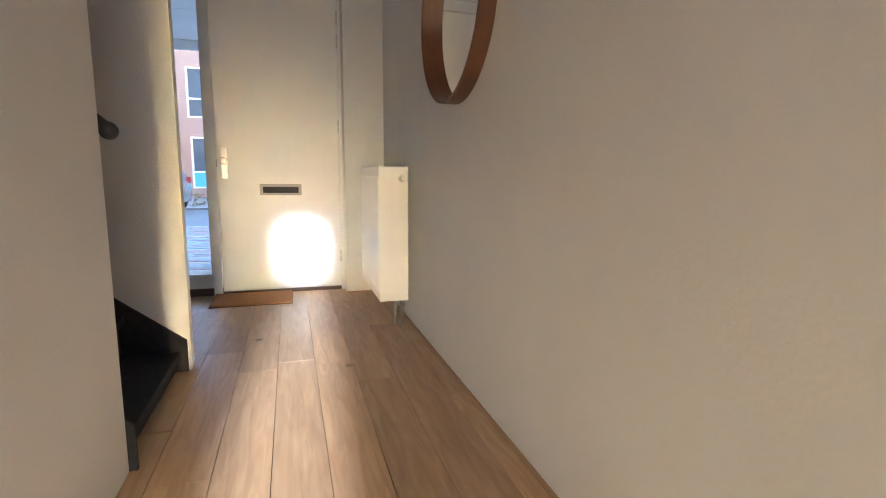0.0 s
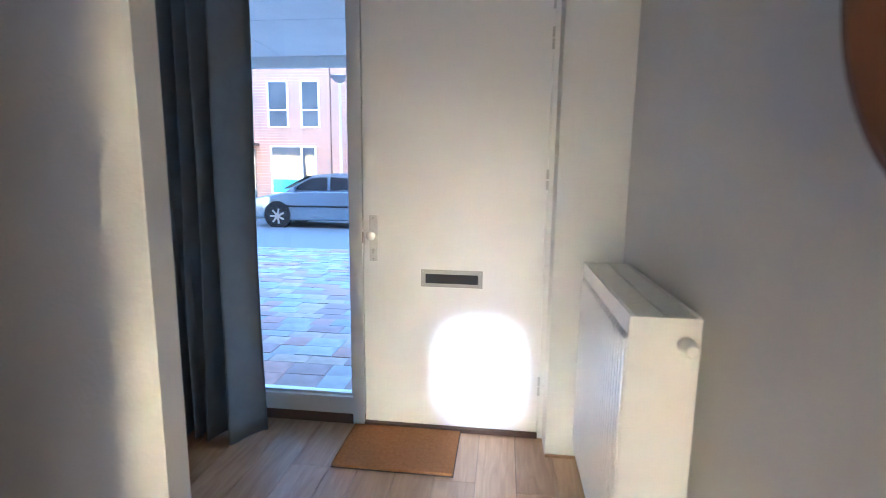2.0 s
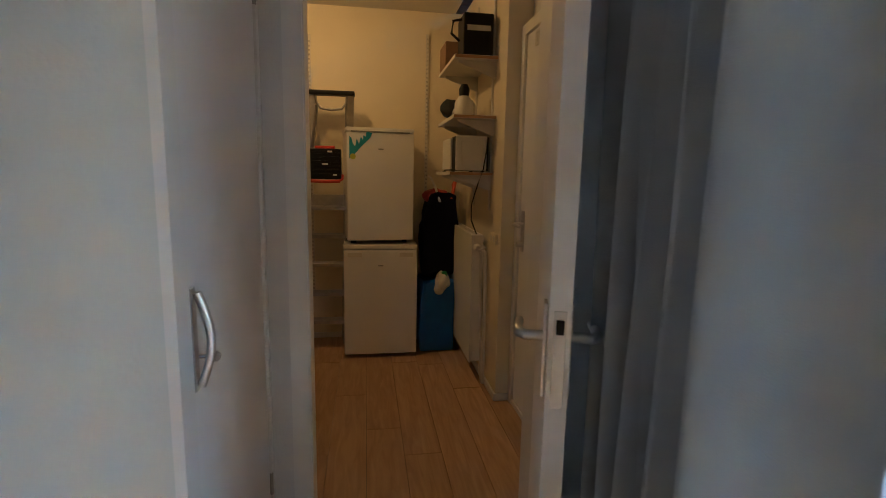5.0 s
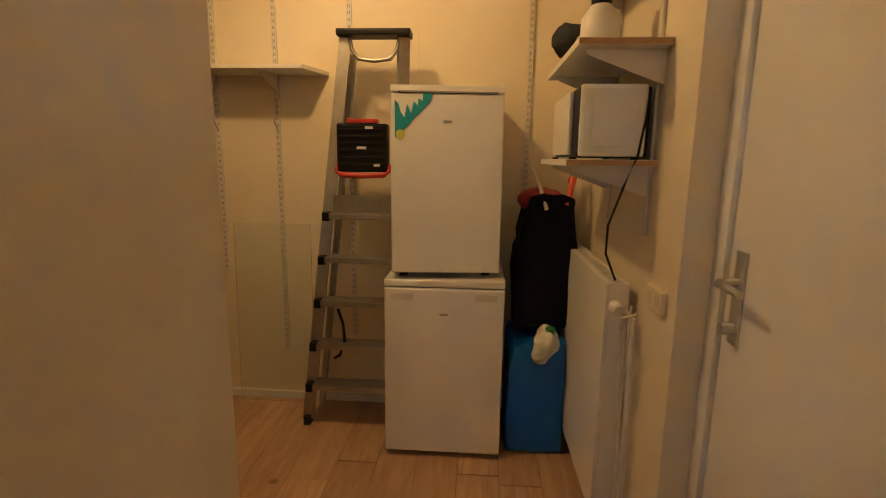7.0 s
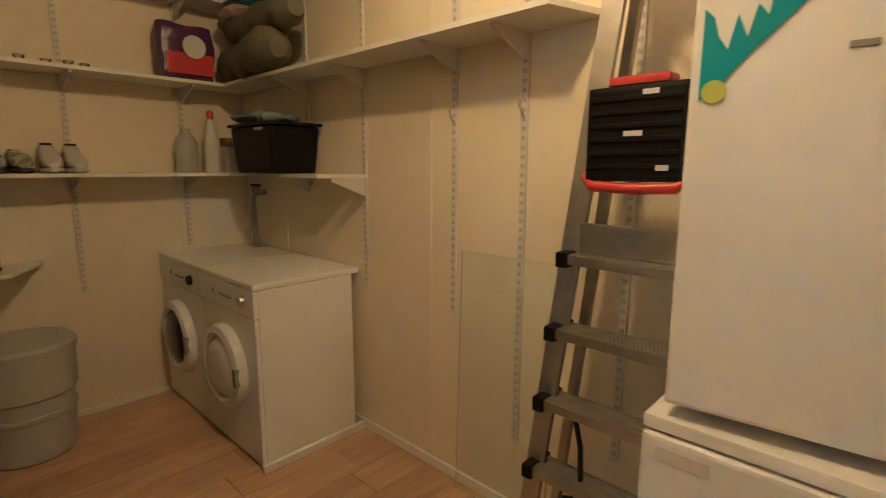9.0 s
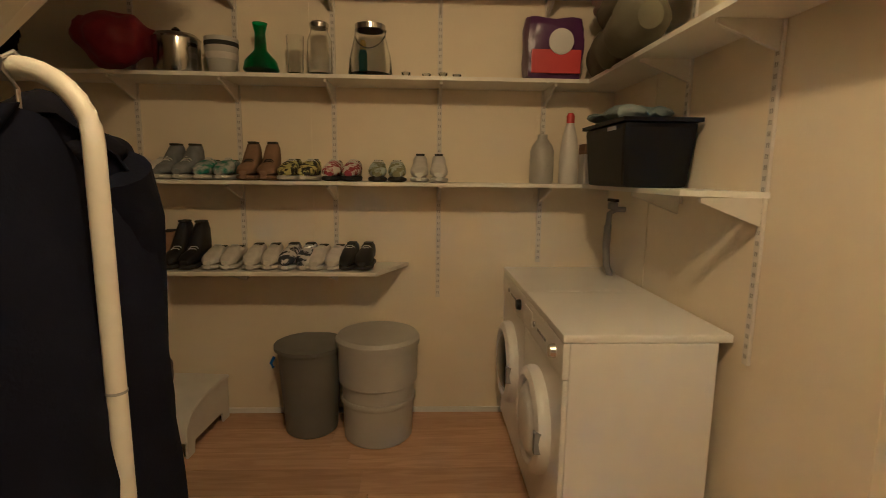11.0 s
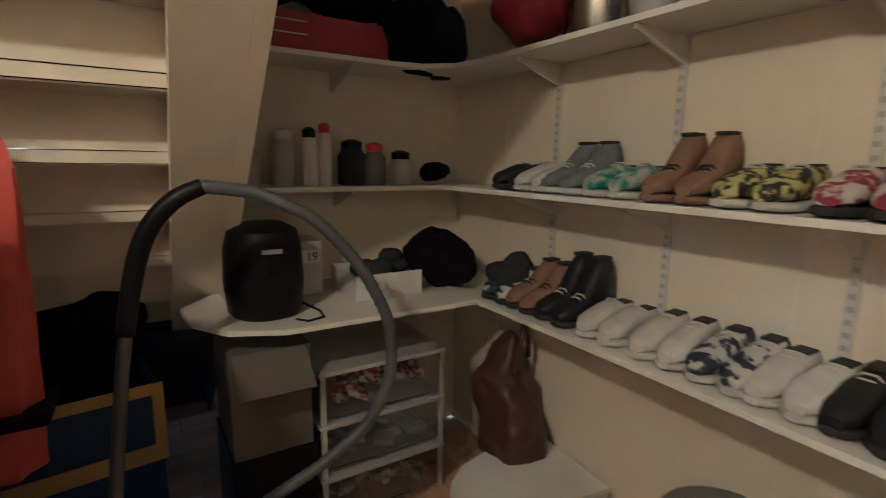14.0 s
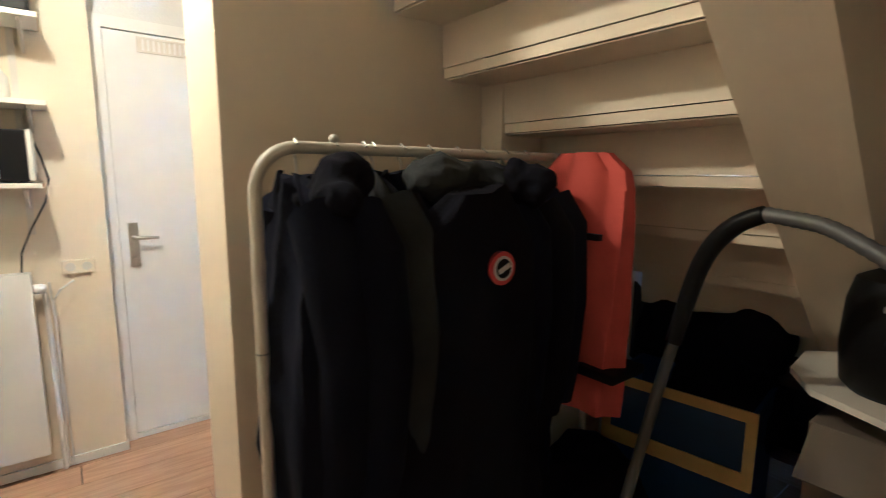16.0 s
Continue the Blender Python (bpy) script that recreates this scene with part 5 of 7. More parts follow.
for y, r, h, m, lb in ((-2.60, 0.045, 0.16, M_PALEGREYP, "grey tin on the corner shelf"), (-2.74, 0.05, 0.18, M_CLOUDY, "cloudy storage jar on the corner shelf"), (-2.84, 0.035, 0.19, M_WHITEP, "white bottle with orange band"), (-2.90, 0.03, 0.21, M_WHITEP, "white spray can on the corner shelf"), (-3.03, 0.06, 0.15, M_GREYCLOTH, "dark grey pot on the corner shelf"), (-3.12, 0.05, 0.14, M_GREYP, "dark grey jar on the corner shelf"), (-3.25, 0.055, 0.11, M_CLOUDY, "small cloudy jar with a black lid")):
    turned("storage_jar", lb, "jar", -2.09 + 0.04 * rngc.random(), y, Z2, [(r * 0.9, 0), (r, 0.01), (r, h * 0.8), (r * 0.7, h)], m, [("lid", [(r * 0.72, h + 0.001), (r * 0.75, h + 0.03), (r * 0.3, h + 0.04), (0.002, h + 0.041)], rngc.choice((M_BLACK, M_WHITEP, M_RED)), "screw lid")])
turned("mineral_bottle", "tall clear bottle with a blue cap", "bottle", -2.04, -2.57, Z2, [(0.045, 0), (0.05, 0.02), (0.05, 0.24), (0.025, 0.33), (0.022, 0.35)], M_CLOUDY, [("cap", [(0.05, 0.351), (0.052, 0.40), (0.03, 0.42), (0.002, 0.421)], M_BLUEBAG, "blue cap")])
solid("dark_pouch", lumps(33, 4, (-2.10, -3.42, Z2 + 0.055), (0.1, 0.14, 0.02), 0.05, (1, 1.2, 0.9)), M_BLACKCLOTH, "black pouch on the corner shelf", "pouch", smooth=True)
af = thing("air_fryer", "black egg-shaped air fryer on the corner shelf", "air fryer")
bm = lathe(bmesh.new(), [(0.105, 0.0), (0.125, 0.02), (0.135, 0.12), (0.13, 0.24), (0.115, 0.30), (0.07, 0.325), (0.004, 0.33)], (-2.30, -2.60, Z1 + 0.001), 32)
part("body", bm, M_BLACK, af, "", True)
part("display", bx(bmesh.new(), -2.437, -2.425, -2.635, -2.57, Z1 + 0.235, Z1 + 0.25, 0.002), M_PALEGREYP, af, "pale display strip")
part("basket_handle", bx(bmesh.new(), -2.475, -2.42, -2.62, -2.585, Z1 + 0.13, Z1 + 0.175, 0.008), M_BLACK, af)
bm = bmesh.new()
tube(bm, [(-2.30, -2.73, Z1 + 0.02), (-2.38, -2.77, Z1 + 0.006), (-2.46, -2.76, Z1 + 0.006), (-2.48, -2.70, Z1 + 0.006), (-2.44, -2.67, Z1 + 0.006)], 0.004, 8)
part("cable", bm, M_BLACK, af, "black power cable", True)
ct = thing("small_carton", "pale carton with a white label behind the hose", "carton")
part("box", bx(bmesh.new(), -2.14, -1.95, -2.86, -2.72, Z1 + 0.001, Z1 + 0.22, 0.003), M_PALEGREYP, ct)
lab_ = part("label", boxes((-2.1425, -2.1405, -2.852, -2.765, Z1 + 0.132, Z1 + 0.185)), M_LABEL, ct, "white label")
txt = bpy.data.curves.new("writing", "FONT")
txt.body, txt.size, txt.extrude = "19", 0.05, 0.0004
txt.materials.append(M_BLACK)
wr = new("writing", txt)
wr.matrix_world = Matrix(((0, 0, -1, -2.1432), (-1, 0, 0, -2.795), (0, 1, 0, Z1 + 0.141), (0, 0, 0, 1)))
wr.parent = lab_
ob_ = thing("open_basket", "white open basket full of grey odds and ends", "basket")
for side in ((-2.33, -2.32, -3.22, -2.93, Z1 + 0.001, Z1 + 0.10), (-2.05, -2.04, -3.22, -2.93, Z1 + 0.001, Z1 + 0.10), (-2.32, -2.05, -3.22, -3.21, Z1 + 0.001, Z1 + 0.10), (-2.32, -2.05, -2.94, -2.93, Z1 + 0.001, Z1 + 0.10), (-2.32, -2.05, -3.21, -2.94, Z1 + 0.001, Z1 + 0.01)):
    part("side_panel", boxes(side), M_WHITEP, ob_)
solid("clutter_heap", lumps(41, 9, (-2.19, -3.07, Z1 + 0.10), (0.2, 0.22, 0.06), 0.05, (1, 1.1, 0.8)), M_GREYCLOTH, "grey odds and ends heaped in the basket", "clutter", smooth=True)
solid("black_bag", lumps(42, 7, (-2.28, -3.36, Z1 + 0.125), (0.24, 0.14, 0.08), 0.11, (1, 1, 1)), M_BLACKCLOTH, "crumpled black bag on the corner shelf", "bag", smooth=True)
solid("black_bag", lumps(43, 4, (-2.52, -3.52, Z1 + 0.09), (0.12, 0.1, 0.04), 0.08, (1, 1, 1)), M_GREYCLOTH, "crumpled grey bag in the shelf corner", "bag", smooth=True)

# drawer tower with clear drawers below the deep shelf
dt = thing("drawer_tower", "clear plastic drawer tower full of small things", "drawers")
for i, z in enumerate((0.03, 0.25, 0.46)):
    d = part("drawer", boxes((-2.40, -2.39, -3.28, -2.76, z, z + 0.17)), M_CLEAR, dt, "clear plastic drawer")
    for side in ((-1.95, -1.94, -3.28, -2.76, z, z + 0.17), (-2.39, -1.95, -3.28, -3.272, z, z + 0.17), (-2.39, -1.95, -2.768, -2.76, z, z + 0.17)):
        part("drawer_side", boxes(side), M_CLEAR, d)
    part("drawer_rim", bx(bmesh.new(), -2.412, -1.94, -3.29, -2.75, z + 0.172, z + 0.19, 0.003), M_PALEGREYP, d, "grey frame rim")
    bm = bmesh.new()
    rr = random.Random(60 + i)
    for k in range(46):
        bx(bm, 0, rr.uniform(0.03, 0.09), 0, rr.uniform(0.02, 0.06), 0, rr.uniform(0.02, 0.05), m=pose(-2.36 + 0.3 * rr.random(), -3.24 + 0.42 * rr.random(), z + 0.012 + 0.10 * rr.random(), rr.uniform(-20, 20), rr.uniform(-20, 20), rr.uniform(0, 90)))
    ob = part("contents", bm, (M_BEADS, M_CLOUDY, M_SHOER)[i], d, "mixed small things")
for x, y in ((-2.40, -3.28), (-2.40, -2.77), (-1.96, -3.28), (-1.96, -2.77)):
    part("post", boxes((x - 0.006, x + 0.012, y - 0.006, y + 0.012, 0.0, 0.66)), M_PALEGREYP, dt)
lg = thing("leather_bag", "brown leather bag slumped against the wall", "bag")
bm = lumps(51, 7, (-2.58, -3.52, 0.34), (0.12, 0.12, 0.42), 0.14, (1.0, 0.75, 1.2))
for v in bm.verts:
    v.co.z = max(v.co.z, 0.002)
    v.co.y = max(v.co.y, YB + 0.006)
part("bag", bm, M_LEATHER, lg, "", True)
bm = bmesh.new()
tube(bm, [(-2.66, -3.45, 0.60), (-2.68, -3.46, 0.70), (-2.66, -3.50, 0.80), (-2.62, -3.56, 0.72), (-2.60, -3.58, 0.62)], 0.012, 8)
part("strap", bm, M_LEATHER, lg, "", True)
cbx = thing("cardboard_box", "brown cardboard box under the deep shelf", "box")
part("carton", bx(bmesh.new(), -2.42, -2.05, -2.72, -2.45, 0.40, 0.78, 0.004), M_CARDBOARD, cbx)
part("flap", bx(bmesh.new(), 0, 0.16, 0, 0.24, 0, 0.004, m=pose(-2.43, -2.70, 0.78, 0, 140, 0)), M_CARDBOARD, cbx)
part("lower_carton", bx(bmesh.new(), -2.42, -2.05, -2.73, -2.44, 0.0, 0.398, 0.004), M_BLACK, cbx, "dark box below")

# ---- vacuum cleaner hose, blue crate, dark bags under the stairs ----
vc = thing("vacuum_cleaner", "black vacuum cleaner with a looping grey hose", "vacuum cleaner")
part("body", lumps(71, 5, (-2.72, -2.36, 0.17), (0.18, 0.12, 0.04), 0.13, (1.3, 1, 0.85)), M_BLACK, vc, "", True)
path = [(-2.78, -2.10, 0.30), (-2.74, -2.14, 0.60), (-2.69, -2.175, 0.88), (-2.672, -2.19, 0.98), (-2.66, -2.215, 1.12), (-2.665, -2.25, 1.24), (-2.68, -2.32, 1.32), (-2.686, -2.385, 1.345)]
bm = bmesh.new()
tube(bm, path[:4], 0.016, 12)
part("wand", bm, M_HOSE, vc, "grey metal wand", True)
grip = [Vector(path[3]).lerp(Vector(path[4]), k / 6) for k in range(6)]
for a, b in zip(path[4:], path[5:]):
    grip += [Vector(a).lerp(Vector(b), k / 6) for k in range(6)]
grip.append(Vector(path[-1]))
for _ in range(8):
    grip = [grip[0]] + [(p + q + r) / 3 for p, q, r in zip(grip, grip[1:], grip[2:])] + [grip[-1]]
bm = bmesh.new()
tube(bm, grip, [0.021 + 0.003 * math.sin(math.pi * k / (len(grip) - 1)) for k in range(len(grip))], 14)
part("grip", bm, M_BLACK, vc, "black curved grip", True)
raw = [Vector(p) for p in ((-2.686, -2.385, 1.345), (-2.70, -2.51, 1.33), (-2.75, -2.65, 1.26), (-2.78, -2.77, 1.12), (-2.80, -2.85, 0.95), (-2.81, -2.85, 0.78), (-2.80, -2.78, 0.64), (-2.78, -2.64, 0.54), (-2.74, -2.45, 0.44), (-2.72, -2.40, 0.28))]
pts = []
for a, b in zip(raw, raw[1:]):
    for k in range(14):
        pts.append(a.lerp(b, k / 14))
for _ in range(12):
    pts = [pts[0]] + [(p + q + r) / 3 for p, q, r in zip(pts, pts[1:], pts[2:])] + [pts[-1]]
bm = bmesh.new()
tube(bm, pts, [0.0185 if i % 2 else 0.0165 for i in range(len(pts))], 14)
part("hose", bm, M_HOSE, vc, "ribbed grey hose", True)
cr = thing("folding_crate", "blue folding crate with a yellow rim", "crate")
CM = pose(-2.12, -1.98, 0, 0, 0, 8)
cr.matrix_world = CM
for side in ((-0.12, -0.105, -0.26, 0.26, 0.0, 0.64), (0.20, 0.215, -0.26, 0.26, 0.0, 0.64), (-0.105, 0.20, -0.26, -0.245, 0.0, 0.64), (-0.105, 0.20, 0.245, 0.26, 0.0, 0.64), (-0.105, 0.20, -0.245, 0.245, 0.0, 0.02)):
    part("side_panel", boxes(side), M_BLUEP, cr)
part("rim", boxes((-0.128, -0.1205, -0.27, 0.27, 0.615, 0.655), (-0.128, -0.1205, -0.27, -0.235, 0.43, 0.614), (-0.128, -0.1205, 0.235, 0.27, 0.43, 0.614)), M_YELLOW, cr, "yellow rim")
part("band", boxes((-0.128, -0.1205, -0.27, 0.27, 0.37, 0.43)), M_YELLOW, cr, "yellow band")
solid("dark_bag", lumps(81, 9, (-1.80, -2.05, 0.60), (0.25, 0.6, 0.5), 0.17, (1, 1.1, 1)), M_BLACKCLOTH, "heap of dark bags under the stairs", "bags", smooth=True)
solid("dark_bag", lumps(82, 6, (-2.40, -1.80, 0.22), (0.2, 0.25, 0.1), 0.17, (1, 1, 1)), M_BLACKCLOTH, "dark bag on the floor beside the crate", "bags", smooth=True)

# ---- clothes rack ----
rk = thing("clothes_rack", "cream tubular clothes rack full of dark coats", "clothes rack")
RY, RX0, RX1, RZ = -1.72, -3.63, -2.40, 1.49
bm = bmesh.new()
arc = [(RX0, RY, 0.03), (RX0, RY, 0.8), (RX0, RY, 1.36)] + [(RX0 + 0.10 * (1 - math.cos(a)), RY, RZ - 0.10 + 0.10 * math.sin(a)) for a in (math.pi / 2 * k / 8 for k in range(9))]
arc += [(x, RY, RZ) for x in (-3.3, -3.0, -2.8)] + [(RX1 - 0.10 * (1 - math.sin(a)), RY, RZ - 0.10 + 0.10 * math.cos(a)) for a in (math.pi / 2 * k / 8 for k in range(9))] + [(RX1, RY, 0.8), (RX1, RY, 0.03)]
tube(bm, arc, 0.0145, 14)
part("hoop", bm, M_RACK, rk, "", True)
bm = bmesh.new()
for z in (1.02,):
    cyl(bm, (RX0, RY, z), (RX0, RY, z + 0.004), 0.0155, seg=14)
part("joint", bm, M_GASKET, rk)
bm = bmesh.new()
ball(bm, (-3.44, RY, RZ + 0.022), 0.012)
part("end_knob", bm, M_RACK, rk, "", True)
for x in (RX0, RX1):
    bm = bmesh.new()
    cyl(bm, (x, RY - 0.22, 0.025), (x, RY + 0.15, 0.025), 0.0145)
    part("foot_bar", bm, M_RACK, rk, "", True)


def coat(label, x, lean, material, width, z_top, z_low, thick, seed, flare=0.10):
    """A coat on its hanger, across the rack's bar."""
    rng = random.Random(seed)
    c = thing("coat", label, "coat", pose(x, RY, 0, 0, 0, lean), "coats on the rack")
    bm = bmesh.new()
    rings = []
    n = 40
    for j in range(20):
        v = j / 19
        z = z_top + (z_low - z_top) * v
        w = width * (0.26 + 0.74 * min(1, v / 0.12) ** 0.6) * (1 + flare * v)
        t = thick * (0.55 + 0.55 * min(1, v / 0.15)) * (1 + 0.15 * math.sin(3 * v + seed))
        rings.append([bm.verts.new((t * math.copysign(abs(math.cos(a)) ** 0.8, math.cos(a)) + 0.012 * math.sin(5 * a + seed + 4 * v) + 0.01 * math.sin(9 * v + 2 * a), w * math.sin(a) + 0.012 * math.sin(7 * a + 3 * v), z + 0.008 * math.sin(3 * a + seed))) for a in (2 * math.pi * k / n for k in range(n))])
    for a, b in zip(rings, rings[1:]):
        for i in range(n):
            bm.faces.new((a[i], a[(i + 1) % n], b[(i + 1) % n], b[i]))
    bm.faces.new(rings[0])
    bm.faces.new(rings[-1][::-1])
    for v in bm.verts:
        q = Vector((v.co.x * 5 + seed, v.co.y * 5, v.co.z * 2.2))
        v.co += 0.028 * noise.noise_vector(q) + 0.010 * noise.noise_vector(v.co * 17)
    part("torso", bm, material, c, "", True)
    for s in (-1, 1):
        bm = bmesh.new()
        tube(bm, [(0, s * width * 0.80, z_top - 0.07), (0.02, s * width * 1.05, z_top - 0.16), (0.04, s * width * 1.12, z_top - 0.38), (0.03, s * width * 1.10, z_top - 0.62), (0.02, s * width * 1.07, z_top - 0.70)], [0.06, 0.068, 0.06, 0.054, 0.048], 14)
        for v in bm.verts:
            v.co += 0.012 * noise.noise_vector(v.co * 11)
        part("sleeve", bm, material, c, "", True)
    bm = bmesh.new()
    tube(bm, [(0, 0, z_top - 0.02), (0, 0, RZ - 0.03), (0, 0.018, RZ - 0.008), (0, 0.02, RZ + 0.006), (0, 0.0, RZ + 0.0185), (0, -0.02, RZ + 0.006)], 0.003, 8)
    part("hanger_hook", bm, M_STEEL, c, "steel hanger hook", True)
    return c


coats = ((-3.335, -5, M_BLACKCLOTH, 0.155, 0.36, "long black coat on the rack"), (-3.25, 6, M_NAVY, 0.165, 0.50, "navy jacket on the rack"), (-3.16, -3, M_GREYCLOTH, 0.145, 0.55, "grey jacket with a collar on the rack"), (-3.06, 3, M_BLACKCLOTH, 0.155, 0.34, "black padded coat on the rack"), (-2.96, -6, M_NAVY, 0.165, 0.38, "dark blue padded coat on the rack"), (-2.87, 5, M_BLACKCLOTH, 0.155, 0.45, "black rain jacket on the rack"), (-2.78, -4, M_NAVY, 0.145, 0.48, "navy padded jacket on the rack"))
for i, (x, a, m, w, z, lb) in enumerate(coats):
    coat(lb, x, a, m, w, 1.435 - 0.01 * (i % 3), z, 0.062, i + 1)
coat("long navy coat flared out at the end of the rack", -3.435, -13, M_NAVY, 0.215, 1.425, 0.40, 0.07, 11, 0.30)
coat("dark grey coat on the rack", -3.36, -6, M_GREYCLOTH, 0.17, 1.44, 0.42, 0.06, 12, 0.25)
coat("navy fur-trimmed coat at the end of the rack", -3.535, -8, M_NAVY, 0.19, 1.43, 0.38, 0.055, 13, 0.45)
# front coat that faces the room, with its round badge
fc = thing("coat", "black parka with a round red and white badge", "coat", group="coats on the rack")
bm = bmesh.new()
rings = []
n = 48
for j in range(22):
    v = j / 21
    z = 1.40 + (0.30 - 1.40) * v
    w = 0.20 * (0.35 + 0.65 * min(1, v / 0.14) ** 0.6) * (1 + 0.35 * v)
    rings.append([bm.verts.new((-3.16 + w * math.cos(a) * 1.05 + 0.012 * math.sin(6 * a + 3 * v), -1.925 + (0.045 + 0.02 * v) * math.sin(a) + 0.014 * math.sin(9 * a + 5 * v) * v, z)) for a in (2 * math.pi * k / n for k in range(n))])
for a, b in zip(rings, rings[1:]):
    for i in range(n):
        bm.faces.new((a[i], a[(i + 1) % n], b[(i + 1) % n], b[i]))
bm.faces.new(rings[0])
bm.faces.new(rings[-1][::-1])
for v in bm.verts:
    if v.co.z < 1.14 or v.co.z > 1.30:
        v.co += 0.024 * noise.noise_vector(Vector((v.co.x * 6, v.co.y * 6, v.co.z * 2.5))) + 0.008 * noise.noise_vector(v.co * 19)
part("torso", bm, M_BLACKCLOTH, fc, "", True)
bm = bmesh.new()
cyl(bm, (-3.128, -1.970, 1.205), (-3.128, -1.984, 1.205), 0.042, seg=28)
bdg = part("badge", bm, M_RED, fc, "round red badge")
bm = bmesh.new()
cyl(bm, (-3.128, -1.9841, 1.205), (-3.128, -1.9865, 1.205), 0.031, seg=28)
part("badge_ring", bm, M_LABEL, bdg, "white ring")
bm = bmesh.new()
cyl(bm, (-3.128, -1.9866, 1.205), (-3.128, -1.988, 1.205), 0.024, seg=28)
part("badge_centre", bm, M_NAVY, bdg, "dark centre")
bm = bmesh.new()
bar(bm, (-3.146, -1.989, 1.197), (-3.110, -1.989, 1.213), 0.002, 0.012)
part("badge_sign", bm, M_LABEL, bdg, "small white sign")
solid("coat_hood", lumps(92, 5, (-3.12, -1.82, 1.41), (0.22, 0.1, 0.04), 0.07, (1.2, 0.9, 0.8)), M_GREYCLOTH, "grey fur-trimmed hood hanging over the coats", "hood", smooth=True)
solid("coat_hood", lumps(93, 5, (-3.50, -1.86, 1.40), (0.06, 0.14, 0.06), 0.06, (1.0, 1.0, 0.9)), M_BLACKCLOTH, "black fur trim on the end coat", "hood", smooth=True)
solid("coat_hood", lumps(94, 5, (-2.97, -1.90, 1.41), (0.07, 0.08, 0.06), 0.06, (0.9, 1.0, 1.0)), M_BLACKCLOTH, "black fur collar standing up between the coats", "hood", smooth=True)
# orange work vest at the rack's end
ov = thing("work_vest", "orange high-visibility vest at the end of the rack", "vest")
bm = bmesh.new()
rings = []
for j in range(16):
    v = j / 15
    z = 1.50 + (0.66 - 1.50) * v
    w = 0.165 * (0.5 + 0.5 * min(1, v / 0.1) ** 0.5) * (1 - 0.18 * v)
    rings.append([bm.verts.new((-2.66 + 0.055 * math.cos(a) * (0.8 + 0.5 * min(1, v / 0.1)) + 0.06 * v + 0.012 * math.sin(5 * a + 4 * v), -1.86 + w * math.sin(a) + 0.01 * math.sin(8 * a + 6 * v), z)) for a in (2 * math.pi * k / 36 for k in range(36))])
for a, b in zip(rings, rings[1:]):
    for i in range(36):
        bm.faces.new((a[i], a[(i + 1) % 36], b[(i + 1) % 36], b[i]))
bm.faces.new(rings[0])
bm.faces.new(rings[-1][::-1])
part("cloth", bm, M_ORANGE, ov, "", True)
bm = bmesh.new()
bx(bm, -2.70, -2.52, -2.03, -1.70, 0.80, 0.83, 0.008)
part("strap", bm, M_BLACK, ov, "black waist strap")
part("strap", bx(bmesh.new(), -2.735, -2.715, -1.98, -1.92, 1.24, 1.26, 0.004), M_BLACK, ov)

# ---- corner beside the freezer: hanging bags ----
hb = thing("shopping_bag", "navy and red carrier bag with orange straps hanging on the wall", "bag")
bm = bx(bmesh.new(), -4.99, -4.75, -0.28, 0.02, 0.60, 1.22, 0.05)
bmesh.ops.subdivide_edges(bm, edges=bm.edges, cuts=4, use_grid_fill=True)
for v in bm.verts:
    k = (v.co.z - 0.60) / 0.62
    v.co.x += 0.05 * (1 - k) * (0.5 - k)
    v.co.y = -0.13 + (v.co.y + 0.13) * (1.0 - 0.35 * max(0, k - 0.6) / 0.4)
    v.co += 0.035 * noise.noise_vector(v.co * 6) + 0.015 * noise.noise_vector(v.co * 17)
part("bag", bm, M_NAVY, hb, "", True)
part("red_top", lumps(102, 4, (-4.84, -0.14, 1.20), (0.08, 0.12, 0.04), 0.075, (1, 1, 0.8)), M_WINE, hb, "dark red upper part", True)
bm = bmesh.new()
tube(bm, [(-4.76, -0.06, 1.18), (-4.80, -0.03, 1.30), (-4.86, 0.0, 1.345), (-4.93, -0.02, 1.28)], 0.014, 8)
part("strap", bm, M_ORANGE, hb, "orange strap", True)
bm = bmesh.new()
tube(bm, [(-4.75, -0.15, 1.16), (-4.78, -0.18, 1.26), (-4.80, -0.21, 1.33), (-4.86, -0.22, 1.35)], 0.009, 8)
part("cord", bm, M_WHITEP, hb, "white cord", True)
bb = thing("blue_bag", "large blue woven plastic bag on the floor", "bag")
bm = bx(bmesh.new(), -4.98, -4.66, -0.30, 0.0, 0.002, 0.55, 0.04)
bmesh.ops.subdivide_edges(bm, edges=bm.edges, cuts=3, use_grid_fill=True)
for v in bm.verts:
    k = v.co.z / 0.55
    v.co += (0.02 + 0.03 * k) * noise.noise_vector(v.co * 6)
    v.co.z = max(0.002, v.co.z)
    v.co.y = min(v.co.y, 0.052) if v.co.x < -4.98 else min(v.co.y, -0.04)
part("bag", bm, M_BLUEBAG, bb, "", True)
solid("plastic_bag", lumps(103, 5, (-4.68, -0.13, 0.53), (0.06, 0.06, 0.12), 0.06, (0.8, 0.9, 1.1)), M_WHITEP, "crumpled white plastic bag on the blue bag", "bag", smooth=True)
solid("green_cap", lathe(bmesh.new(), [(0.02, 0), (0.022, 0.03), (0.01, 0.04)], (-4.66, -0.12, 0.60), 16), mat("green_cap", (0.02, 0.25, 0.06), 0.5), "green bottle cap between the bags", "cap", smooth=True)
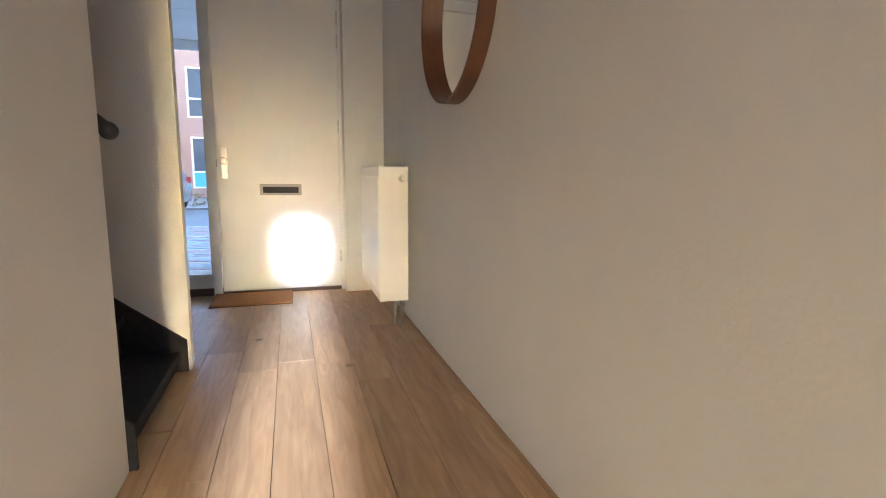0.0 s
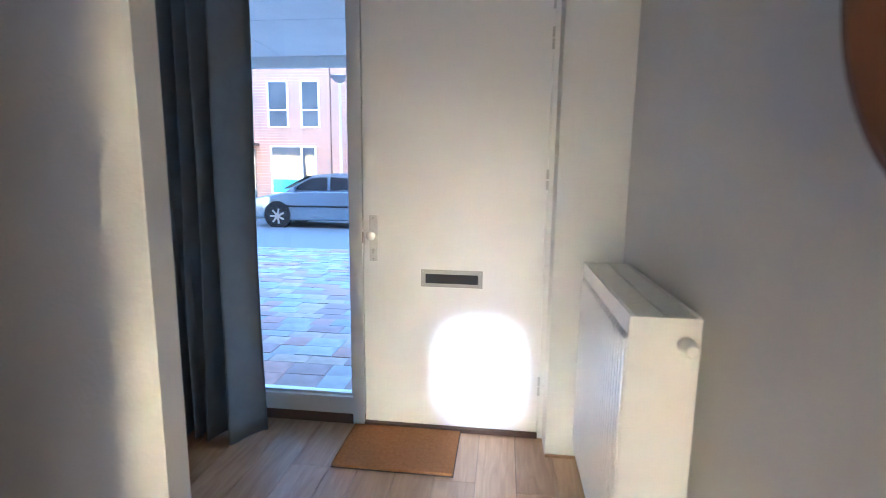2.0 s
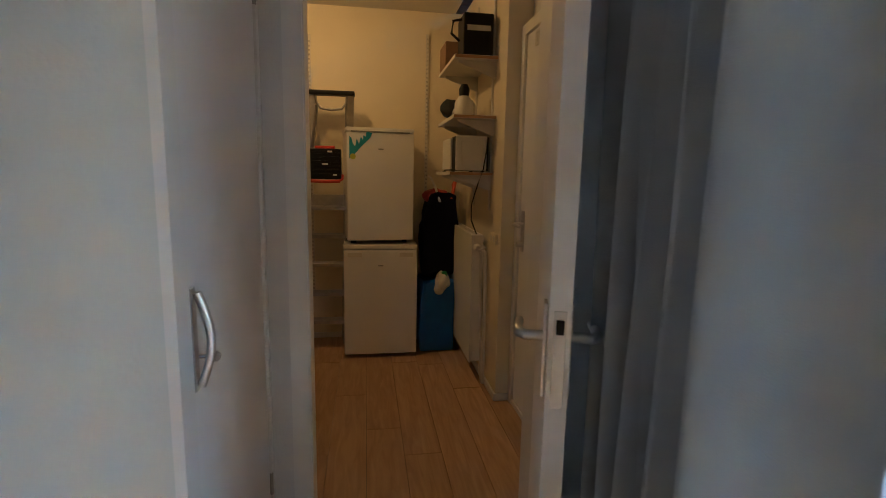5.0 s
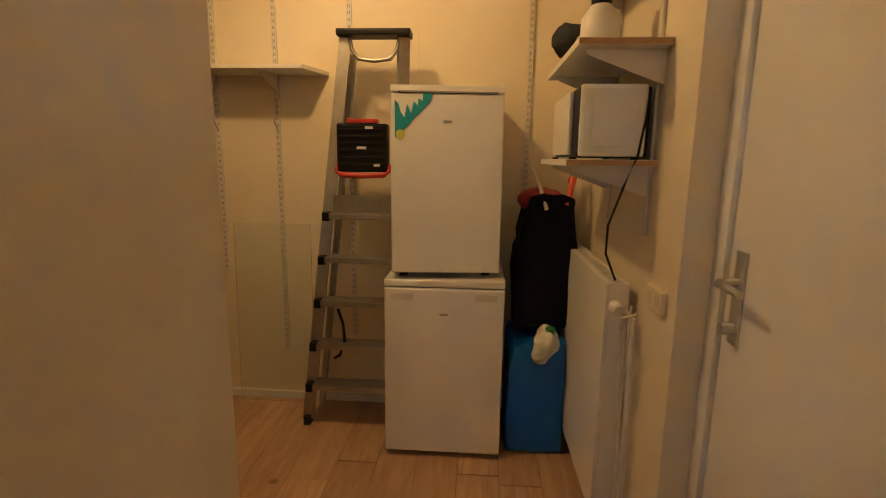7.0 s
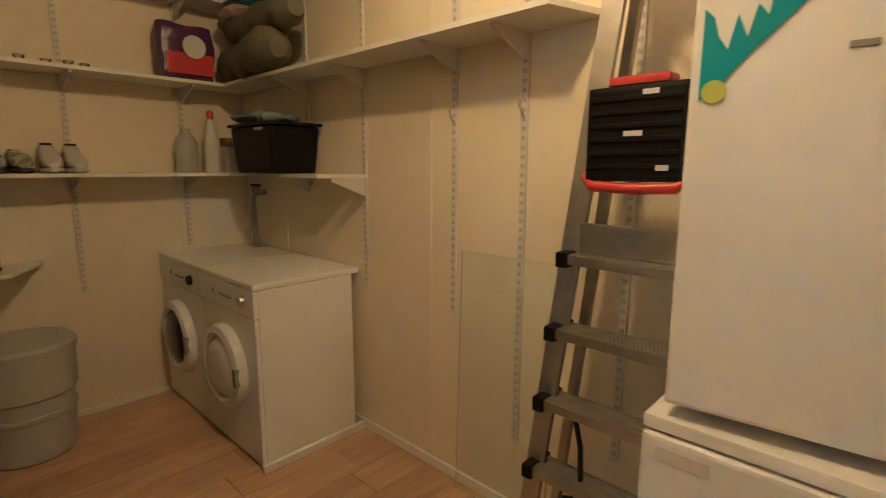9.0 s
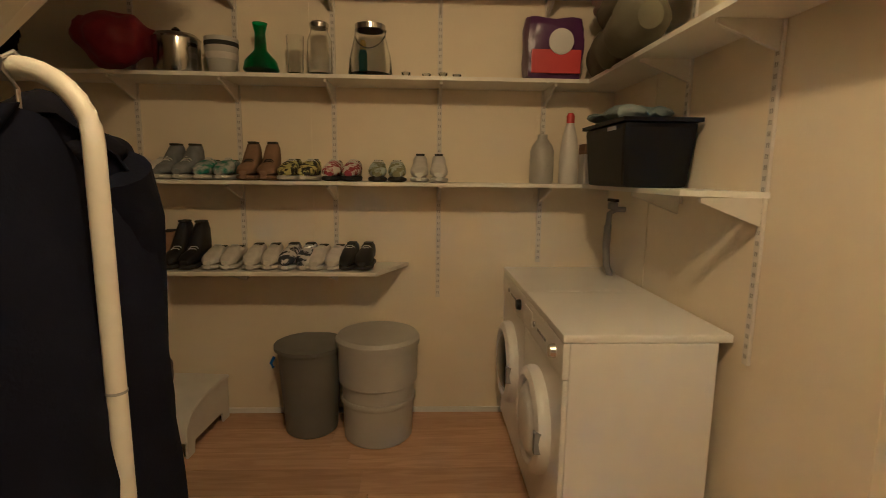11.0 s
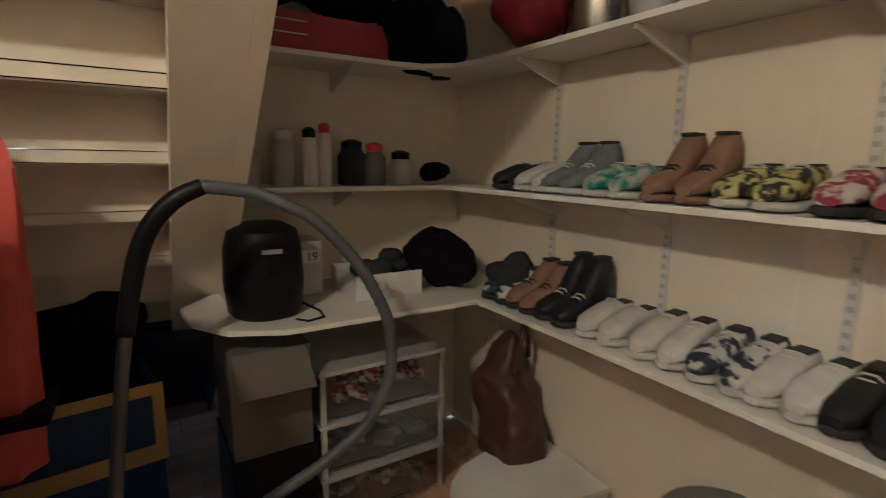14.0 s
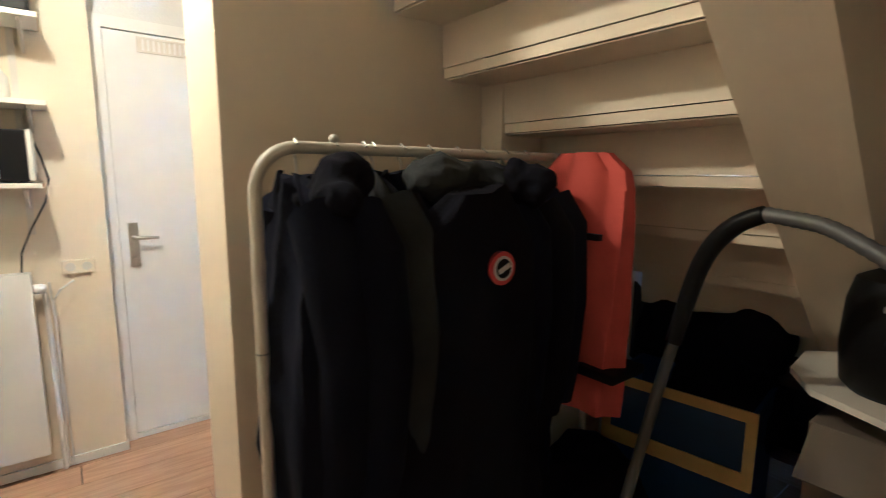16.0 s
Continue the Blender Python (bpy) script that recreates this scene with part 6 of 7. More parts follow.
# things over the microwave
turned("squeeze_bottle", "pale bottle with a dark cap over the microwave", "bottle", -4.15, -0.10, 1.72, [(0.05, 0), (0.06, 0.02), (0.058, 0.09), (0.03, 0.13)], M_WHITEP, [("cap", [(0.03, 0.131), (0.034, 0.17), (0.02, 0.20), (0.002, 0.201)], M_BLACK, "dark cap")])
turned("spray_can", "pale can lying among the shelf things", "can", -4.30, -0.03, 1.72, [(0.035, 0), (0.036, 0.10), (0.015, 0.13)], M_PALEGREYP)
solid("cloth_heap", lumps(104, 5, (-4.32, -0.12, 1.765), (0.2, 0.08, 0.02), 0.05, (1.2, 1, 0.8)), M_PALEGREYP, "crumpled pale cloth on the shelf", "cloth", smooth=True)
solid("dark_clutter", lumps(105, 5, (-4.42, -0.10, 1.79), (0.14, 0.1, 0.04), 0.06, (1, 1, 0.9)), M_GREYCLOTH, "dark pouch at the end of the shelf", "pouch", smooth=True)
cm = thing("coffee_maker", "black coffee maker with a glass jug handle", "coffee maker")
part("body", bx(bmesh.new(), -4.20, -4.00, -0.14, 0.04, 2.062, 2.30, 0.015), M_BLACK, cm)
part("steel_band", boxes((-3.9995, -3.998, -0.12, 0.02, 2.20, 2.23)), M_STEEL, cm, "steel band")
bm = bmesh.new()
tube(bm, [(-4.02, -0.15, 2.26), (-4.02, -0.20, 2.25), (-4.02, -0.21, 2.18), (-4.02, -0.16, 2.14)], 0.008, 8)
part("jug_handle", bm, M_BLACK, cm, "", True)
solid("wooden_crate", boxes((-4.60, -4.35, -0.19, 0.05, 2.062, 2.08), (-4.60, -4.35, -0.19, -0.178, 2.081, 2.22), (-4.36, -4.35, -0.177, 0.05, 2.081, 2.22)), M_SHOEB, "small brown wooden tray on the top shelf", "tray")
# white cable of the radiator corner
bm = bmesh.new()
tube(bm, [(-3.95, 0.02, 0.93), (-4.0, -0.01, 0.90), (-4.03, 0.0, 0.85), (-4.035, 0.02, 0.5), (-4.04, 0.03, 0.03)], 0.005, 8)
tube(bm, [(-4.04, 0.03, 0.93), (-4.03, 0.02, 0.6), (-4.02, 0.03, 0.02)], 0.004, 8)
solid("power_cable", bm, M_CABLEW, "white power cable hanging from the socket", "cable", smooth=True)
# ---- outside ----
M_ASPH = mat("grey_road_bricks", (0.23, 0.22, 0.21), 0.85, color2=(0.17, 0.165, 0.16), scale=12, bump=0.6, bscale=50)
M_HEDGE = mat("low_hedge_leaf", (0.16, 0.15, 0.03), 0.8, color2=(0.08, 0.09, 0.02), scale=6)
M_WINFRAME = mat("white_window_frame", (0.75, 0.75, 0.74), 0.5)
M_WINGLASS = mat("reflecting_window", (0.05, 0.07, 0.09), 0.05, color2=(0.12, 0.14, 0.16), scale=1.2)
M_TURQ = mat("turquoise_panel", (0.10, 0.42, 0.45), 0.5)
# pale colour that paints the glare on a washed-out house front
M_GLAREFACADE = mat("pale_glare_facade", (0.62, 0.58, 0.52), 0.85, scale=2)
M_BARK = mat("mossy_bark", (0.16, 0.15, 0.07), 0.9, color2=(0.10, 0.085, 0.05), scale=7, bump=0.7, bscale=30)
M_LEAF = mat("autumn_leaf", (0.42, 0.34, 0.06), 0.7, color2=(0.25, 0.24, 0.05), scale=5)
M_CARS = mat("silver_blue_car_paint", (0.30, 0.36, 0.43), 0.25, 0.5, coat_weight=0.6)
M_CARD = mat("dark_grey_car_paint", (0.055, 0.065, 0.085), 0.25, 0.5, coat_weight=0.6)
M_CARB = mat("blue_grey_car_paint", (0.13, 0.19, 0.26), 0.25, 0.5, coat_weight=0.6)
M_CARGLASS = mat("car_window", (0.02, 0.025, 0.03), 0.05)
M_TYRE = mat("tyre_rubber", (0.015, 0.015, 0.016), 0.85)
M_RIM = mat("alloy_rim", (0.55, 0.55, 0.56), 0.3, 0.9)
M_PLATE = mat("yellow_number_plate", (0.75, 0.45, 0.02), 0.5)
M_TAIL = mat("red_tail_lamp", (0.45, 0.02, 0.02), 0.2)

solid("ground", boxes((-300, 300, 0.351, 500, -0.4, -0.13)), M_GROUND, "ground under pavement, road and gardens", "ground", "structure")
solid("road", boxes((-120, 120, 6.5, 11.7, -0.129, -0.10)), M_ASPH, "grey brick-paved street", "road", "structure")
solid("kerb", boxes((-120, 120, 6.38, 6.499, -0.129, -0.09), (-120, 120, 11.701, 11.85, -0.129, -0.03)), mat("concrete_kerb", (0.42, 0.41, 0.39), 0.8, bump=0.3), "pale concrete kerb line", "kerb", "structure")
solid("pavement", boxes((-120, 120, 11.851, 18.45, -0.129, -0.04)), M_PAVE, "far pavement of brown concrete pavers", "pavement", "structure")
# porch
so_ = solid("porch_soffit", boxes((-9, 6, 0.351, 2.9, 2.62, 2.75)), M_CEIL, "white panelled porch soffit over the entrance", "porch", "structure")
for i in range(7):
    for j in range(2):
        part("panel", boxes((-8.6 + 2.0 * i, -6.61 + 2.0 * i, 0.36 + 1.24 * j, 1.59 + 1.24 * j, 2.608, 2.6195)), M_CEIL, so_)
solid("porch_fascia", boxes((-9, 6, 2.901, 2.95, 2.50, 2.78)), M_CEIL, "white porch fascia board", "porch", "structure")
# unseen block, widened to keep the sun off street and facing houses
solid("wall_shade_block", boxes((-60, 40, -8.0, 0.35, 2.761, 12.5), (0.601, 6, -7.3, 0.35, -0.3, 2.76), (-9, -5.31, -7.3, 0.35, -0.3, 2.76)), M_BRICK, "unseen brick block over the entrance that shades the street", "wall", "structure")
pl_ = thing("porch_lamp", "round white glass lamp under the porch", "lamp")
bm = lathe(bmesh.new(), [(0.145, 0.0), (0.15, -0.02), (0.14, -0.06), (0.10, -0.10), (0.04, -0.118), (0.005, -0.12)], (-2.45, 1.5, 2.608), 28)
part("bowl", bm, mat("opal_glass", (0.78, 0.78, 0.76), 0.3), pl_, "", True)

# houses across the street
def window_unit(parent, x, z, w, h, y, split=0.45, panel=False):
    win = part("window", boxes((x, x + 0.07, y - 0.04, y + 0.02, z, z + h), (x + w - 0.07, x + w, y - 0.04, y + 0.02, z, z + h), (x + 0.07, x + w - 0.07, y - 0.04, y + 0.02, z, z + 0.07), (x + 0.07, x + w - 0.07, y - 0.04, y + 0.02, z + h - 0.07, z + h), (x + 0.07, x + w - 0.07, y - 0.04, y + 0.02, z + h * split - 0.035, z + h * split + 0.035)), M_WINFRAME, parent, "white framed window")
    part("pane", boxes((x + 0.07, x + w - 0.07, y - 0.01, y + 0.015, z + h * split + 0.035, z + h - 0.07)), M_WINGLASS, win)
    part("panel" if panel else "pane", boxes((x + 0.07, x + w - 0.07, y - 0.01, y + 0.015, z + 0.07, z + h * split - 0.035)), M_TURQ if panel else M_WINGLASS, win, "turquoise panel" if panel else "")


HY = 18.5
def house(x0, brick):
    h = thing("row_house", "two-storey red-brown brick row house with turquoise panels" if brick else "two-storey row house, glare put in as a pale facade, with turquoise panels", "house", group="row houses across the street")
    wm = M_BRICK if brick else M_GLAREFACADE
    part("wall", boxes((x0, x0 + 6.2, HY, HY + 8, -0.1, 6.3)), wm, h)
    part("roof", boxes((x0 - 0.02, x0 + 6.22, HY - 0.08, HY + 8, 6.301, 6.42)), M_WINFRAME, h, "flat roof edge")
    y = HY - 0.005
    d = part("door", boxes((x0 + 1.35, x0 + 2.35, y - 0.06, y, -0.02, 2.3)), M_WINFRAME, h, "pale front door")
    part("side_window", boxes((x0 + 2.36, x0 + 2.75, y - 0.05, y, -0.02, 2.3)), M_WINGLASS, d)
    part("canopy", boxes((x0 + 1.0, x0 + 2.95, y - 0.75, y, 2.42, 2.54)), M_DARKWOOD, h, "flat dark door canopy")
    window_unit(h, x0 + 3.45, 0.35, 2.1, 2.1, y, 0.32, True)
    part("mullion", boxes((x0 + 4.85, x0 + 4.93, y - 0.045, y + 0.02, 1.05, 2.38)), M_WINFRAME, h)
    window_unit(h, x0 + 3.4, 3.2, 0.95, 2.0, y, 0.38)
    window_unit(h, x0 + 4.9, 3.2, 0.85, 2.0, y, 0.38)
    window_unit(h, x0 + 2.15, 3.1, 0.5, 2.1, y, 0.40, True)
    part("number_plate", boxes((x0 + 0.75, x0 + 0.98, y - 0.03, y, 1.55, 1.72)), M_WINFRAME, h)
    return h


for i in range(-4, 4):
    house(-13.9 + 6.25 * i, i != -1)
# joints of the brick facades
M_MORTAR = mat("pale_mortar", (0.42, 0.37, 0.33), 0.9)
mj = bmesh.new()
for k in range(0, 52):
    for i in (0, 1, 2, 3):
        bx(mj, -13.9 + 6.25 * i, -13.9 + 6.25 * i + 6.2, HY - 0.003, HY + 0.01, 0.02 + 0.12 * k, 0.035 + 0.12 * k)
solid("mortar_courses", mj, M_MORTAR, "pale mortar courses of the brick row houses", "mortar", "stuff")

# hedge strip in front of the houses
rng = random.Random(7)
bm = bmesh.new()
for k in range(2600):
    x, y = rng.uniform(-34, 12), rng.uniform(12.3, 13.6)
    z = -0.04 + rng.random() * 0.42
    s = rng.uniform(0.03, 0.07)
    m = Matrix.Translation((x, y, z)) @ Euler((rng.uniform(0, 6), rng.uniform(0, 6), rng.uniform(0, 6))).to_matrix().to_4x4()
    vs = [bm.verts.new(m @ Vector(p)) for p in ((-s, 0, 0), (0, -s * 0.6, 0.01), (s, 0, 0), (0, s * 0.6, 0.01))]
    bm.faces.new(vs)
solid("hedge", bm, M_HEDGE, "low yellow-green ground cover before the houses", "hedge", "stuff")

# street tree
def tree(x, y, h, seed):
    rng = random.Random(seed)
    t = thing("street_tree", "bare street tree with mossy trunk and few yellow leaves", "tree", group="street trees")
    trunk, limbs, tips = bmesh.new(), bmesh.new(), []
    tube(trunk, [(x, y, -0.1), (x + 0.03, y, 1.2), (x, y + 0.03, 2.4), (x + 0.04, y, 3.4)], [0.17, 0.14, 0.125, 0.11], 12)
    def grow(bm, p, d, length, r, depth):
        pts, rr = [p], [r]
        for i in range(3):
            d = (d + Vector((rng.gauss(0, 0.14), rng.gauss(0, 0.14), rng.gauss(0.05, 0.1)))).normalized()
            pts.append(pts[-1] + d * length / 3)
            rr.append(r * (1 - 0.22 * (i + 1)))
        tube(bm, pts, rr, 6 if depth > 1 else 4)
        if depth == 0:
            tips.extend(pts[1:])
            return
        for i in range(3 if depth > 1 else 4):
            a = pts[rng.choice((1, 2, 3))]
            nd = (d + Vector((rng.gauss(0, 0.6), rng.gauss(0, 0.6), rng.gauss(0.05, 0.35)))).normalized()
            grow(bm, a, nd, length * rng.uniform(0.6, 0.8), r * 0.5, depth - 1)
    for i in range(8):
        a = 2 * math.pi * i / 8 + rng.uniform(-0.3, 0.3)
        grow(limbs, Vector((x + 0.02, y, 3.0 + 0.06 * i)), Vector((math.cos(a), math.sin(a), 0.75)).normalized(), 1.7, 0.065, 3)
    part("trunk", trunk, M_BARK, t, "", True)
    part("limbs", limbs, M_BARK, t)
    lv = bmesh.new()
    for p in tips:
        for k in range(2):
            if rng.random() < 0.35:
                s = rng.uniform(0.03, 0.055)
                m = Matrix.Translation(p + Vector((rng.gauss(0, 0.1), rng.gauss(0, 0.1), rng.gauss(0, 0.1)))) @ Euler((rng.uniform(0, 6), rng.uniform(0, 6), rng.uniform(0, 6))).to_matrix().to_4x4()
                lv.faces.new([lv.verts.new(m @ Vector(q)) for q in ((-s, 0, 0), (0, -s * 0.7, 0), (s, 0, 0), (0, s * 0.7, 0))])
    part("crown", lv, M_LEAF, t, "sparse yellow leaves")
    return t


tree(-11.0, 13.6, 6.0, 3)
tree(-17.7, 13.6, 6.0, 5)

# parked cars
def car(label, m, paint, length, width, height, hatch, front_plate=False):
    c = thing("parked_car", label, "car", m, "parked cars")
    L, W, Hc = length / 2, width / 2, height
    low = [(-L + 0.06, 0.30), (-L + 0.01, 0.42), (-L, 0.60), (-L + 0.05, 0.80), (-L + 0.10, 0.96), (-L * 0.4, 0.965), (L * 0.1, 0.955), (L * 0.46, 0.93), (L * 0.66, 0.86), (L - 0.20, 0.76), (L - 0.06, 0.66), (L, 0.52), (L - 0.01, 0.38), (L - 0.08, 0.25), (L * 0.5, 0.20), (-L * 0.5, 0.20)]
    body = prism(bmesh.new(), low, "y", -W, W)
    bmesh.ops.bevel(body, geom=[e for e in body.edges], offset=0.045, segments=3, affect="EDGES", profile=0.6)
    bmesh.ops.bisect_plane(body, geom=list(body.verts) + list(body.edges) + list(body.faces), plane_co=(L * 0.7, 0, 0), plane_no=(1, 0, 0))
    bmesh.ops.bisect_plane(body, geom=list(body.verts) + list(body.edges) + list(body.faces), plane_co=(-L * 0.72, 0, 0), plane_no=(1, 0, 0))
    for v in body.verts:                       # rounded ends in plan
        v.co.y *= 1 - 0.16 * max(0.0, (abs(v.co.x) / L - 0.70) / 0.30) ** 1.6
    part("body", body, paint, c, "", True)
    cab = bmesh.new()
    prof = [(-L + 0.09, 0.95), (-L + 0.30, Hc - 0.20), (-L + 0.52, Hc - 0.05), (-L * 0.25, Hc), (L * 0.08, Hc - 0.05), (L * 0.48, 0.93)]
    lo = [cab.verts.new((x, -W + 0.06 + 0.16 * (z - 0.95), z)) for x, z in prof]
    hi = [cab.verts.new((x, W - 0.06 - 0.16 * (z - 0.95), z)) for x, z in prof]
    cab.faces.new(lo[::-1])
    cab.faces.new(hi)
    for i in range(len(prof)):
        cab.faces.new((lo[i], lo[(i + 1) % 6], hi[(i + 1) % 6], hi[i]))
    bmesh.ops.recalc_face_normals(cab, faces=cab.faces)
    bmesh.ops.bevel(cab, geom=[e for e in cab.edges], offset=0.035, segments=2, affect="EDGES")
    part("cabin", cab, paint, c, "", True)
    for s in (-1, 1):
        for name, pts in (("front_side_window", [(L * 0.40, 0.98), (L * 0.11, Hc - 0.13), (-L * 0.12, Hc - 0.10), (-L * 0.12, 0.98)]), ("rear_side_window", [(-L * 0.16, 0.98), (-L * 0.16, Hc - 0.10), (-L + 0.66, Hc - 0.17), (-L + 0.46, 1.06)])):
            bm = bmesh.new()
            a = [bm.verts.new((x, s * (W - 0.056 - 0.16 * (z - 0.95)), z)) for x, z in pts]
            b = [bm.verts.new((x, s * (W - 0.048 - 0.16 * (z - 0.95)), z)) for x, z in pts]
            bm.faces.new(a[::-1])
            bm.faces.new(b)
            for i in range(4):
                bm.faces.new((a[i], a[(i + 1) % 4], b[(i + 1) % 4], b[i]))
            part(name, bm, M_CARGLASS, c)
        part("side_strip", bx(bmesh.new(), -L * 0.5, L * 0.45, s * W - 0.012, s * W + 0.012, 0.55, 0.585, 0.004), M_BLACK, c, "dark side strip")
        for x in (L * 0.58, -L * 0.74):
            arch = bmesh.new()
            cyl(arch, (x, s * (W - 0.15), 0.33), (x, s * (W + 0.003), 0.33), 0.365, seg=32)
            part("wheel_arch", arch, M_TYRE, c, "dark wheel arch", True)
            wh = bmesh.new()
            cyl(wh, (x, s * (W - 0.19), 0.30), (x, s * (W + 0.008), 0.30), 0.305, seg=32)
            w = part("wheel", wh, M_TYRE, c, "black tyre", True)
            rim = bmesh.new()
            cyl(rim, (x, s * (W + 0.0085), 0.30), (x, s * (W + 0.012), 0.30), 0.075, seg=18)
            for k in range(7):
                a = 2 * math.pi * k / 7
                bmesh.ops.create_cube(rim, size=1, matrix=Matrix.Translation((x + 0.125 * math.cos(a), s * (W + 0.011), 0.30 + 0.125 * math.sin(a))) @ Matrix.Rotation(-a, 4, "Y") @ Matrix.Diagonal((0.15, 0.006, 0.048, 1)))
            part("rim", rim, M_RIM, w, "alloy rim")
        part("headlight", bx(bmesh.new(), L - 0.26, L - 0.02, s * (W - 0.22) - 0.13, s * (W - 0.22) + 0.13, 0.60, 0.72, 0.04), M_WINFRAME, c, "clear headlight", True)
        part("tail_lamp", bx(bmesh.new(), -L + 0.02, -L + 0.24, s * (W - 0.16) - 0.085, s * (W - 0.16) + 0.085, 0.80, 0.97, 0.03), M_TAIL, c, "red tail lamp", True)
        part("wing_mirror", bx(bmesh.new(), L * 0.30, L * 0.36, s * (W + 0.05) - 0.06, s * (W + 0.05) + 0.06, 0.95, 1.07, 0.02), paint, c)
    bm = bmesh.new()
    pts = [(L * 0.50 - 0.04, -W + 0.14, 0.99), (L * 0.50 - 0.04, W - 0.14, 0.99), (L * 0.15, W - 0.20, Hc - 0.10), (L * 0.15, -W + 0.20, Hc - 0.10)]
    a = [bm.verts.new(Vector(p) + Vector((0.03, 0, 0.02))) for p in pts]
    b = [bm.verts.new(Vector(p) + Vector((0.045, 0, 0.03))) for p in pts]
    bm.faces.new(a[::-1])
    bm.faces.new(b)
    for i in range(4):
        bm.faces.new((a[i], a[(i + 1) % 4], b[(i + 1) % 4], b[i]))
    part("windscreen", bm, M_CARGLASS, c)
    part("number_plate", boxes((L + 0.001, L + 0.012, -0.26, 0.26, 0.38, 0.49)), M_PLATE, c, "yellow number plate")
    part("grille", boxes((L - 0.03, L + 0.006, -0.45, 0.45, 0.29, 0.37)), M_BLACK, c)
    return c


car("silver-blue hatchback parked along the far kerb", pose(-4.96, 10.6, -0.10, 0, 0, 180), M_CARS, 3.85, 1.65, 1.43, True)
car("dark grey small hatchback parked by the tree", pose(-9.35, 10.7, -0.10, 0, 0, 0), M_CARD, 3.55, 1.63, 1.48, True)
car("blue-grey estate car parked on the near side", pose(-8.43, 4.94, -0.06, 0, 0, 215), M_CARB, 4.4, 1.80, 1.50, True)

# street lamp
sl = thing("street_lamp", "grey street lamp post with disc head", "street lamp")
bm = bmesh.new()
cyl(bm, (-5.4, 13.0, -0.1), (-5.4, 13.0, 4.1), 0.05, 0.035)
part("post", bm, M_STEEL, sl, "", True)
bm = lathe(bmesh.new(), [(0.08, 0.0), (0.28, 0.16), (0.30, 0.20), (0.05, 0.26)], (-5.4, 13.0, 4.1), 24)
part("head", bm, M_STEEL, sl, "", True)
# ---- oak planks of the floor ----
def plank_mat():
    m = bpy.data.materials.new("oak_planks")
    m.use_nodes = True
    nt = m.node_tree
    bs = nt.nodes["Principled BSDF"]
    bs.inputs["Roughness"].default_value = 0.5
    co = nt.nodes.new("ShaderNodeTexCoord")
    inf = nt.nodes.new("ShaderNodeObjectInfo")
    add = nt.nodes.new("ShaderNodeVectorMath")
    add.operation = "ADD"
    mul = nt.nodes.new("ShaderNodeVectorMath")
    mul.operation = "SCALE"
    mul.inputs["Scale"].default_value = 37.0
    nt.links.new(inf.outputs["Random"], mul.inputs[0])
    nt.links.new(co.outputs["Object"], add.inputs[0])
    nt.links.new(mul.outputs[0], add.inputs[1])
    mp = nt.nodes.new("ShaderNodeMapping")
    mp.inputs["Scale"].default_value = (1.0, 9.0, 1.0)
    nt.links.new(add.outputs[0], mp.inputs[0])
    gr = nt.nodes.new("ShaderNodeTexNoise")
    gr.inputs["Scale"].default_value, gr.inputs["Detail"].default_value, gr.inputs["Distortion"].default_value = 3.0, 8, 1.2
    nt.links.new(mp.outputs[0], gr.inputs["Vector"])
    ra = nt.nodes.new("ShaderNodeValToRGB")
    ra.color_ramp.elements[0].position, ra.color_ramp.elements[1].position = 0.30, 0.70
    ra.color_ramp.elements[0].color, ra.color_ramp.elements[1].color = (0.41, 0.255, 0.138, 1), (0.56, 0.37, 0.205, 1)
    nt.links.new(gr.outputs[0], ra.inputs[0])
    vo = nt.nodes.new("ShaderNodeTexVoronoi")
    vo.inputs["Scale"].default_value = 1.6
    nt.links.new(add.outputs[0], vo.inputs["Vector"])
    kn = nt.nodes.new("ShaderNodeValToRGB")
    kn.color_ramp.elements[0].position, kn.color_ramp.elements[1].position = 0.015, 0.05
    kn.color_ramp.elements[0].color, kn.color_ramp.elements[1].color = (0.25, 0.16, 0.10, 1), (1, 1, 1, 1)
    nt.links.new(vo.outputs["Distance"], kn.inputs[0])
    m1 = nt.nodes.new("ShaderNodeMix")
    m1.data_type, m1.blend_type = "RGBA", "MULTIPLY"
    m1.inputs[0].default_value = 1.0
    nt.links.new(ra.outputs[0], m1.inputs[6])
    nt.links.new(kn.outputs[0], m1.inputs[7])
    tone = nt.nodes.new("ShaderNodeMapRange")
    tone.inputs[3].default_value, tone.inputs[4].default_value = 0.82, 1.18
    nt.links.new(inf.outputs["Random"], tone.inputs[0])
    hs = nt.nodes.new("ShaderNodeHueSaturation")
    nt.links.new(m1.outputs[2], hs.inputs["Color"])
    nt.links.new(tone.outputs[0], hs.inputs["Value"])
    nt.links.new(hs.outputs[0], bs.inputs["Base Color"])
    bp = nt.nodes.new("ShaderNodeBump")
    bp.inputs["Strength"].default_value, bp.inputs["Distance"].default_value = 0.18, 0.002
    nt.links.new(gr.outputs[0], bp.inputs["Height"])
    nt.links.new(bp.outputs[0], bs.inputs["Normal"])
    return m


M_PLANK = plank_mat()
floor_ob = bpy.data.objects["floor"]
cache = {}


def plank_mesh(length, width):
    key = (round(length, 2), round(width, 3))
    if key not in cache:
        bm = bx(bmesh.new(), 0.001, key[0] - 0.001, 0.001, key[1] - 0.001, -0.014, 0.0, 0.0012)
        cache[key] = mesh("plank", bm, M_PLANK)
    return cache[key]


rng = random.Random(12)
PW = 0.185


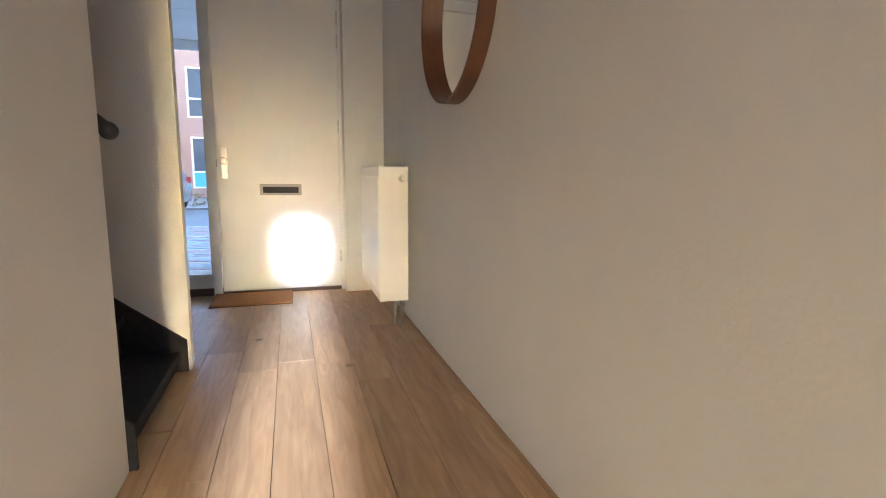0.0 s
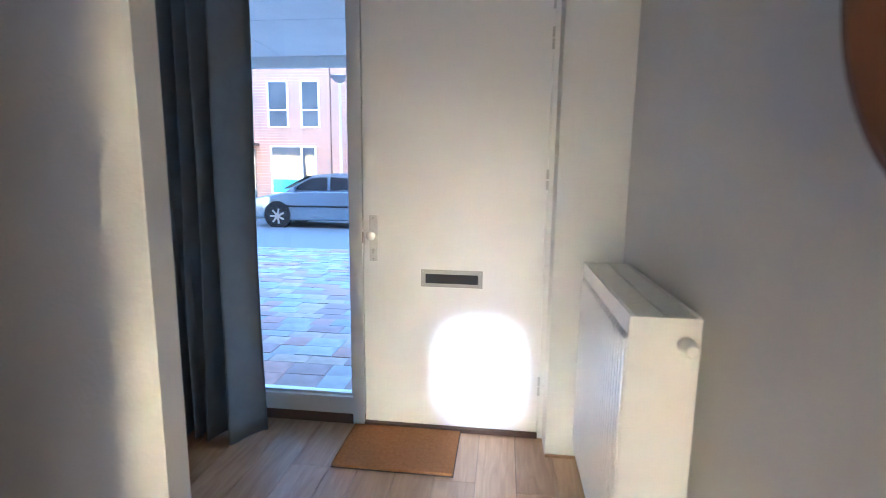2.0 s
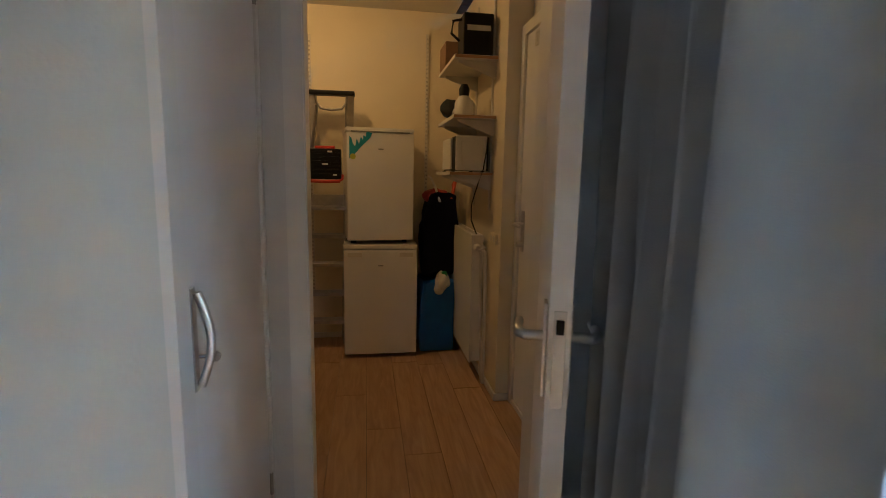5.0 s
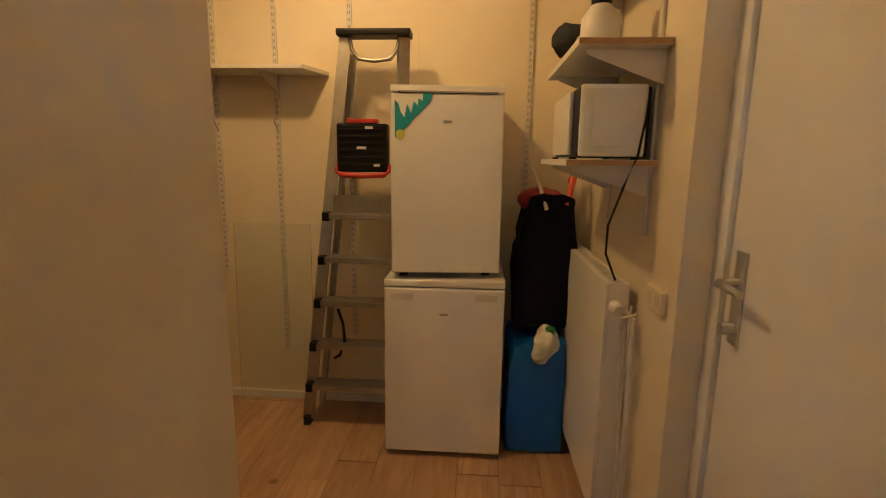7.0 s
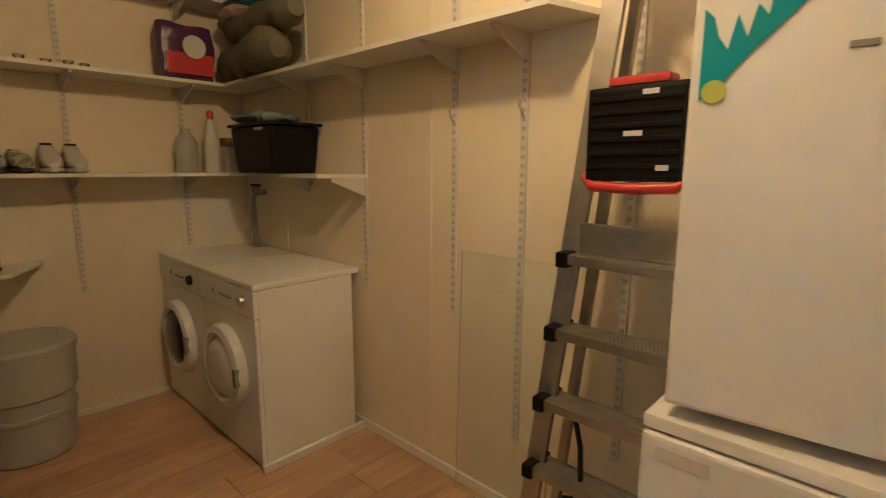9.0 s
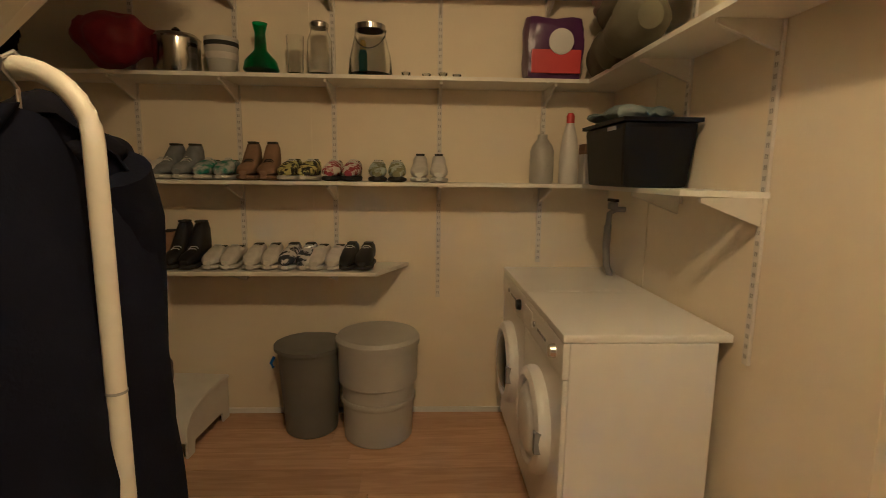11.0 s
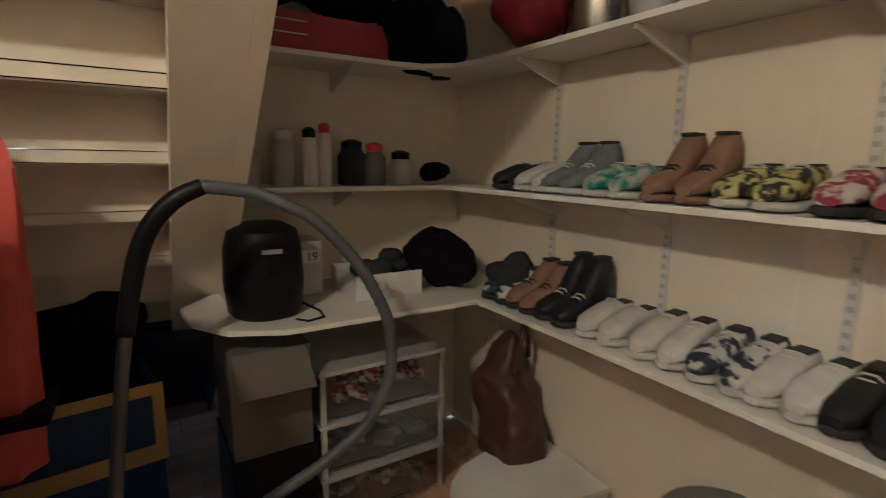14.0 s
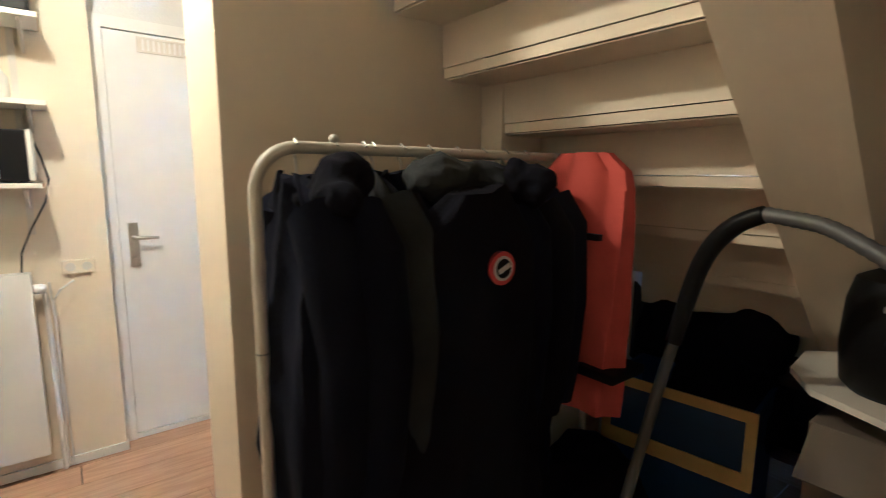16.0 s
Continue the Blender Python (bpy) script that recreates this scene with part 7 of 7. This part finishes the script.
def lay(u0, u1, v0, v1, along_y):
    """Rows of planks; u is along the planks, v across them."""
    v, i = v0, 0
    while v < v1 - 0.01:
        w = min(PW, v1 - v)
        u = u0 - rng.uniform(0.0, 1.2)
        while u < u1 - 0.02:
            ln = rng.choice((1.2, 1.5, 1.8, 1.85))
            a, b = max(u, u0), min(u + ln, u1)
            if b - a > 0.05:
                ob = new("plank", plank_mesh(b - a, w))
                ob.parent = floor_ob
                if along_y:
                    ob.matrix_world = pose(v + w, a, 0, 0, 0, 90)
                else:
                    ob.matrix_world = pose(a, v, 0)
            u += ln
        v += w


lay(-7.2, 0.0, -0.855, 0.345, True)
lay(-3.2, 0.0, -1.92, -0.856, True)
lay(-5.10, -1.921, -3.67, 0.21, False)

# ---- pavers before the house ----
def paver_mat():
    m = bpy.data.materials.new("mixed_pavers")
    m.use_nodes = True
    nt = m.node_tree
    bs = nt.nodes["Principled BSDF"]
    bs.inputs["Roughness"].default_value = 0.8
    inf = nt.nodes.new("ShaderNodeObjectInfo")
    geo = nt.nodes.new("ShaderNodeNewGeometry")
    ad = nt.nodes.new("ShaderNodeMath")
    ad.operation = "ADD"
    nt.links.new(inf.outputs["Random"], ad.inputs[0])
    nt.links.new(geo.outputs["Random Per Island"], ad.inputs[1])
    fr = nt.nodes.new("ShaderNodeMath")
    fr.operation = "FRACT"
    nt.links.new(ad.outputs[0], fr.inputs[0])
    ra = nt.nodes.new("ShaderNodeValToRGB")
    ra.color_ramp.interpolation = "CONSTANT"
    cols = ((0.33, 0.32, 0.32), (0.44, 0.27, 0.22), (0.38, 0.35, 0.34), (0.48, 0.37, 0.29), (0.35, 0.25, 0.23), (0.42, 0.40, 0.39))
    for i, c in enumerate(cols):
        e = ra.color_ramp.elements[i] if i < 2 else ra.color_ramp.elements.new(i / 6)
        e.position, e.color = i / 6, (*c, 1)
    nt.links.new(fr.outputs[0], ra.inputs[0])
    co = nt.nodes.new("ShaderNodeTexCoord")
    no = nt.nodes.new("ShaderNodeTexNoise")
    no.inputs["Scale"].default_value, no.inputs["Detail"].default_value = 5.0, 8
    nt.links.new(co.outputs["Object"], no.inputs["Vector"])
    rr = nt.nodes.new("ShaderNodeMapRange")
    rr.inputs[1].default_value, rr.inputs[2].default_value, rr.inputs[3].default_value, rr.inputs[4].default_value = 0.3, 0.7, 0.75, 1.2
    nt.links.new(no.outputs[0], rr.inputs[0])
    hs = nt.nodes.new("ShaderNodeHueSaturation")
    nt.links.new(ra.outputs[0], hs.inputs["Color"])
    nt.links.new(rr.outputs[0], hs.inputs["Value"])
    nt.links.new(hs.outputs[0], bs.inputs["Base Color"])
    bp = nt.nodes.new("ShaderNodeBump")
    bp.inputs["Strength"].default_value, bp.inputs["Distance"].default_value = 0.5, 0.004
    nt.links.new(no.outputs[0], bp.inputs["Height"])
    nt.links.new(bp.outputs[0], bs.inputs["Normal"])
    return m


M_PAVER = paver_mat()
near = solid("paving", boxes((-14, 6, 0.352, 6.379, -0.1295, -0.098)), M_GROUND, "mixed red and grey concrete pavers before the house", "pavement", "structure")
sizes = ((0.30, 0.20), (0.20, 0.20), (0.20, 0.15))
pm = [mesh("paver", bx(bmesh.new(), 0.002, a - 0.002, 0.002, b - 0.002, -0.05, 0.0, 0.005), M_PAVER) for a, b in sizes]
pm2 = mesh("paver", bx(bmesh.new(), 0.002, 0.298, 0.002, 0.148, -0.05, 0.0, 0.005), M_PAVER)
rest = bmesh.new()
count, y, row = 0, 0.36, 0
while y < 6.2:
    d = 0.20 if row % 3 else 0.15
    x = -13.9 + rng.uniform(0, 0.2)
    while x < 5.7:
        if d == 0.20:
            k = rng.choice((0, 0, 1))
            w, me = sizes[k][0], pm[k]
        else:
            k = rng.choice((0, 0, 1))
            w, me = (0.30, pm2) if k == 0 else (0.20, pm[2])
        z = -0.045 + rng.uniform(-0.004, 0.003)
        if -3.6 < x < -0.7 and y < 3.9 and count < 290:
            ob = new("paver", me)
            ob.parent = near
            ob.matrix_world = pose(x, y, z, rng.uniform(-0.5, 0.5), rng.uniform(-0.5, 0.5), 0)
            count += 1
        else:
            vs = [rest.verts.new(p) for p in ((x + 0.003, y + 0.003, z - 0.05), (x + w - 0.003, y + 0.003, z - 0.05), (x + w - 0.003, y + d - 0.003, z - 0.05), (x + 0.003, y + d - 0.003, z - 0.05), (x + 0.006, y + 0.006, z), (x + w - 0.006, y + 0.006, z), (x + w - 0.006, y + d - 0.006, z), (x + 0.006, y + d - 0.006, z))]
            rest.faces.new(vs[4:])
            for i in range(4):
                rest.faces.new((vs[i], vs[(i + 1) % 4], vs[4 + (i + 1) % 4], vs[4 + i]))
        x += w
    y += d
    row += 1
tagged(part("paver_rest", rest, M_PAVER, near), kind="stuff")
